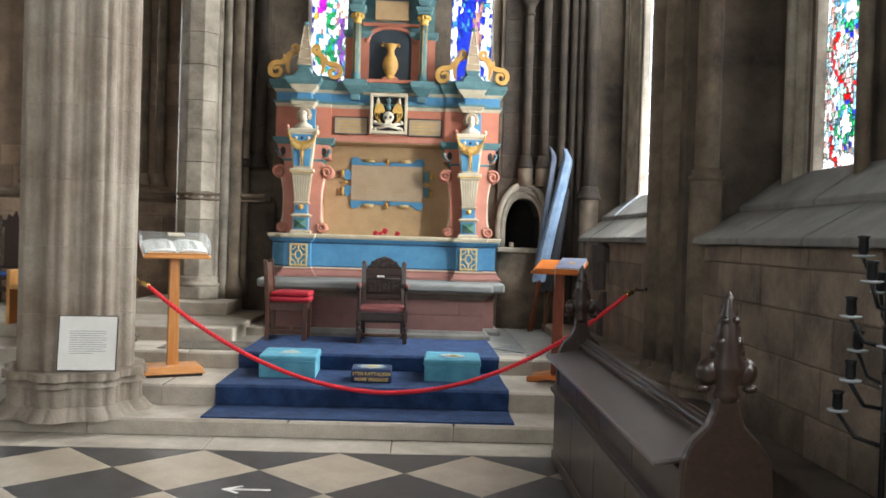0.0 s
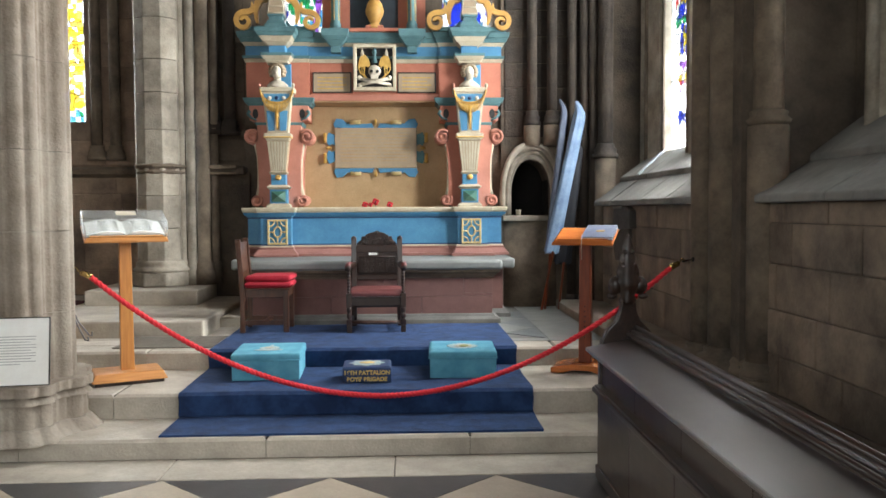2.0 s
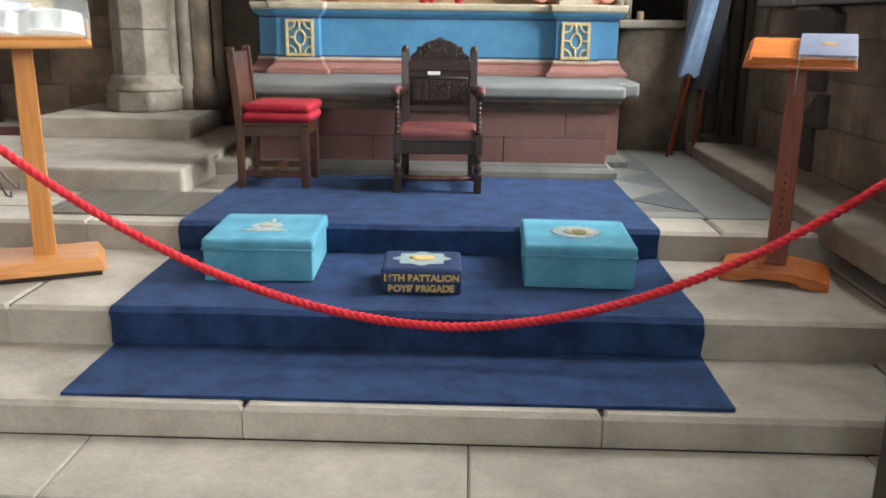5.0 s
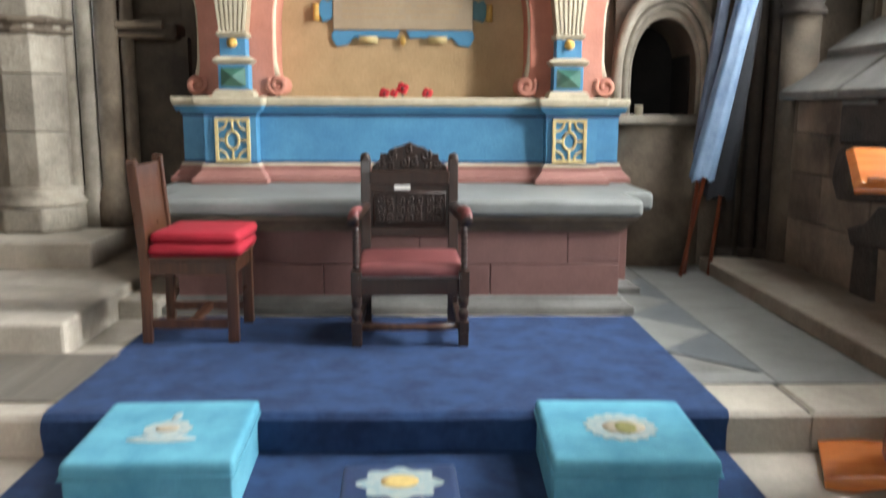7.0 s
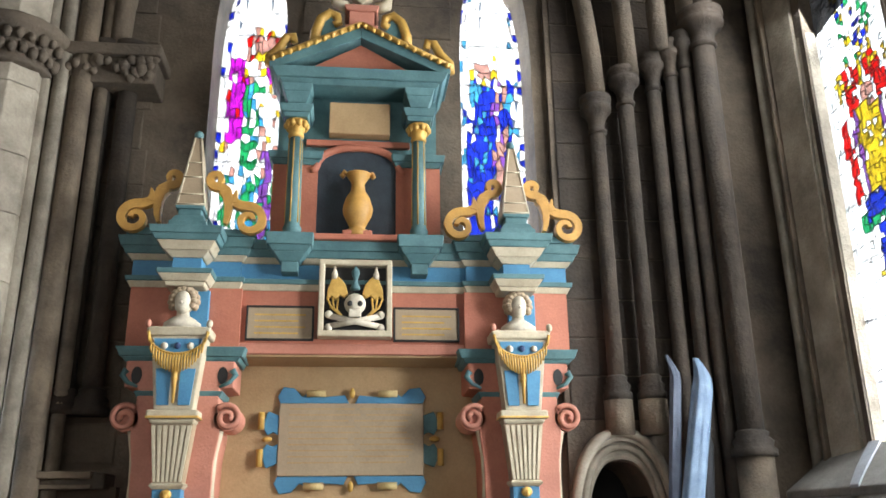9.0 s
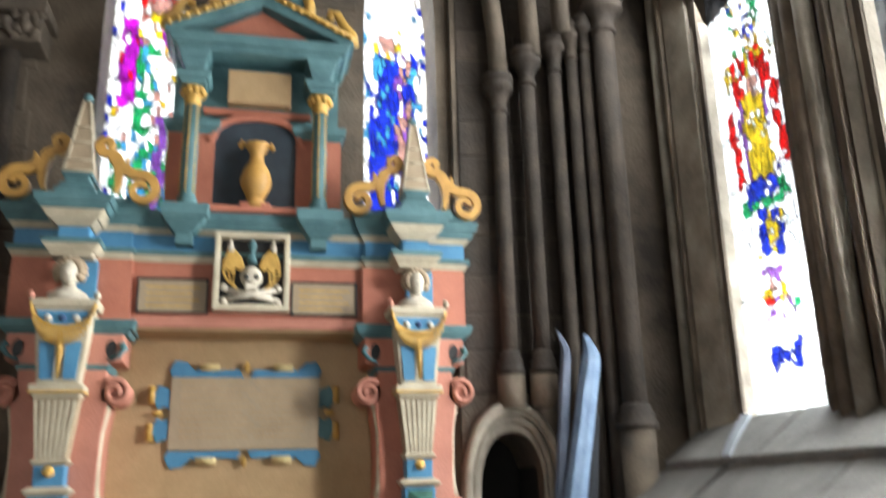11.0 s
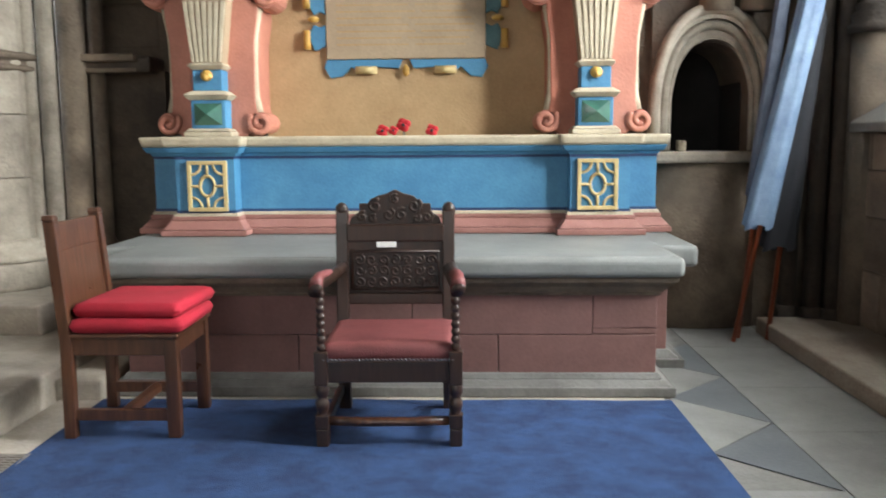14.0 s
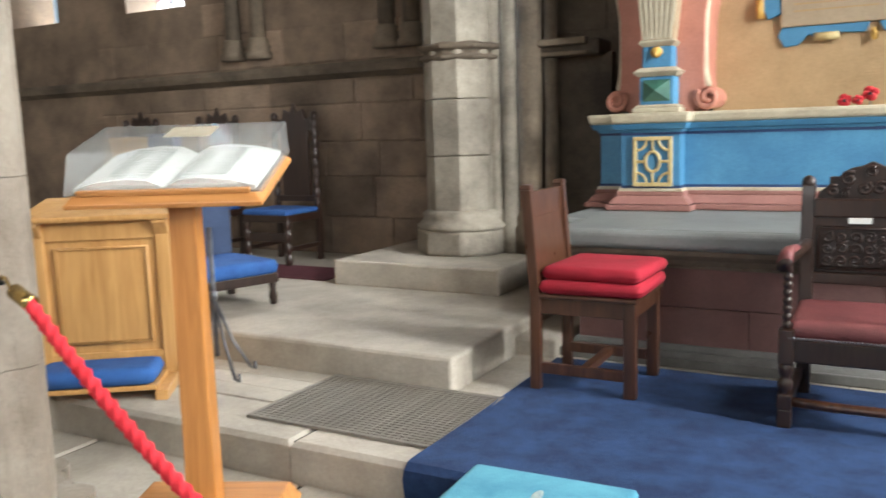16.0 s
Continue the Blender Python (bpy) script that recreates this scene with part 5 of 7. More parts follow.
# upper stage
part("attic_back", Geo().box(-0.62, 0.62, 0.34, 0.64, 3.95, 5.22), MTEAL, mon, "blue-green painted attic wall")
for s in (-1, 1):
    xc = s * 0.47
    part("attic_pier", Geo().box(min(s * 0.30, s * 0.64), max(s * 0.30, s * 0.64), 0.28, 0.5, 3.97, 4.62), MRED, mon, "terracotta attic pier")
    part("impost", moulding(Geo(), min(s * 0.30, s * 0.64), max(s * 0.30, s * 0.64), 0.27, 0.5, [(4.60, 4.64, 0.0, 0.02), (4.64, 4.70, 0.03, 0.04)]), MTEAL, mon, "", 0.006)
    part("column_pedestal", moulding(Geo(), xc - 0.09, xc + 0.09, 0.11, 0.4, [(3.70, 3.78, -0.03, -0.03), (3.78, 3.84, -0.02, 0.03), (3.84, 3.88, 0.035, 0.06), (3.88, 3.97, 0.07, 0.08)]), MTEAL, mon, "blue-green column pedestal", 0.006)
    col = part("column", Geo().lathe([(0.085, 3.97), (0.085, 4.0), (0.065, 4.02), (0.07, 4.05), (0.056, 4.08), (0.056, 4.4), (0.048, 4.78)], xc, 0.20, 18), MTEAL, mon, "round painted column with gilt stripes")
    for k in range(6):
        a = 6.28318 * k / 6 + 0.3
        part("gilt_flute", Geo().tube([(xc + 0.056 * math.cos(a), 0.20 + 0.056 * math.sin(a), 4.09), (xc + 0.049 * math.cos(a), 0.20 + 0.049 * math.sin(a), 4.77)], 0.006, 5), MGOLD, col)
    g = Geo().lathe([(0.055, 4.78), (0.062, 4.80), (0.056, 4.82), (0.08, 4.90), (0.085, 4.92)], xc, 0.20, 16)
    for k in range(10):
        a = 6.28318 * k / 10
        g.ball((xc + 0.078 * math.cos(a), 0.20 + 0.078 * math.sin(a), 4.885), 0.022, 6, 1, 1, 1.4)
    tagged(part("capital", g, MGOLD, col, "gilt leafy capital"), kind="stuff")
    part("entablature_block", moulding(Geo(), xc - 0.07, xc + 0.07, 0.13, 0.5, [(4.925, 4.96, 0.02, 0.03), (4.96, 5.02, 0.04, 0.06), (5.02, 5.05, 0.0, 0.0), (5.05, 5.14, 0.0, 0.03), (5.14, 5.20, 0.03, 0.05)]), MTEAL, mon, "blue-green entablature block", 0.006)
part("attic_niche", Geo().prism([(-0.30, 3.99), (0.31, 3.99)] + [(u, w) for u, w in arch_points(-0.30, 0.31, 4.58, 4.74)[::-1]], 0.30, 0.345, XZ), MNICHE, mon, "dark slate painted niche")
g = Geo()
g.tube([(u, 0.29, w) for u, w in [(-0.36, 4.56), (-0.33, 4.56)] + arch_points(-0.31, 0.32, 4.60, 4.76) + [(0.34, 4.56), (0.37, 4.56)]], 0.03, 8)
part("niche_arch", g, MRED, mon, "terracotta niche moulding")
part("niche_sill", Geo().box(-0.32, 0.33, 0.12, 0.36, 3.95, 3.995), MRED, mon, "", 0.01)
part("attic_band", Geo().box(-0.40, 0.41, 0.30, 0.36, 4.78, 4.83), MRED, mon, "", 0.006)
part("attic_tablet", Geo().box(-0.225, 0.25, 0.24, 0.36, 4.86, 5.13), MTAN, mon, "tan stone tablet", 0.008)
g = Geo().lathe([(0.08, 3.995), (0.08, 4.04), (0.045, 4.06), (0.06, 4.08), (0.10, 4.17), (0.105, 4.22), (0.085, 4.30), (0.05, 4.36), (0.045, 4.42), (0.085, 4.49), (0.09, 4.50), (0.06, 4.51)], 0.01, 0.20, 18, 1.08, 1.0)
g.tube([(-0.07, 0.2, 4.49), (-0.10, 0.2, 4.52), (-0.115, 0.2, 4.49), (-0.095, 0.2, 4.475)], 0.018, 6).tube([(0.09, 0.2, 4.49), (0.12, 0.2, 4.51), (0.13, 0.2, 4.485), (0.11, 0.2, 4.47)], 0.016, 6)
part("urn", g, OCHRE, mon, "ochre gilt urn in the niche")
part("urn_block", Geo().box(-0.10, 0.12, 0.13, 0.28, 3.99, 4.03), MRED, mon, "", 0.01)
part("pediment_cornice", moulding(Geo(), -0.58, 0.60, 0.10, 0.6, [(5.20, 5.24, 0.0, 0.03), (5.24, 5.31, 0.05, 0.09)]), MTEAL, mon, "blue-green pediment cornice", 0.006)
part("tympanum", Geo().prism([(-0.50, 5.31), (0.52, 5.31), (0.01, 5.60)], 0.16, 0.5, XZ), MRED, mon, "terracotta tympanum")
for s in (-1, 1):
    rk = [(0.01, 5.60), (0.01 + s * 0.64, 5.31), (0.01 + s * 0.70, 5.31), (0.01 + s * 0.70, 5.36), (0.01, 5.70)]
    part("raking_cornice", Geo().prism(rk, 0.05, 0.5, XZ), MTEAL, mon, "blue-green raking cornice", 0.006)
    g = Geo().tube([(0.01, 0.04, 5.72), (0.01 + s * 0.70, 0.04, 5.375)], 0.022, 6)
    for k in range(11):
        g.ball((0.01 + s * (0.03 + 0.064 * k), 0.025, 5.69 - 0.0318 * k), 0.024, 6, 0.8, 1, 1)
    part("gilt_egg_moulding", g, MGOLD, mon, "gilt beaded moulding")
    g = Geo().tube([(0.01 + s * u, 0.12, w) for u, w in [(0.36, 5.56), (0.36, 5.68), (0.32, 5.80), (0.25, 5.86), (0.19, 5.83), (0.18, 5.77), (0.22, 5.75)]], 0.045, 8, r1=0.03)
    part("pediment_scroll", g, MGOLD, mon, "gilt scroll on the pediment")
    g = Geo().tube([(0.01 + s * u, 0.12, w) for u, w in [(0.70, 5.36), (0.70, 5.44), (0.63, 5.52), (0.58, 5.62), (0.53, 5.63), (0.52, 5.57)]], 0.045, 8, r1=0.03)
    part("pediment_scroll", g, MGOLD, mon)
    part("scroll_backing", Geo().prism([(0.01 + s * u, w) for u, w in ((0.16, 5.64), (0.40, 5.54), (0.36, 5.72), (0.24, 5.82))], 0.12, 0.2, XZ), MTEAL, mon)
part("crest_pedestal", moulding(Geo(), -0.09, 0.11, 0.08, 0.3, [(5.68, 5.72, 0.03, 0.03), (5.72, 5.86, 0.0, 0.0), (5.86, 5.90, 0.02, 0.04)]), MPINK, mon, "", 0.006)
part("crest_shield", Geo().prism([(0.01 + u, w) for u, w in ((-0.12, 6.3), (0.12, 6.3), (0.13, 6.12), (0.08, 5.98), (0.0, 5.92), (-0.08, 5.98), (-0.13, 6.12))], 0.06, 0.14, XZ), MCREAM, mon, "carved crest shield", 0.01)
part("crest_charge", Geo().prism([(0.01 + u, w) for u, w in ((-0.08, 6.26), (0.08, 6.26), (0.085, 6.12), (0.0, 5.99), (-0.085, 6.12))], 0.045, 0.07, XZ), MRED, mon)
for s in (-1, 1):
    part("crest_mantling", Geo().tube([(0.01 + s * u, 0.12, w) for u, w in [(0.12, 5.92), (0.20, 5.95), (0.21, 6.06), (0.17, 6.15), (0.21, 6.25), (0.26, 6.32)]], 0.05, 8, r1=0.03), MCREAM, mon, "carved mantling")

# tomb chest below
tomb = thing("tomb_chest", pose(0, 0, ZP), "red-brown stone tomb chest with a thick grey slab", "tomb")
for k, (a, b, z0, z1, y0) in enumerate(((-1.33, -0.46, 0.09, 0.297, -0.96), (-0.456, 0.55, 0.09, 0.297, -0.958), (0.554, 1.34, 0.09, 0.297, -0.96), (-1.33, 0.12, 0.30, 0.56, -0.959), (0.123, 1.02, 0.30, 0.56, -0.96), (1.023, 1.34, 0.333, 0.56, -0.958), (1.023, 1.34, 0.30, 0.331, -0.955))):
    part("front_block", Geo().box(a, b, y0, -0.40, z0, z1), MMAROON, tomb, "dull red-brown stone block", 0.004)
part("rear_block", Geo().box(-1.52, 1.52, -0.42, 0.60, 0.06, 0.56), MMAROON, tomb, "", 0.006)
part("base_moulding", moulding(Geo(), -1.33, 1.34, -0.96, -0.3, [(0.0, 0.05, 0.085, 0.085), (0.05, 0.075, 0.075, 0.035), (0.075, 0.105, 0.03, 0.012)]), SILL, tomb, "grey stone base moulding", 0.006)
part("rear_base", moulding(Geo(), -1.52, 1.52, -0.42, 0.6, [(0.0, 0.05, 0.085, 0.085), (0.05, 0.09, 0.06, 0.012)]), SILL, tomb, "", 0.006)
for z0, z1, a, b in ((0.50, 0.515, 0.012, 0.018), (0.516, 0.55, 0.02, 0.05), (0.55, 0.575, 0.055, 0.075), (0.575, 0.60, 0.08, 0.085)):
    part("slab_bed_moulding", moulding(Geo(), -1.33, 1.34, -0.96, -0.3, [(z0, z1, a, b)]), STONE, tomb, "", 0.004)
part("slab_groove", Geo().box(-1.40, 1.41, -1.03, -0.60, 0.694, 0.703), SLABG, tomb, "raised border of the slab", 0.003)
part("top_slab", Geo().box(-1.44, 1.45, -1.07, -0.30, 0.60, 0.70), SLABG, tomb, "thick pale grey slab with a rounded edge", 0.032, 4)
part("rear_slab", Geo().box(-1.64, 1.65, -0.56, 0.62, 0.575, 0.697), SLABG, tomb, "", 0.032, 4)

# ---------------- carpet, seats and kneelers ----------------
def ribbon(line, thick):
    """A closed outline of a sheet of that thickness over a line of (y, z), raised on its upper side."""
    up = []
    for i, (y, z) in enumerate(line):
        a, b = line[max(0, i - 1)], line[min(len(line) - 1, i + 1)]
        d = Vector((b[0] - a[0], b[1] - a[1])).normalized()
        up.append((y - d.y * thick * 1.3, z + d.x * thick * 1.3))
    return line + up[::-1]


line = [(-4.235, Z1), (-3.95, Z1), (-3.70, Z1 + 0.002), (-3.692, Z1 + 0.03), (-3.70, Z2 - 0.045), (-3.70, Z2 - 0.012), (-3.685, Z2 + 0.002), (-3.65, Z2 + 0.003), (-3.2, Z2), (-2.70, Z2 + 0.002), (-2.692, Z2 + 0.03), (-2.70, ZP - 0.045), (-2.70, ZP - 0.012), (-2.685, ZP + 0.002), (-2.65, ZP + 0.003), (-2.2, ZP), (-1.13, ZP)]
rb = ribbon(line, 0.012)
n = len(line)
xs = [-1.39 + 2.775 * i / 24 for i in range(25)]
wob = random.Random(21)
side = [wob.uniform(-0.006, 0.006) for _ in rb]
v = [(x + (side[k] if i in (0, 24) else 0), y, z + (0.002 * math.sin(7 * x + 3 * y) if n <= k else 0)) for i, x in enumerate(xs) for k, (y, z) in enumerate(rb)]
m = len(rb)
f = [(i * m + k, i * m + (k + 1) % m, (i + 1) * m + (k + 1) % m, (i + 1) * m + k) for i in range(24) for k in range(m)]
f += [(b + k, b + k + 1, b + m - 2 - k, b + m - 1 - k) for b in (0, 24 * m) for k in range(n - 1)]
g = Geo().add(v, f)
carpet = new("stair_carpet", g.mesh("stair_carpet", CARPET))
tagged(carpet, "navy blue carpet laid over the stone steps", "carpet")


def rbox(x0, x1, y0, y1, z0, z1, r=0.03, k=3):
    """A soft box: rounded upright corners, domed edges."""
    prof = [(0.0, 0.0)]
    g = Geo()
    rows = []
    for f, z in ((0.85, z0), (0.25, z0 + r * 0.3), (0.0, z0 + r), (0.0, z1 - r), (0.25, z1 - r * 0.3), (0.9, z1 - r * 0.02), (1.6, z1)):
        ins = r * f
        ring = []
        rr = max(0.004, r * 0.9)
        for cx, cy, a0 in ((x1 - ins - rr, y1 - ins - rr, 0), (x0 + ins + rr, y1 - ins - rr, 1), (x0 + ins + rr, y0 + ins + rr, 2), (x1 - ins - rr, y0 + ins + rr, 3)):
            for i in range(k + 1):
                a = (a0 + i / k) * math.pi / 2
                ring.append((cx + rr * math.cos(a), cy + rr * math.sin(a), z))
        rows.append(ring)
    m = len(rows[0])
    v = [p for ring in rows for p in ring]
    f = [(j * m + i, j * m + (i + 1) % m, (j + 1) * m + (i + 1) % m, (j + 1) * m + i) for j in range(len(rows) - 1) for i in range(m)]
    f += [tuple(range(m - 1, -1, -1)), tuple((len(rows) - 1) * m + i for i in range(m))]
    return g.add(v, f, True)


BADGE = paint("pale_embroidery_thread", (0.52, 0.56, 0.50), (0.28, 0.42, 0.47), 30, 0.85, 0.4, fine=220)
OLIVE = paint("olive_gold_thread", (0.42, 0.38, 0.12), (0.25, 0.25, 0.1), 40, 0.8, 0.3, fine=220)


def kneeler(x, y, turn, emblem):
    ob = thing("kneeler", pose(x, y, Z2 + 0.016, 0, 0, turn), "turquoise velvet box kneeler with an embroidered badge on carpet", "kneeler", "kneelers on the step")
    part("body", Geo().box(-0.28, 0.28, -0.29, 0.29, 0.0, 0.165), KNEEL, ob, "", 0.008)
    part("cushion", rbox(-0.287, 0.287, -0.297, 0.297, 0.16, 0.225, 0.018), KNEEL, ob, "lighter padded top")
    part("piping", Geo().tube([(-0.288, -0.298, 0.17), (0.288, -0.298, 0.17), (0.288, 0.298, 0.17), (-0.288, 0.298, 0.17), (-0.288, -0.298, 0.17)], 0.005, 6), KNEEL, ob)
    if emblem == "anchor":
        pts = [((0.085 + 0.006 * math.sin(9 * a)) * math.cos(a), -0.01 + (0.085 + 0.006 * math.cos(7 * a)) * math.sin(a)) for a in [6.28318 * k / 40 for k in range(40)]]
        part("badge", Geo().prism(pts, 0.224, 0.2275, XY), BADGE, ob, "pale embroidered badge")
        part("badge_top", Geo().lathe([(0.03, 0.224), (0.028, 0.2275), (0.015, 0.228)], 0.005, 0.115, 12, 0.6, 1.6), BADGE, ob)
        part("badge_foot", Geo().lathe([(0.1, 0.224), (0.098, 0.2272), (0.05, 0.2276)], 0, -0.10, 20, 1.25, 0.3), BADGE, ob)
        part("badge_centre", Geo().lathe([(0.045, 0.226), (0.045, 0.2295), (0.03, 0.23)], 0, -0.005, 16, 1, 0.7), MCREAM, ob)
    else:
        pts = [((0.12 + 0.018 * (k % 2)) * math.cos(6.28318 * k / 32), (0.12 + 0.018 * (k % 2)) * math.sin(6.28318 * k / 32)) for k in range(32)]
        part("badge", Geo().prism(pts, 0.224, 0.228, XY), BADGE, ob, "pale round embroidered badge")
        part("badge_centre", Geo().lathe([(0.08, 0.226), (0.08, 0.2305), (0.05, 0.231)], 0.01, -0.01, 18, 1, 0.8), MCREAM, ob)
        part("badge_figure", Geo().lathe([(0.04, 0.229), (0.04, 0.233), (0.02, 0.234)], 0.015, -0.02, 12, 1, 1.4), OLIVE, ob)
    return ob


kneeler(-0.80, -2.985, 2, "anchor")
kneeler(0.868, -2.995, -2, "round")

bk = thing("presentation_cushion", pose(0.055, -3.27, Z2 + 0.016, 0, 0, 1.5), "small navy blue box cushion with gold lettering and white star", "cushion")
part("body", rbox(-0.20, 0.20, -0.17, 0.17, 0.0, 0.135, 0.018), MDEEP, bk, "navy blue fabric")
pts = [((0.135 + 0.016 * math.cos(8 * a)) * math.cos(a), 0.01 + (0.115 + 0.013 * math.cos(8 * a)) * math.sin(a)) for a in [6.28318 * k / 64 for k in range(64)]]
part("star_badge", Geo().prism(pts, 0.134, 0.137, XY), BADGE, bk, "white embroidered star")
part("star_centre", Geo().lathe([(0.055, 0.135), (0.055, 0.139), (0.03, 0.14)], 0, 0.02, 16, 1.2, 0.9), LETTER, bk)
bits("16TH BATTALION", 0.047, 0.002, LETTER, bk, pose(0, -0.173, 0.072, 90, 0, 0), "lettering", "gold letters reading 16th battalion", 0.0022)
bits("BOYS' BRIGADE", 0.047, 0.002, LETTER, bk, pose(0, -0.173, 0.018, 90, 0, 0), "lettering", "gold letters reading boys' brigade", 0.0022)


def turned_leg(x, y, z0, z1, r, beads):
    """A turned upright with square blocks left at the joints."""
    prof = []
    n = beads * 6
    for i in range(n + 1):
        t = i / n
        prof.append((r * (0.55 + 0.35 * abs(math.sin(math.pi * beads * t)) ** 0.7), z0 + (z1 - z0) * t))
    return Geo().lathe(prof, x, y, 12)


# carved armchair
ch = thing("carved_armchair", pose(0.07, -1.47, ZP + 0.015, 0, 0, 1.0), "dark carved oak armchair with rose leather seat on blue carpet", "armchair")
for s in (-1, 1):
    g = Geo().box(s * 0.275 - 0.026, s * 0.275 + 0.026, -0.295, -0.243, 0.0, 0.075)
    part("front_foot", g, OAKD, ch, "", 0.006)
    part("front_leg", turned_leg(s * 0.275, -0.269, 0.075, 0.27, 0.032, 3), OAKD, ch)
    for za, zb in ((0.075, 0.135), (0.26, 0.40)):
        part("leg_block", Geo().box(s * 0.275 - 0.028, s * 0.275 + 0.028, -0.297, -0.241, za, zb), OAKD, ch, "", 0.005)
    part("arm_post", turned_leg(s * 0.275, -0.269, 0.40, 0.655, 0.021, 8), OAKD, ch)
    part("rear_leg", Geo().prism([(0.20, 0.0), (0.25, 0.0), (0.235, 0.42), (0.275, 0.93), (0.225, 0.93), (0.185, 0.42)], s * 0.245 - 0.028, s * 0.245 + 0.028, lambda u, w, d: (d, u, w)), OAKD, ch, "", 0.006)
    part("finial", Geo().ball((s * 0.247, 0.25, 0.935), 0.036, 10, 0.85, 0.7, 1.0), OAKD, ch)
    g = Geo().tube([(s * 0.25, 0.20, 0.67), (s * 0.262, 0.05, 0.665), (s * 0.275, -0.12, 0.665), (s * 0.285, -0.27, 0.675), (s * 0.285, -0.315, 0.655)], 0.034, 10, 0.75)
    part("arm_rail", g, OAKD, ch)
    part("arm_pad", Geo().tube([(s * 0.270, -0.06, 0.686), (s * 0.276, -0.13, 0.692), (s * 0.284, -0.22, 0.696), (s * 0.285, -0.285, 0.688), (s * 0.285, -0.31, 0.672)], 0.024, 10, 0.8, r1=0.033), PINKV, ch, "padded rose leather arm")
    part("side_stretcher", Geo().box(s * 0.262 - 0.015, s * 0.262 + 0.015, -0.25, 0.22, 0.075, 0.115), OAKD, ch, "", 0.005)
    part("side_rail", Geo().box(s * 0.265 - 0.016, s * 0.265 + 0.016, -0.25, 0.22, 0.29, 0.37), OAKD, ch, "", 0.005)
part("front_stretcher", Geo().tube([(-0.25, -0.269, 0.105), (-0.1, -0.269, 0.10), (0.1, -0.269, 0.10), (0.25, -0.269, 0.105)], 0.02, 8), OAKM, ch, "worn oak front stretcher")
part("rear_stretcher", Geo().box(-0.24, 0.24, 0.205, 0.235, 0.20, 0.25), OAKD, ch, "", 0.005)
part("front_rail", Geo().box(-0.25, 0.25, -0.289, -0.255, 0.27, 0.36), OAKD, ch, "", 0.006)
part("seat", rbox(-0.272, 0.272, -0.275, 0.21, 0.35, 0.435, 0.03), PINKV, ch, "rose leather seat")
g = Geo()
for k in range(34):
    g.ball((-0.262 + 0.524 * k / 33, -0.293, 0.368), 0.006, 6)
tagged(part("nail_trim", g, STEEL, ch, "row of dull metal nails"), kind="stuff")
part("back_rail_low", Geo().box(-0.225, 0.225, 0.205, 0.24, 0.50, 0.55), OAKD, ch, "", 0.006)
pan = part("back_panel", Geo().box(-0.225, 0.225, 0.222, 0.246, 0.55, 0.80), OAKD, ch, "carved oak back panel", 0.004)
part("back_rail_top", Geo().box(-0.225, 0.225, 0.212, 0.258, 0.79, 0.87), OAKD, ch, "", 0.008)
rn = random.Random(5)
g = Geo()
for r_ in range(3):
    for c_ in range(7):
        cx, cz = -0.165 + 0.055 * c_, 0.605 + 0.05 * r_
        g.tube([(u, 0.216, w) for u, w in spiral(cx, cz, 0.026, 0.006, rn.uniform(0, 6), rn.choice((-1.2, 1.2)), 12)], 0.0065, 5)
tagged(part("scroll_carving", g, OAKD, pan, "carved leafy scrolls"), kind="stuff")
part("panel_moulding", Geo().tube([(-0.20, 0.216, 0.57), (0.20, 0.216, 0.57), (0.20, 0.216, 0.745), (-0.20, 0.216, 0.745), (-0.20, 0.216, 0.57)], 0.009, 6), OAKD, pan)
part("maker_label", Geo().box(-0.085, 0.005, 0.214, 0.222, 0.765, 0.79), PAPER, pan, "small white paper label")
crest = [(-0.215, 0.865), (0.215, 0.865), (0.205, 0.90), (0.165, 0.93), (0.165, 0.965), (0.125, 0.965), (0.085, 1.0), (0.04, 1.01), (0.0, 1.03), (-0.04, 1.01), (-0.085, 1.0), (-0.125, 0.965), (-0.165, 0.965), (-0.165, 0.93), (-0.205, 0.90)]
cr = part("crest_rail", Geo().prism(crest, 0.235, 0.262, XZ), OAKD, ch, "scrolled carved cresting", 0.006)
g = Geo()
for cx, cz, r_, t_ in ((-0.09, 0.955, 0.035, 1.3), (0.09, 0.955, 0.035, -1.3), (-0.03, 0.915, 0.03, -1.2), (0.03, 0.915, 0.03, 1.2), (-0.15, 0.905, 0.026, 1.2), (0.15, 0.905, 0.026, -1.2), (0.0, 0.985, 0.022, 1.1), (-0.10, 0.895, 0.02, 1), (0.10, 0.895, 0.02, -1)):
    g.tube([(u, 0.230, w) for u, w in spiral(cx, cz, r_, 0.006, 1.0, t_, 14)], 0.008, 5)
tagged(part("scroll_carving", g, OAKD, cr), kind="stuff")

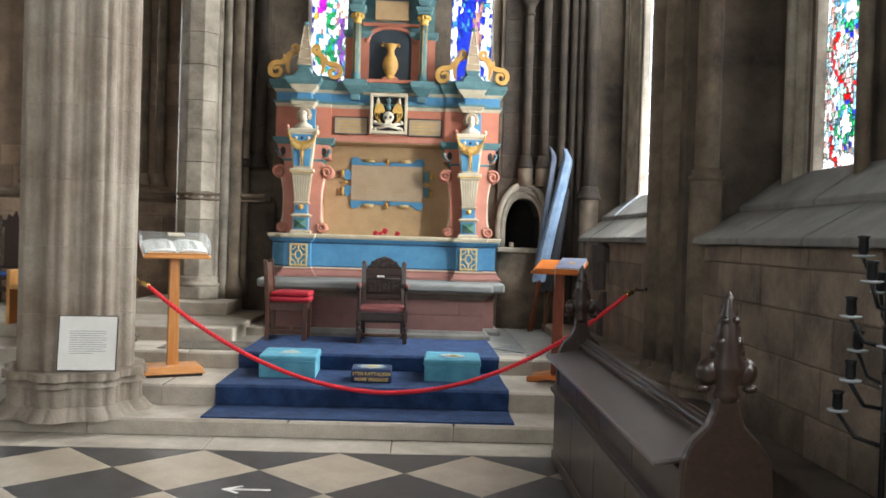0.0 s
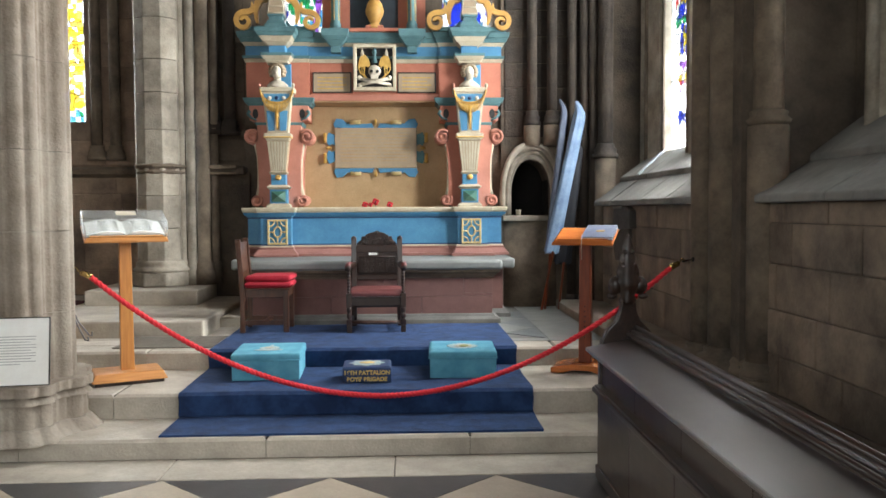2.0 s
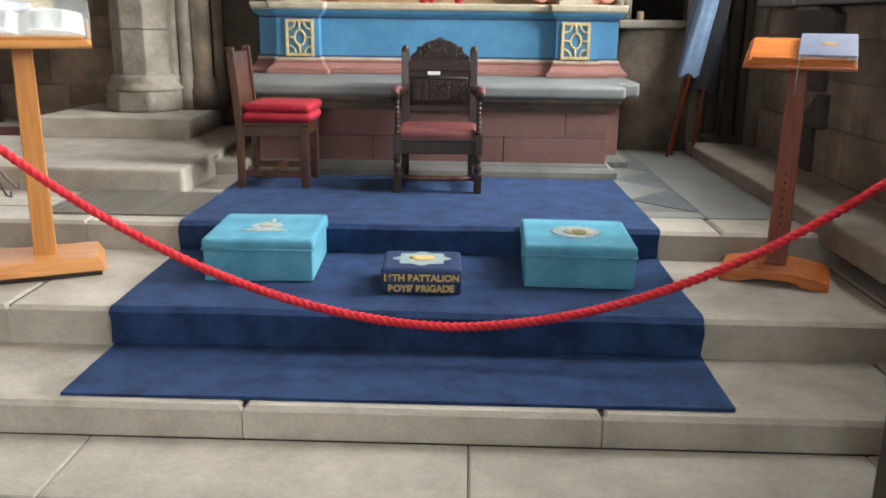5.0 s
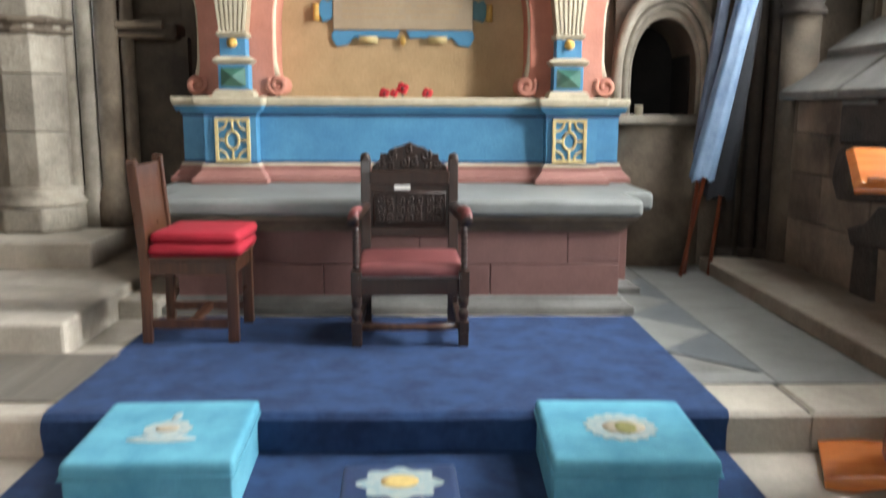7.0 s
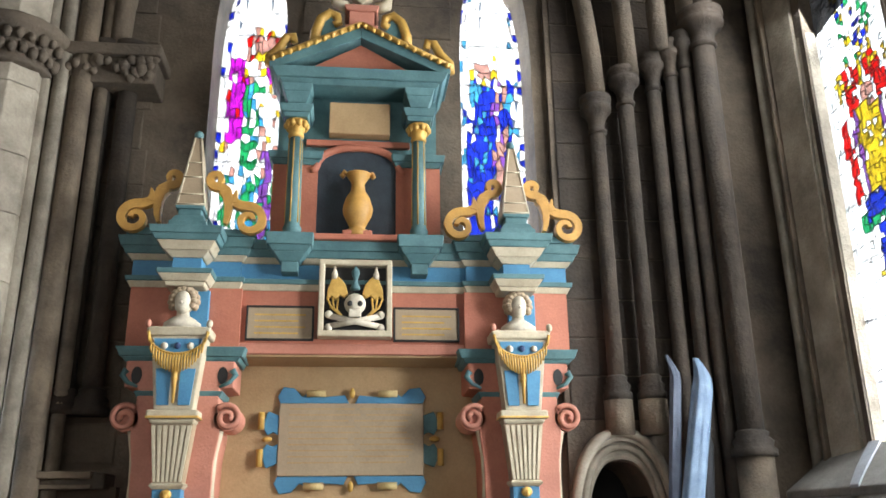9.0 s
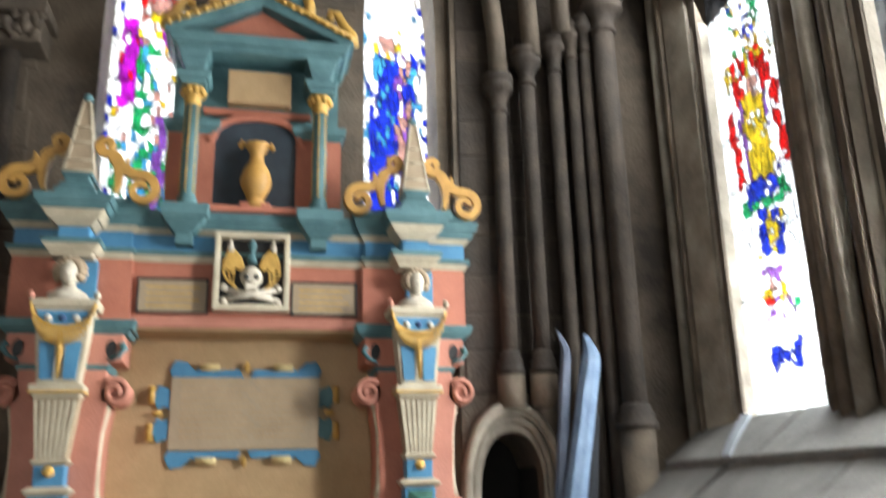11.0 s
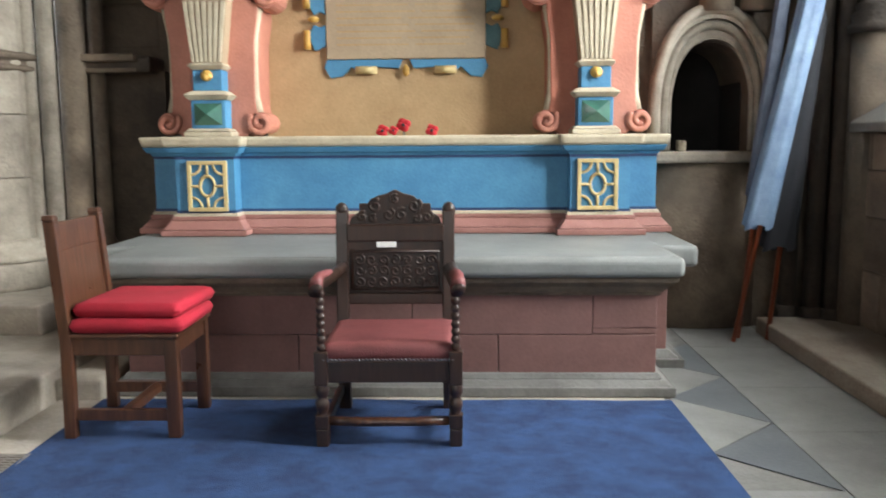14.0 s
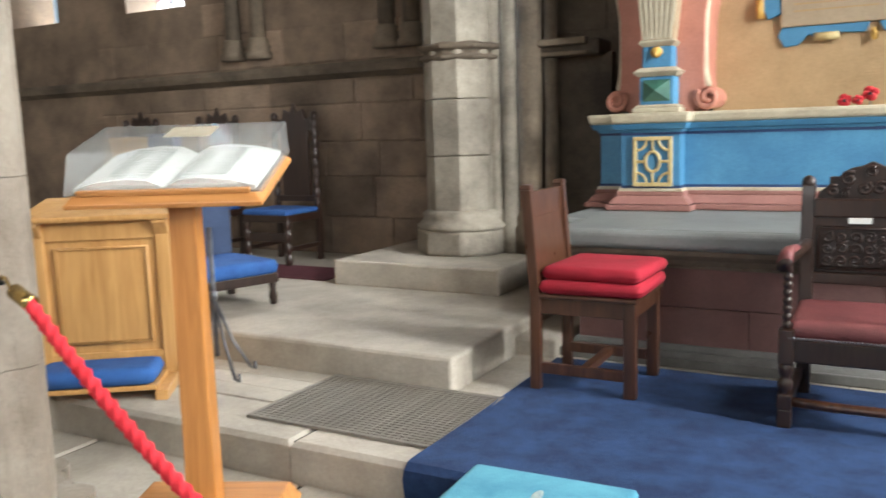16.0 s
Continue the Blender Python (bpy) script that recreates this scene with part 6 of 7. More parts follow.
# side chair with red cushions, turned to face along the altar
sc = thing("side_chair", pose(-1.07, -1.45, ZP + 0.015, 0, 0, 0.5), "brown oak side chair turned sideways with red cushions", "chair")
for s in (-1, 1):
    part("rear_leg", Geo().prism([(-0.25, 0.0), (-0.20, 0.0), (-0.195, 0.42), (-0.235, 0.93), (-0.285, 0.93), (-0.245, 0.42)], s * 0.215 - 0.021, s * 0.215 + 0.021, XZ), OAKM, sc, "", 0.005)
    part("post_cap", Geo().box(-0.29, -0.232, s * 0.215 - 0.026, s * 0.215 + 0.026, 0.93, 0.955, 0.006), OAKM, sc, "", 0.006)
    part("front_leg", Geo().box(0.19, 0.245, s * 0.20 - 0.024, s * 0.20 + 0.024, 0.0, 0.43), OAKM, sc, "", 0.005)
    part("side_stretcher", Geo().box(-0.22, 0.21, s * 0.205 - 0.014, s * 0.205 + 0.014, 0.075, 0.125), OAKM, sc, "", 0.004)
    part("side_rail", Geo().box(-0.22, 0.22, s * 0.205 - 0.016, s * 0.205 + 0.016, 0.36, 0.44), OAKM, sc, "", 0.004)
part("cross_stretcher", Geo().box(-0.02, 0.02, -0.2, 0.2, 0.08, 0.12), OAKM, sc, "", 0.004)
part("front_rail", Geo().box(0.20, 0.235, -0.19, 0.19, 0.36, 0.44), OAKM, sc, "", 0.004)
part("seat_board", Geo().box(-0.235, 0.255, -0.235, 0.235, 0.435, 0.455), OAKM, sc, "", 0.006)
part("back_panel", Geo().prism([(-0.215, 0.50), (-0.232, 0.50), (-0.262, 0.84), (-0.245, 0.84)], -0.195, 0.195, XZ), OAKM, sc, "plain reddish oak back panel")
part("top_rail", Geo().prism([(-0.24, 0.80), (-0.265, 0.80), (-0.275, 0.92), (-0.248, 0.92)], -0.2, 0.2, XZ), OAKM, sc, "", 0.005)
for k, (z, dx, dy, a) in enumerate(((ZP + 0.47, 0.03, -0.005, 1.0), (ZP + 0.533, 0.035, 0.015, -1.5))):
    cu = thing("seat_cushion", pose(-1.07 + dx, -1.45 + dy, z, 0, 0, a), "flat scarlet velvet cushion stacked on the side chair", "cushion", "red cushions")
    part("pad", rbox(-0.235 + 0.01 * k, 0.245 - 0.01 * k, -0.235, 0.235, 0.0, 0.064, 0.028), REDV, cu)
    part("piping", Geo().tube([(-0.225 + 0.01 * k, -0.228, 0.033), (0.238 - 0.01 * k, -0.228, 0.033), (0.238 - 0.01 * k, 0.228, 0.033), (-0.225 + 0.01 * k, 0.228, 0.033), (-0.225 + 0.01 * k, -0.228, 0.033)], 0.006, 6), REDV, cu)


# lecterns
def lectern(x, y, z, turn, post_mat, board_mat, label, wide, h, slope, arched):
    ob = thing("lectern", pose(x, y, z, 0, 0, turn), label, "lectern", "reading lecterns")
    if arched:
        pts = [(-0.27, 0.0), (-0.17, 0.0), (-0.08, 0.03), (0.08, 0.03), (0.17, 0.0), (0.27, 0.0), (0.275, 0.045), (0.22, 0.06), (0.10, 0.08), (-0.10, 0.08), (-0.22, 0.06), (-0.275, 0.045)]
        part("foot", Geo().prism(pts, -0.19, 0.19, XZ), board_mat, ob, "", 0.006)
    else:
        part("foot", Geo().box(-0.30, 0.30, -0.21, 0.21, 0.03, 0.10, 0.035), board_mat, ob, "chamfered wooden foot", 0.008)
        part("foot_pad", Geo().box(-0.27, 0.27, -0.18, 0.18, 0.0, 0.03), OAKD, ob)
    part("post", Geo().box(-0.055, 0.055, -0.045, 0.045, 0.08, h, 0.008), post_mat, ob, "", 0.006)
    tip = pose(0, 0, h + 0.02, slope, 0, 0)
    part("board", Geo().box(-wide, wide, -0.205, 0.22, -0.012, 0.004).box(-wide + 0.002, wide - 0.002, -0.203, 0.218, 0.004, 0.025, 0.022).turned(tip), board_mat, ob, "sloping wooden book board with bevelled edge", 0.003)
    part("book_stop", Geo().box(-wide + 0.04, wide - 0.04, -0.185, -0.168, 0.024, 0.042).turned(tip), board_mat, ob, "", 0.004)
    return ob, tip


lz, tip = lectern(-1.975, -3.12, Z2, 25, PINE, PINEX, "golden pine lectern with an open book under clear cover", 0.325, 1.225, 17, False)
bkm = pose(-1.975, -3.12, Z2, 0, 0, 25) @ tip
ob = thing("open_book", bkm @ pose(0, 0.0, 0.027), "large open book with white pages on the lectern", "book")
for s in (-1, 1):
    pts = [(0.0, 0.002), (s * 0.30, 0.002), (s * 0.30, 0.016), (s * 0.22, 0.036), (s * 0.12, 0.046), (s * 0.05, 0.040), (0.0, 0.014)]
    part("page_block", Geo().prism(pts, -0.165, 0.185, XZ), PAPER, ob, "", 0.0)
    for k in range(11):
        part("text_line", Geo().box(min(s * 0.055, s * 0.20), max(s * 0.055, s * 0.20), 0.14 - 0.026 * k, 0.1425 - 0.026 * k, 0.0405, 0.0455), INK, ob)
part("cover_board", Geo().box(-0.31, 0.31, -0.17, 0.19, -0.002, 0.003), OAKD, ob)
clear = bpy.data.materials.new("clear_acrylic")
clear.use_nodes = True
nt = clear.node_tree
nt.nodes.remove(nt.nodes["Principled BSDF"])
see, shine, haze = (nt.nodes.new(k) for k in ("ShaderNodeBsdfTransparent", "ShaderNodeBsdfGlossy", "ShaderNodeBsdfTranslucent"))
see.inputs["Color"].default_value, shine.inputs["Roughness"].default_value = (0.93, 0.95, 0.95, 1), 0.08
m1, m2 = nt.nodes.new("ShaderNodeMixShader"), nt.nodes.new("ShaderNodeMixShader")
m1.inputs["Fac"].default_value, m2.inputs["Fac"].default_value = 0.16, 0.18
for a, b in ((see.outputs[0], m1.inputs[1]), (shine.outputs[0], m1.inputs[2]), (m1.outputs[0], m2.inputs[1]), (haze.outputs[0], m2.inputs[2]), (m2.outputs[0], nt.nodes["Material Output"].inputs["Surface"])):
    nt.links.new(a, b)
cov = thing("book_cover_case", bkm @ pose(0, 0, 0.026), "clear acrylic cover over the open book", "cover")
for nm, g in (("top_sheet", Geo().box(-0.325, 0.325, -0.10, 0.20, 0.115, 0.118)), ("front_sheet", Geo().add([(-0.325, -0.185, 0.002), (0.325, -0.185, 0.002), (0.325, -0.10, 0.115), (-0.325, -0.10, 0.115), (-0.325, -0.182, 0.002), (0.325, -0.182, 0.002), (0.325, -0.097, 0.115), (-0.325, -0.097, 0.115)], [(0, 1, 2, 3), (7, 6, 5, 4), (0, 4, 5, 1), (3, 2, 6, 7), (0, 3, 7, 4), (1, 5, 6, 2)])),
              ("side_sheet", Geo().prism([(-0.18, 0.002), (0.20, 0.002), (0.20, 0.115), (-0.10, 0.115)], -0.328, -0.325, lambda u, w, d: (d, u, w))), ("side_sheet", Geo().prism([(-0.18, 0.002), (0.20, 0.002), (0.20, 0.115), (-0.10, 0.115)], 0.325, 0.328, lambda u, w, d: (d, u, w)))):
    o = part(nm, g, clear, cov)
    o.visible_shadow = False
part("notice_slip", Geo().box(-0.06, 0.10, 0.05, 0.16, 0.1185, 0.121), MCREAM, cov, "small yellowed paper slip")

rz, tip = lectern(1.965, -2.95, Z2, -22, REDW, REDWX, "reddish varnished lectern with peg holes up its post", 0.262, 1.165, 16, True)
# small black squares paint the shade inside the peg holes
for k in range(7):
    part("peg_hole", Geo().box(-0.006, 0.006, -0.0475, -0.043, 0.30 + 0.045 * k, 0.312 + 0.045 * k), MBLACK, rz)
bkm = pose(1.965, -2.95, Z2, 0, 0, -22) @ tip
ob = thing("visitor_book", bkm @ pose(0.12, 0.01, 0.027, 0, 0, 0), "blue-grey bound book lying on the lectern", "book")
part("page_block", Geo().box(-0.125, 0.13, -0.17, 0.175, 0.003, 0.022), PAPER, ob)
part("cover", Geo().box(-0.13, 0.137, -0.178, 0.182, 0.021, 0.026), paint("slate_blue_cloth", (0.22, 0.25, 0.34), (0.15, 0.175, 0.26), 8, 0.35, 0.05), ob, "slate blue cloth cover", 0.002)
part("under_cover", Geo().box(-0.13, 0.137, -0.178, 0.182, 0.0, 0.003), paint("slate_blue_cloth", (0, 0, 0)), ob)
part("gilt_badge", Geo().lathe([(0.035, 0.026), (0.035, 0.0275), (0.02, 0.028)], 0.01, 0.0, 14, 1.2, 0.8), MGOLD, ob)
part("ribbon_marker", Geo().tube([(-0.12, -0.16, 0.02), (-0.122, -0.20, 0.015), (-0.123, -0.225, -0.03), (-0.125, -0.24, -0.16)], 0.004, 5), MCREAM, ob, "hanging cream ribbon marker")

# rope barrier
L, R = Vector((-2.17, -3.67, 1.31)), Vector((2.66, -3.60, 1.36))
def rope_at(t):
    x = -2.06 + (2.50 + 2.06) * t
    return Vector((x, -3.83 + 0.16 * abs(2 * t - 1), 0.328 + 0.181 * (x - 0.21) ** 2 * (1.0 if x < 0.2 else 1.02)))
rp = thing("rope_barrier", pose(0, 0, 0), "red twisted rope slung between pier and wall shaft", "rope barrier")
N = 1400
v, f = [], []
K = 12
for i in range(N + 1):
    p = rope_at(i / N)
    t = (rope_at(min(1, i / N + 0.002)) - rope_at(max(0, i / N - 0.002))).normalized()
    a = t.cross(Vector((0, 0, 1))).normalized()
    b = a.cross(t)
    for k in range(K):
        ang = 6.28318 * k / K
        r = 0.0190 + 0.0042 * math.cos(3 * ang + i * 0.58)
        v.append(p + r * (math.cos(ang) * a + math.sin(ang) * b))
f = [(i * K + k, i * K + (k + 1) % K, (i + 1) * K + (k + 1) % K, (i + 1) * K + k) for i in range(N) for k in range(K)]
part("rope", Geo().add(v, f, True), ROPE, rp, "red twisted rope")
for end, hook, a in ((rope_at(0), L, 0.0), (rope_at(1), R, 1.0)):
    d = (hook - end).normalized()
    fit_end = end + d * 0.07
    part("end_cap", Geo().tube([end - d * 0.015, end + d * 0.01, fit_end], 0.024, 12), BRASS, rp, "brass end cap")
    part("hook", Geo().tube([fit_end, fit_end + d * 0.02, fit_end + d * 0.035 + Vector((0, 0, 0.02)), fit_end + d * 0.06 + Vector((0, 0, 0.015)), fit_end + d * 0.065], 0.006, 6), BRASS, rp, "brass hook")
    plate = Vector((-2.215, -3.68, 1.31)) if a == 0 else Vector((2.725, -3.53, 1.345))
    part("wall_eye", Geo().tube([fit_end + d * 0.05, plate], 0.008, 6).ball(plate, 0.02, 8), IRON, rp, "dark iron wall eye")

# choir pew with poppyheads
pw = thing("choir_pew", pose(1.80, -6.53, 0, 0, 0, -0.6), "dark polished oak pew front with carved poppyhead ends", "pew")
def pew_end(y, tilt):
    prof = [(-0.185, 0.0), (0.20, 0.0), (0.20, 0.80), (0.19, 0.90), (0.14, 0.98), (0.08, 1.04), (0.055, 1.10), (0.05, 1.16), (-0.05, 1.16), (-0.055, 1.10), (-0.08, 1.04), (-0.14, 0.98), (-0.175, 0.90), (-0.185, 0.80)]
    e = part("bench_end", Geo().prism(prof, y - 0.032, y + 0.032, XZ), OAKY, pw, "shaped oak bench end", 0.012, 3)
    g = Geo().lathe([(0.05, 1.14), (0.06, 1.17), (0.045, 1.20), (0.075, 1.25), (0.085, 1.29), (0.06, 1.34), (0.072, 1.37), (0.05, 1.42), (0.056, 1.445), (0.036, 1.49), (0.04, 1.51), (0.024, 1.545), (0.026, 1.56), (0.006, 1.60)], 0, y, 12, 1.0, 0.8)
    part("poppyhead", g, OAKY, e, "carved leaf finial")
    g = Geo()
    for s in (-1, 1):
        g.ball((s * 0.078, y, 1.265), 0.052, 10, 1.0, 0.85, 1.15).ball((s * 0.10, y, 1.195), 0.03, 8, 1.2, 0.8, 0.7).ball((s * 0.04, y, 1.345), 0.036, 8, 1, 0.9, 1.3)
        for k in range(4):
            g.ball((s * (0.034 - 0.006 * k), y - 0.02 + 0.04 * (k % 2), 1.39 + 0.045 * k), 0.026 - 0.003 * k, 8)
    part("carved_leaf", g, OAKY, e)
pew_end(1.63, 0)
pew_end(-1.64, 0)
part("book_board", Geo().add([(-0.28, -1.6, 0.847), (0.02, -1.6, 0.900), (0.02, 1.6, 0.900), (-0.28, 1.6, 0.847), (-0.28, -1.6, 0.872), (0.02, -1.6, 0.925), (0.02, 1.6, 0.925), (-0.28, 1.6, 0.872)], [(3, 2, 1, 0), (4, 5, 6, 7), (0, 1, 5, 4), (1, 2, 6, 5), (2, 3, 7, 6), (3, 0, 4, 7)]), SATIN, pw, "glossy sloping book board", 0.008)
part("top_rail", Geo().box(0.01, 0.09, -1.6, 1.6, 0.90, 0.985), OAKY, pw, "moulded top rail", 0.012)
part("rail_bead", Geo().tube([(0.0, -1.6, 0.955), (0.0, 1.6, 0.955)], 0.014, 8), OAKY, pw)
part("rail_bead", Geo().tube([(0.05, -1.6, 0.99), (0.05, 1.6, 0.99)], 0.02, 8), OAKY, pw)
part("back_panel", Geo().box(0.0, 0.05, -1.6, 1.6, 0.05, 0.90), OAKY, pw)
part("shelf", Geo().box(-0.22, 0.02, -1.6, 1.6, 0.60, 0.63), OAKY, pw, "", 0.006)
for k in range(4):
    y0 = -1.6 + 0.8 * k
    part("front_panel", Geo().box(-0.20, -0.175, y0 + 0.003, y0 + 0.797, 0.10, 0.60), OAKY, pw, "", 0.004)
    part("upper_panel", Geo().box(-0.17, -0.14, y0 + 0.002, y0 + 0.798, 0.61, 0.84), OAKY, pw, "", 0.003)
part("front_rail", Geo().box(-0.212, -0.168, -1.6, 1.6, 0.03, 0.11), OAKY, pw, "", 0.004)
part("lower_moulding", Geo().box(-0.235, -0.17, -1.6, 1.6, 0.585, 0.62), OAKY, pw, "", 0.008)

# votive candle stand
vs = thing("votive_stand", pose(2.58, -7.95, 0), "black wrought iron votive stand with pale candle cups", "candle stand")
part("pole", Geo().tube([(0, 0, 0.03), (0, 0, 1.72)], 0.014, 8), IRON, vs)
for k in range(3):
    a = 6.28318 * k / 3 + 0.5
    part("foot", Geo().tube([(0, 0, 0.25), (0.12 * math.cos(a), 0.12 * math.sin(a), 0.2), (0.24 * math.cos(a), 0.24 * math.sin(a), 0.012)], 0.012, 6), IRON, vs)
rn = random.Random(11)
for k in range(16):
    a, z = 2.4 * k, 0.98 + 0.055 * k
    r = 0.20 - 0.006 * k
    x, y = r * math.cos(a), r * math.sin(a)
    br = part("branch", Geo().tube([(0, 0, z - 0.12), (x * 0.6, y * 0.6, z - 0.10), (x, y, z)], 0.010, 6), IRON, vs)
    part("drip_pan", Geo().lathe([(0.01, z), (0.045, z + 0.008), (0.048, z + 0.016), (0.012, z + 0.016)], x, y, 12), CANDLE, br, "pale drip pan")
    part("candle_holder", Geo().lathe([(0.018, z + 0.016), (0.024, z + 0.03), (0.022, z + 0.085), (0.03, z + 0.10), (0.015, z + 0.105)], x, y, 10), IRON, br)

# furled banners in the corner
def banner(x0, y0, x1, y1, z1, zb, mt, dark, label, w):
    ob = thing("furled_banner", pose(x0, y0, ZP), label, "flag", "furled banners")
    w *= 0.78
    dx, dy = x1 - x0, y1 - y0
    H = z1 - ZP
    part("pole", Geo().tube([(0, 0, 0.0), (dx * 0.9, dy * 0.9, H * 0.9)], 0.016, 8), REDW, ob, "reddish wooden pole")
    v, f = [], []
    rows, cols = 26, 18
    for j in range(rows + 1):
        t = j / rows
        z = H - 0.06 + (zb - ZP - H + 0.06) * t
        s = z / H
        ww = w * (0.82 + 0.18 * t ** 0.8) * min(1.0, 0.3 + 7 * t)
        hook = 0.075 * max(0.0, 1 - t / 0.09) ** 1.3
        for i in range(cols):
            a = 6.28318 * i / cols
            fold = 1 + 0.28 * math.sin(5 * a + 1.5 * t) + 0.12 * math.sin(9 * a - 3 * t)
            v.append((dx * s + ww * fold * math.cos(a) - 0.03 * t - hook, dy * s - 0.02 + 0.5 * ww * fold * math.sin(a), z + 0.02 * math.sin(3 * a)))
    f = [(j * cols + i, j * cols + (i + 1) % cols, (j + 1) * cols + (i + 1) % cols, (j + 1) * cols + i) for j in range(rows) for i in range(cols)]
    part("cloth", Geo().add(v, f, True).add(v[:cols], [tuple(range(cols))]), mt, ob, dark)


banner(2.07, 0.12, 2.62, 0.25, 3.16, 1.22, FLAG, "pale blue furled silk", "pale blue furled banner leaning in the corner", 0.105)
banner(2.13, 0.22, 2.41, 0.30, 3.19, 1.40, FLAGD, "grey-blue furled silk", "darker furled banner leaning beside the pale one", 0.058)
banner(2.30, 0.17, 2.56, 0.32, 2.72, 1.08, FLAGN, "near-black furled cloth", "near-black furled banner behind the pale one", 0.125)

# notice leaning on the pier
ob = thing("notice_board", pose(-2.33, -4.40, 0.565, -8, 0, 8), "white printed notice in a thin black frame on the pier base", "notice")
part("panel", Geo().box(-0.235, 0.235, 0.0, 0.012, 0.0, 0.46), PAPER, ob, "white printed sheet")
for a in ((-0.24, 0.24, -0.006, 0.0), (-0.24, 0.24, 0.46, 0.466)):
    part("edge", Geo().box(a[0], a[1], -0.004, 0.016, a[2], a[3]), MBLACK, ob)
for a in (-0.242, 0.236):
    part("edge", Geo().box(a, a + 0.006, -0.0045, 0.0155, 0.0, 0.46), MBLACK, ob)
for k in range(11):
    part("text_line", Geo().box(-0.15, 0.15 - 0.03 * (k % 3 == 2) - 0.1 * (k == 10), -0.0015, 0.001, 0.33 - 0.019 * k, 0.336 - 0.019 * k), INK, ob)

# metal grating in the floor
gm = thing("floor_grating", pose(-1.84, -2.19, ZP + 0.004), "worn metal heating grate set in the stone floor", "floor grate")
part("rim", Geo().box(-0.47, 0.47, -0.335, -0.315, 0, 0.012).box(-0.47, 0.47, 0.315, 0.335, 0, 0.012).box(-0.47, -0.45, -0.315, 0.315, 0, 0.0121).box(0.45, 0.47, -0.315, 0.315, 0, 0.0121), MAT_G, gm)
part("bed", Geo().box(-0.45, 0.45, -0.315, 0.315, 0, 0.003), MBLACK, gm)
bar = Geo().box(-0.45, 0.45, -0.007, 0.007, 0.003, 0.013).mesh("bar", MAT_G)
rib = Geo().box(-0.006, 0.006, -0.315, 0.315, 0.003, 0.011).mesh("rib", MAT_G)
for k in range(24):
    o = new("bar", bar)
    o.parent, o.location = gm, (0, -0.302 + 0.0263 * k, 0)
for k in range(24):
    o = new("rib", rib)
    o.parent, o.location = gm, (-0.43 + 0.0374 * k, 0, 0)

# folded wire stand
ws = thing("wire_stand", pose(-2.86, -2.12, ZP), "folded grey wire music stand on the stone floor", "stand")
part("pole", Geo().tube([(0, 0, 0.12), (0.0, 0, 0.78)], 0.013, 8), STEEL, ws)
part("collar", Geo().lathe([(0.012, 0.40), (0.02, 0.41), (0.02, 0.45), (0.012, 0.46)], 0, 0, 10), STEEL, ws)
for k, (a, r, z) in enumerate(((-1.9, 0.17, 0.0), (-1.1, 0.19, 0.0), (-0.4, 0.2, 0.02), (-2.7, 0.17, 0.03), (0.3, 0.18, 0.05), (-1.5, 0.1, 0.0), (2.8, 0.16, 0.02))):
    part("wire", Geo().tube([(0, 0, 0.42), (r * 0.5 * math.cos(a), r * 0.5 * math.sin(a), 0.2), (r * math.cos(a), r * math.sin(a), 0.02 + z), (r * math.cos(a) + 0.03, r * math.sin(a), 0.012 + z), (r * math.cos(a) + 0.03, r * math.sin(a), 0.05 + z)], 0.0085, 6), STEEL, ws)

# prayer desk with kneeling cushion, and a panelled stall back behind it
pd = thing("prayer_desk", pose(-3.40, -2.28, ZP, 0, 0, 36), "pale golden oak prayer desk with a sloping top", "desk")
part("front_panel", Geo().box(-0.27, 0.27, -0.17, -0.155, 0.12, 0.80), OAKP, pd, "", 0.003)
for s in (-1, 1):
    part("post", Geo().box(s * 0.30 - 0.035, s * 0.30 + 0.035, -0.19, -0.13, 0.04, 0.84), OAKP, pd, "", 0.006)
    part("side_panel", Geo().box(s * 0.31 - 0.012, s * 0.31 + 0.012, -0.14, 0.20, 0.04, 0.84), OAKP, pd, "", 0.004)
    part("runner", Geo().box(s * 0.31 - 0.03, s * 0.31 + 0.03, -0.50, 0.24, 0.0, 0.05), OAKP, pd, "", 0.006)
    part("bracket", Geo().prism([(-0.19, 0.76), (-0.235, 0.82), (-0.235, 0.84), (-0.19, 0.84)], s * 0.30 - 0.03, s * 0.30 + 0.03, lambda u, w, d: (d, u, w)), OAKP, pd)
part("rail_top", Geo().box(-0.27, 0.27, -0.185, -0.14, 0.74, 0.84), OAKP, pd, "", 0.005)
part("rail_bottom", Geo().box(-0.27, 0.27, -0.185, -0.14, 0.06, 0.17), OAKP, pd, "", 0.005)
part("inner_moulding", Geo().tube([(-0.22, -0.175, 0.22), (0.22, -0.175, 0.22), (0.22, -0.175, 0.70), (-0.22, -0.175, 0.70), (-0.22, -0.175, 0.22)], 0.010, 6), OAKP, pd)
part("desk_top", Geo().box(-0.37, 0.37, -0.25, 0.24, -0.014, 0.014).turned(pose(0, 0, 0.885, 8, 0, 0)), OAKP, pd, "sloping oak top", 0.008)
part("kneeling_board", Geo().box(-0.29, 0.29, -0.49, -0.22, 0.05, 0.075), OAKP, pd, "", 0.005)
kc = thing("kneeling_cushion", pose(-3.185, -2.575, ZP + 0.075, 0, 0, 36), "royal blue velvet cushion on the prayer desk", "cushion")
part("pad", rbox(-0.28, 0.28, -0.14, 0.13, 0.0, 0.085, 0.035), BLUEV, kc)
sb = thing("stall_seat", pose(-3.86, -1.75, 0.665), "pale oak stall with a blue cloth over its back", "stall")
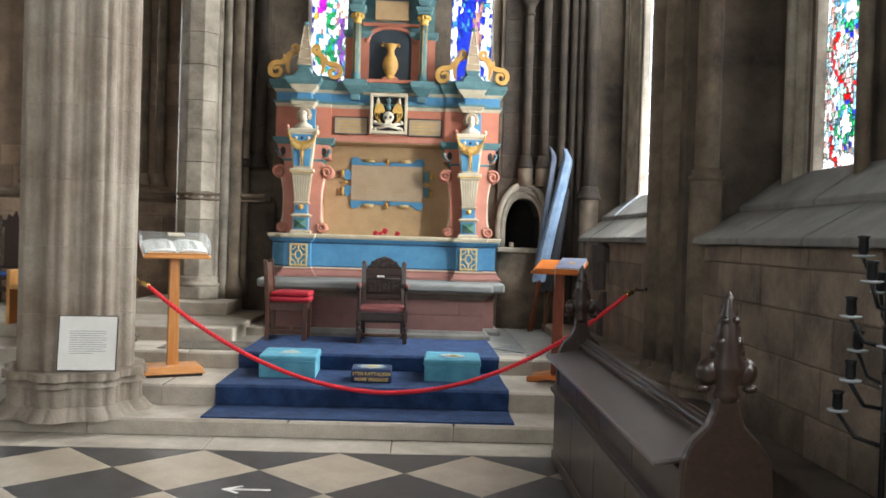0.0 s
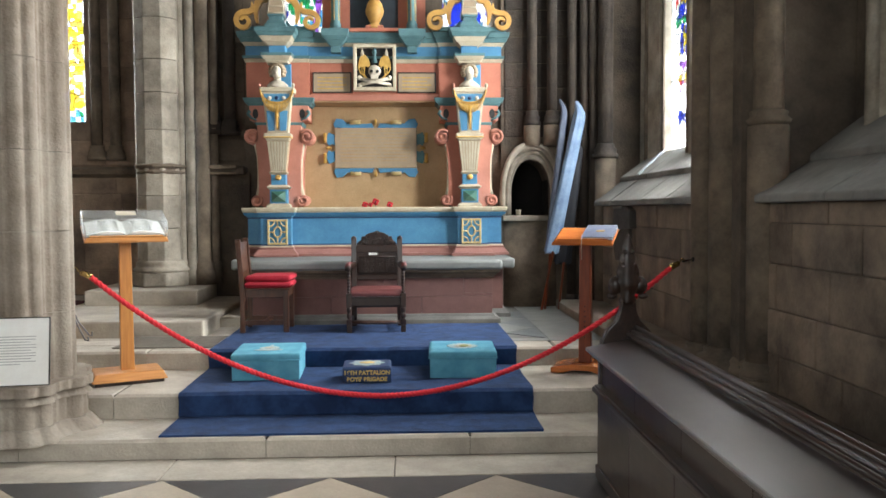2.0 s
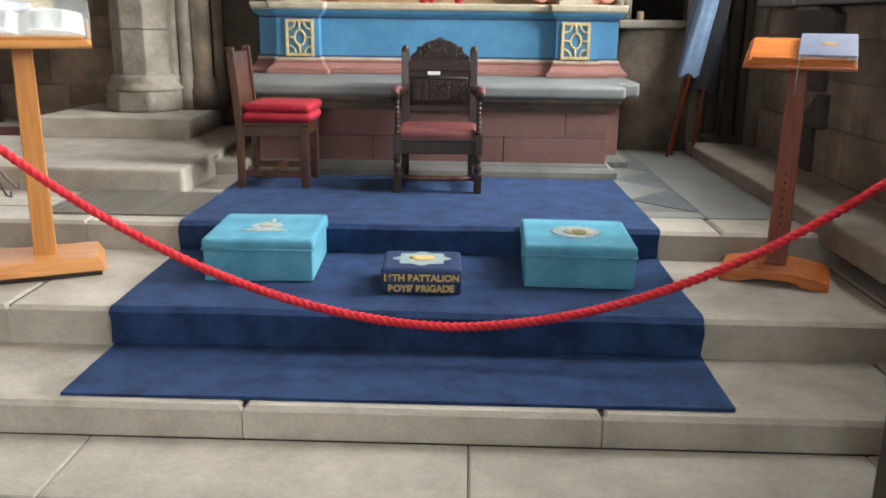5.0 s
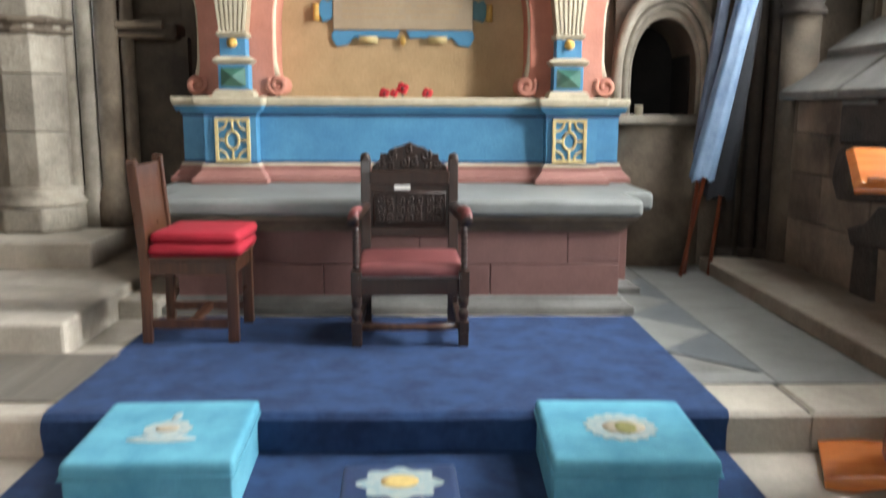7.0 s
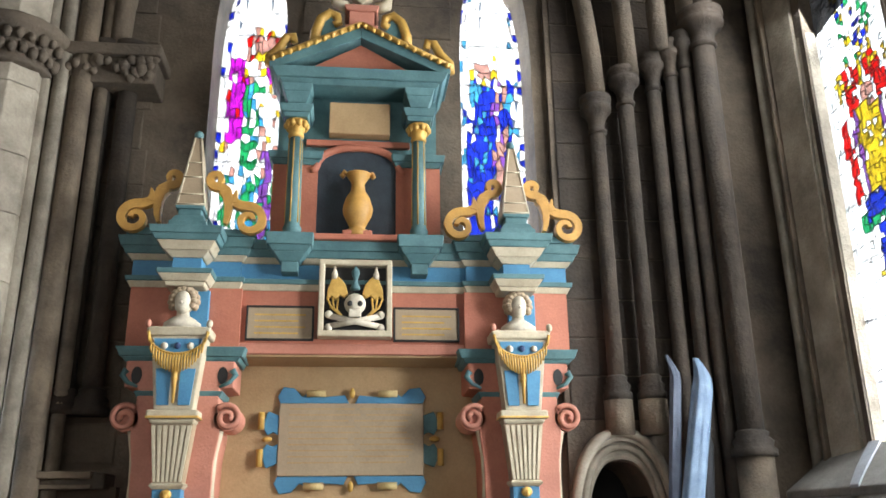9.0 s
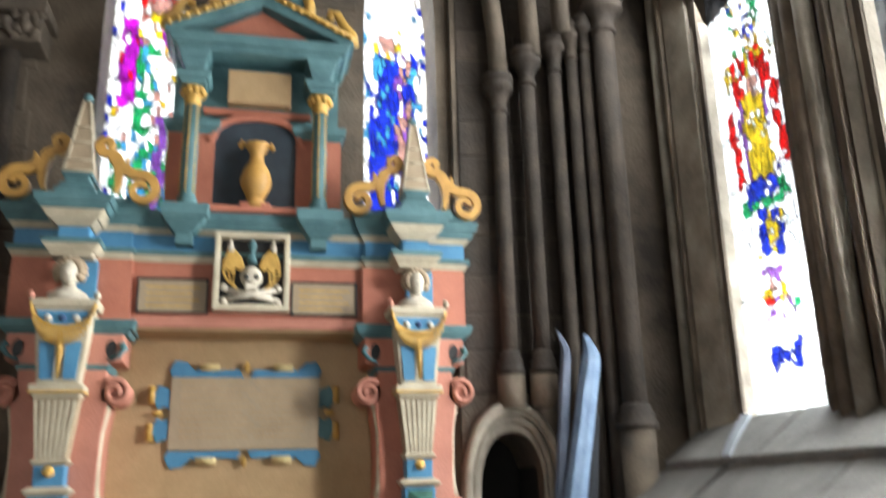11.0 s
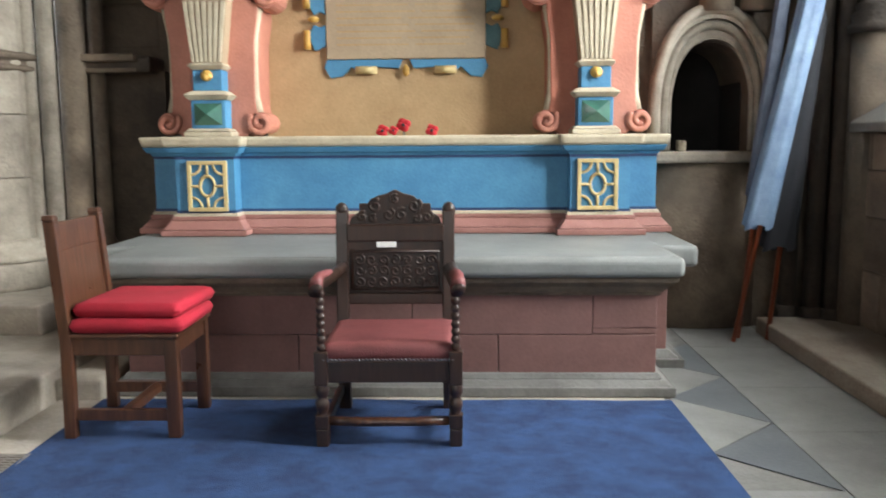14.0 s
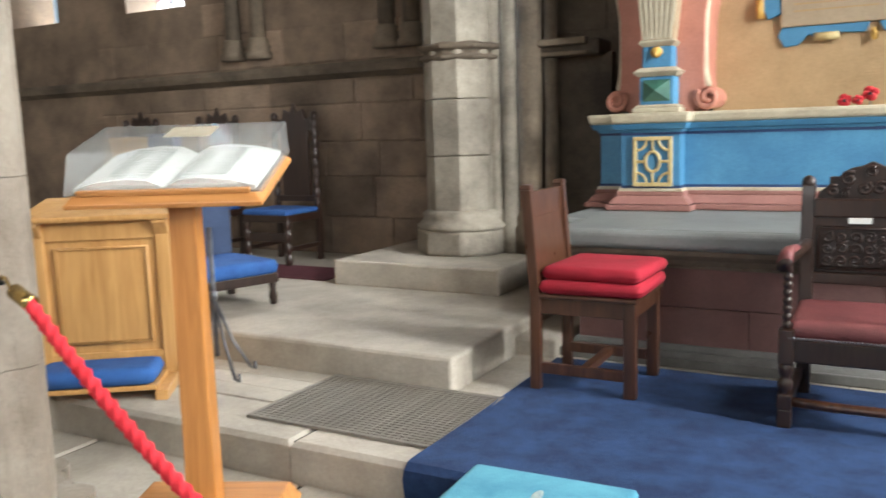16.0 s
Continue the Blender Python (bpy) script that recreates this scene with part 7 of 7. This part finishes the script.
part("back", Geo().box(-0.30, 0.30, 0.10, 0.14, 0.0, 1.08), OAKP, sb, "", 0.006)
part("back_roundel", Geo().lathe([(0.09, 0.0), (0.10, 0.01), (0.08, 0.016), (0.06, 0.008)], 0, 0, 20).turned(pose(0, 0.10, 0.85, 90, 0, 0)), OAKP, sb)
part("seat", Geo().box(-0.30, 0.30, -0.30, 0.10, 0.40, 0.44), OAKP, sb, "", 0.006)
for s in (-1, 1):
    part("side", Geo().box(s * 0.29 - 0.02, s * 0.29 + 0.02, -0.30, 0.10, 0.0, 0.62), OAKP, sb, "", 0.006)
part("cloth", Geo().box(0.10, 0.315, 0.085, 0.155, 0.60, 1.095), MDEEP, sb, "dark blue cloth over the back", 0.01)

bc = thing("upholstered_chair", pose(-3.66, -1.26, 0.665, 0, 0, 72), "low dark wooden chair upholstered in royal blue velvet", "chair")
part("seat_frame", Geo().box(-0.26, 0.26, -0.31, 0.24, 0.14, 0.20), OAKD, bc, "", 0.006)
part("seat", rbox(-0.265, 0.265, -0.32, 0.23, 0.195, 0.29, 0.035), BLUEV, bc, "blue velvet seat")
part("back", rbox(-0.23, 0.23, 0.20, 0.26, 0.28, 0.72, 0.025), NAVYV, bc, "slate navy back")
for s in (-1, 1):
    part("front_leg", Geo().lathe([(0.02, 0.0), (0.028, 0.05), (0.018, 0.09), (0.026, 0.14)], s * 0.23, -0.28, 10), OAKD, bc)
    part("rear_leg", Geo().box(s * 0.22 - 0.02, s * 0.22 + 0.02, 0.22, 0.27, 0.0, 0.76), OAKD, bc, "", 0.005)


def high_chair():
    ob = thing("high_backed_chair", pose(-4.42, 0.32, 0.665), "dark carved oak high-backed chair with a blue seat", "chair", "carved chairs along the wall")
    for s in (-1, 1):
        part("rear_post", turned_leg(s * 0.215, 0.22, 0.45, 1.20, 0.034, 9), OAKD, ob)
        part("rear_leg", Geo().box(s * 0.215 - 0.024, s * 0.215 + 0.024, 0.20, 0.245, 0.0, 0.46), OAKD, ob, "", 0.005)
        part("post_finial", Geo().ball((s * 0.215, 0.22, 1.225), 0.035, 8, 1, 1, 1.3), OAKD, ob)
        part("front_leg", turned_leg(s * 0.215, -0.20, 0.0, 0.40, 0.036, 4), OAKD, ob)
        part("side_stretcher", Geo().box(s * 0.215 - 0.014, s * 0.215 + 0.014, -0.2, 0.22, 0.12, 0.155), OAKD, ob, "", 0.004)
    part("front_stretcher", Geo().box(-0.2, 0.2, -0.215, -0.185, 0.20, 0.27), OAKD, ob, "", 0.006)
    part("seat_frame", Geo().box(-0.24, 0.24, -0.23, 0.24, 0.36, 0.42), OAKD, ob, "", 0.006)
    part("seat", rbox(-0.235, 0.235, -0.235, 0.20, 0.415, 0.465, 0.02), BLUEV, ob, "blue seat pad")
    part("back_splat", Geo().box(-0.15, 0.15, 0.205, 0.235, 0.52, 1.12), OAKD, ob, "carved back panel", 0.008)
    part("back_rail", Geo().box(-0.2, 0.2, 0.20, 0.24, 0.50, 0.55), OAKD, ob, "", 0.005)
    g = Geo().prism([(-0.20, 1.10), (0.20, 1.10), (0.19, 1.22), (0.13, 1.20), (0.10, 1.29), (0.04, 1.25), (0.0, 1.34), (-0.04, 1.25), (-0.10, 1.29), (-0.13, 1.20), (-0.19, 1.22)], 0.205, 0.24, XZ)
    part("cresting", g, OAKD, ob, "jagged carved cresting", 0.006)
    return ob


hc = high_chair()
copy_thing(hc, pose(-5.33, 0.36, 0.665, 0, 0, 2))
copy_thing(hc, pose(-6.36, 0.38, 0.665, 0, 0, -2))
solid_rug = new("small_rug", Geo().box(-4.9, -3.5, -0.35, 0.15, 0.665, 0.673).mesh("small_rug", paint("maroon_rug_wool", (0.10, 0.012, 0.022), None, 5, 0.95, 0.3, fine=150)))
tagged(solid_rug, "small maroon rug under the carved chairs", "rug")

# poppies on the monument's ledge
for k, (x, y, dz, r) in enumerate(((-0.13, 0.20, 0.0, 0.032), (0.0, 0.22, 0.035, 0.036), (0.18, 0.19, 0.0, 0.032), (-0.06, 0.18, 0.0, 0.024))):
    ob = thing("poppy", pose(x, y, 1.80), "small red paper remembrance poppy on the ledge", "poppy", "poppies")
    part("stem", Geo().tube([(0, 0.03, 0.003), (0, 0.02, 0.02 + dz)], 0.004, 5), MTEAL, ob)
    for q in range(4):
        a = 1.5708 * q + 0.4
        part("petal", Geo().ball((r * 0.6 * math.cos(a), r * 0.3 * math.sin(a), 0.02 + dz + r * 0.6 * math.sin(a) + 0.012), r * 0.75, 8, 1, 0.5, 0.9), POPPY, ob)
    part("centre", Geo().ball((0, -0.02, 0.032 + dz), r * 0.3, 6), MBLACK, ob)
jar = thing("candle_jar", pose(1.86, 0.72, 1.68), "small pale jar on the recess ledge", "jar")
part("body", Geo().lathe([(0.03, 0.0), (0.034, 0.02), (0.034, 0.07), (0.028, 0.08)], 0, 0, 14), MCREAM, jar)
# white arrow on the floor
aw = thing("floor_arrow", pose(-0.66, -5.82, 0.0045, 0, 0, 0), "white arrow sticker on the slab floor", "arrow")
part("arrow", Geo().prism([(-0.17, 0.0), (-0.05, 0.09), (-0.03, 0.075), (-0.10, 0.018), (0.17, 0.018), (0.17, -0.018), (-0.10, -0.018), (-0.03, -0.075), (-0.05, -0.09)], 0, 0.002, XY), PAPER, aw)

# ---------------- stones of floor, steps and walls ----------------
H2 = 0.547
full = Geo().prism([(0, H2 - 0.003), (H2 - 0.003, 0), (0, -H2 + 0.003), (-H2 + 0.003, 0)], -0.03, 0.0, XY)
white_tile, dark_tile = full.mesh("slab", CREAM), full.mesh("slab", SLATE)
half_tile = Geo().prism([(H2 - 0.005, -0.003), (0, -H2 + 0.003), (-H2 + 0.005, -0.003)], -0.03, 0.0, XY).mesh("slab", SLATE)
rn = random.Random(3)
for i in range(-6, 4):
    for m in range(0, 9):
        x = -1.212 + 1.094 * i + 1.094
        for me, cx, cy in ((white_tile, x, -5.317 - 1.094 * m), (half_tile if m == 0 else dark_tile, x + H2, -4.77 - 1.094 * m)):
            if cx > 3.0:
                continue
            o = new("slab", me)
            o.parent, o.location = floor, (cx, cy, rn.uniform(-0.0012, 0.0012))


def slab(parent, x0, x1, y0, y1, z0, z1, material, edge=0.004, c=0.008):
    """A stone with a chamfered top."""
    x0, x1, y0, y1 = x0 + edge / 2, x1 - edge / 2, y0 + edge / 2, y1 - edge / 2
    v = [(x0, y0, z0), (x1, y0, z0), (x1, y1, z0), (x0, y1, z0), (x0, y0, z1 - c), (x1, y0, z1 - c), (x1, y1, z1 - c), (x0, y1, z1 - c),
         (x0 + c, y0 + c, z1), (x1 - c, y0 + c, z1), (x1 - c, y1 - c, z1), (x0 + c, y1 - c, z1)]
    f = [(0, 1, 5, 4), (1, 2, 6, 5), (2, 3, 7, 6), (3, 0, 4, 7), (4, 5, 9, 8), (5, 6, 10, 9), (6, 7, 11, 10), (7, 4, 8, 11), (8, 9, 10, 11)]
    o = new("stone_slab", Geo().add(v, f).mesh("stone_slab", material))
    o.parent = parent
    return o


def row(parent, cuts, y0, y1, z0, z1, material, c=0.008):
    for a, b in zip(cuts, cuts[1:]):
        slab(parent, a, b, y0, y1, z0 + rn.uniform(0, 0.0), z1 + rn.uniform(-0.0015, 0.0015), material, 0.005, c)


row(floor, [-9.6, -7.9, -6.2, -4.4, -2.7, -1.25, 0.30, 1.9, 3.3], -4.765, -4.30, -0.03, 0.0, STEP)
row(steps_core, [-9.6, -7.6, -5.9, -4.1, -2.35, -0.62, 0.84, 2.2, 3.0], -4.30, -3.62, 0.0, Z1, STEP, 0.02)
row(steps_core, [-9.6, -7.9, -6.4, -4.7, -3.1, -1.9, -0.4, 1.2, 2.35, 3.0], -3.68, -2.62, Z1 - 0.02, Z2, STEP, 0.02)
row(steps_core, [-9.6, -8.1, -6.6, -5.0, -3.4, -1.95, -0.6, 0.9, 1.75, 2.9], -2.68, -2.30, Z2 - 0.02, ZP, STEP, 0.02)
for k in range(3):
    row(steps_core, [-9.6, -8.0, -6.4, -4.8 - 0.3 * k, -3.3 - 0.2 * k, -2.35, -1.4], -2.30 + 0.16 * k, -2.30 + 0.16 * (k + 1), Z2, ZP, STEP, 0.003)
row(steps_core, [-1.4, 0.0, 1.37], -2.30, 0.6, Z2, ZP - 0.002, STEP, 0.003)
row(steps_core, [-1.64, -1.4], -1.84, 0.6, Z2, ZP - 0.002, STEP, 0.003)
# paving beside the tomb: dark triangles set in pale slabs
solid("platform_bed", Geo().box(1.37, 2.9, -2.30, 0.6, 0.3, ZP - 0.006), SILL, "pale grey stone bed of the paving", "floor")
XA, XB = 1.39, 1.765
tri_dark = Geo().prism([(XB, 0.366), (XA, 0.0), (XB, -0.366)], -0.03, 0.0, XY).mesh("slab", BLUET)
tri_pale = Geo().prism([(XA, 0.366), (XA, -0.366), (XB - 0.004, 0.0)], -0.03, 0.0, XY).mesh("slab", GREYT)
for k in range(3):
    for me, cy in ((tri_dark, -0.30 - 0.74 * k), (tri_pale, -0.67 - 0.74 * k)):
        if cy > -1.9:
            o = new("slab", me)
            o.parent, o.location = floor, (0, cy, ZP + rn.uniform(-0.001, 0.001))
for y0, y1 in ((0.55, -0.02), (-0.02, -0.86), (-0.86, -1.52), (-1.52, -2.30)):
    slab(floor, XB + 0.004, 2.32, y1, y0, ZP - 0.03, ZP + rn.uniform(-0.001, 0.001), GREYT, 0.002, 0.001)
slab(floor, XA, XB, -2.30, -2.14, ZP - 0.03, ZP, GREYT, 0.002, 0.001)


def ashlar(parent, u0, u1, z0, z1, face, out, put, material, course=(0.26, 0.36), length=(0.45, 0.95), seed=1, holes=()):
    """Coursed blocks standing a little proud of a wall face; out is the way they stand out, holes are left free."""
    r = random.Random(seed)
    z = z0
    while z < z1 - 0.05:
        hh = min(r.uniform(*course), z1 - z)
        u = u0 - r.uniform(0, 0.3)
        while u < u1 - 0.05:
            ln = r.uniform(*length)
            a, b = max(u, u0), min(u + ln, u1)
            u += ln
            if b - a < 0.06 or any(a < hb and b > ha and z < hz1 and z + hh > hz0 for ha, hb, hz0, hz1 in holes):
                continue
            d = out * (0.010 + r.uniform(0, 0.006))
            c = 0.010
            a2, b2, za, zb = a + 0.0035, b - 0.0035, z + 0.0035, z + hh - 0.0035
            v = [put(*p) for p in ((a2, za, face - out * 0.01), (b2, za, face - out * 0.01), (b2, zb, face - out * 0.01), (a2, zb, face - out * 0.01),
                                   (a2, za, face + d - out * 0.005), (b2, za, face + d - out * 0.005), (b2, zb, face + d - out * 0.005), (a2, zb, face + d - out * 0.005),
                                   (a2 + c, za + c, face + d), (b2 - c, za + c, face + d), (b2 - c, zb - c, face + d), (a2 + c, zb - c, face + d))]
            f = [(0, 1, 5, 4), (1, 2, 6, 5), (2, 3, 7, 6), (3, 0, 4, 7), (4, 5, 9, 8), (5, 6, 10, 9), (6, 7, 11, 10), (7, 4, 8, 11), (8, 9, 10, 11)]
            o = new("stone_block", Geo().add(v, f).mesh("stone_block", material))
            o.parent = parent
        z += hh


ashlar(wall_south, -3.44, 0.40, 0.60, 1.80, 2.86, -1, YZ, WALLB, seed=2)
ashlar(wall_south_2, -8.5, -4.15, 0.42, 1.80, 3.05, -1, YZ, WALLB, seed=3)
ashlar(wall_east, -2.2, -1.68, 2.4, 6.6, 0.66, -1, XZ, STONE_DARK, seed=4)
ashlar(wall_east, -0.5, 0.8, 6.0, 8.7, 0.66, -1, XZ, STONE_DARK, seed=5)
# blocks beside the corner shafts share the same painted-in shade
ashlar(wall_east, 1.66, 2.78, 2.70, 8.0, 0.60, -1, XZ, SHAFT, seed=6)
ashlar(wall_east_2, -7.2, -3.0, 0.67, 2.2, 0.88, -1, XZ, BROWN, course=(0.3, 0.4), seed=7)
ashlar(wall_east_2, -7.2, -3.0, 2.36, 4.6, 0.88, -1, XZ, BROWN, course=(0.3, 0.4), seed=8, holes=((-6.8, -5.9, 2.95, 6), (-4.77, -3.73, 2.88, 6)))
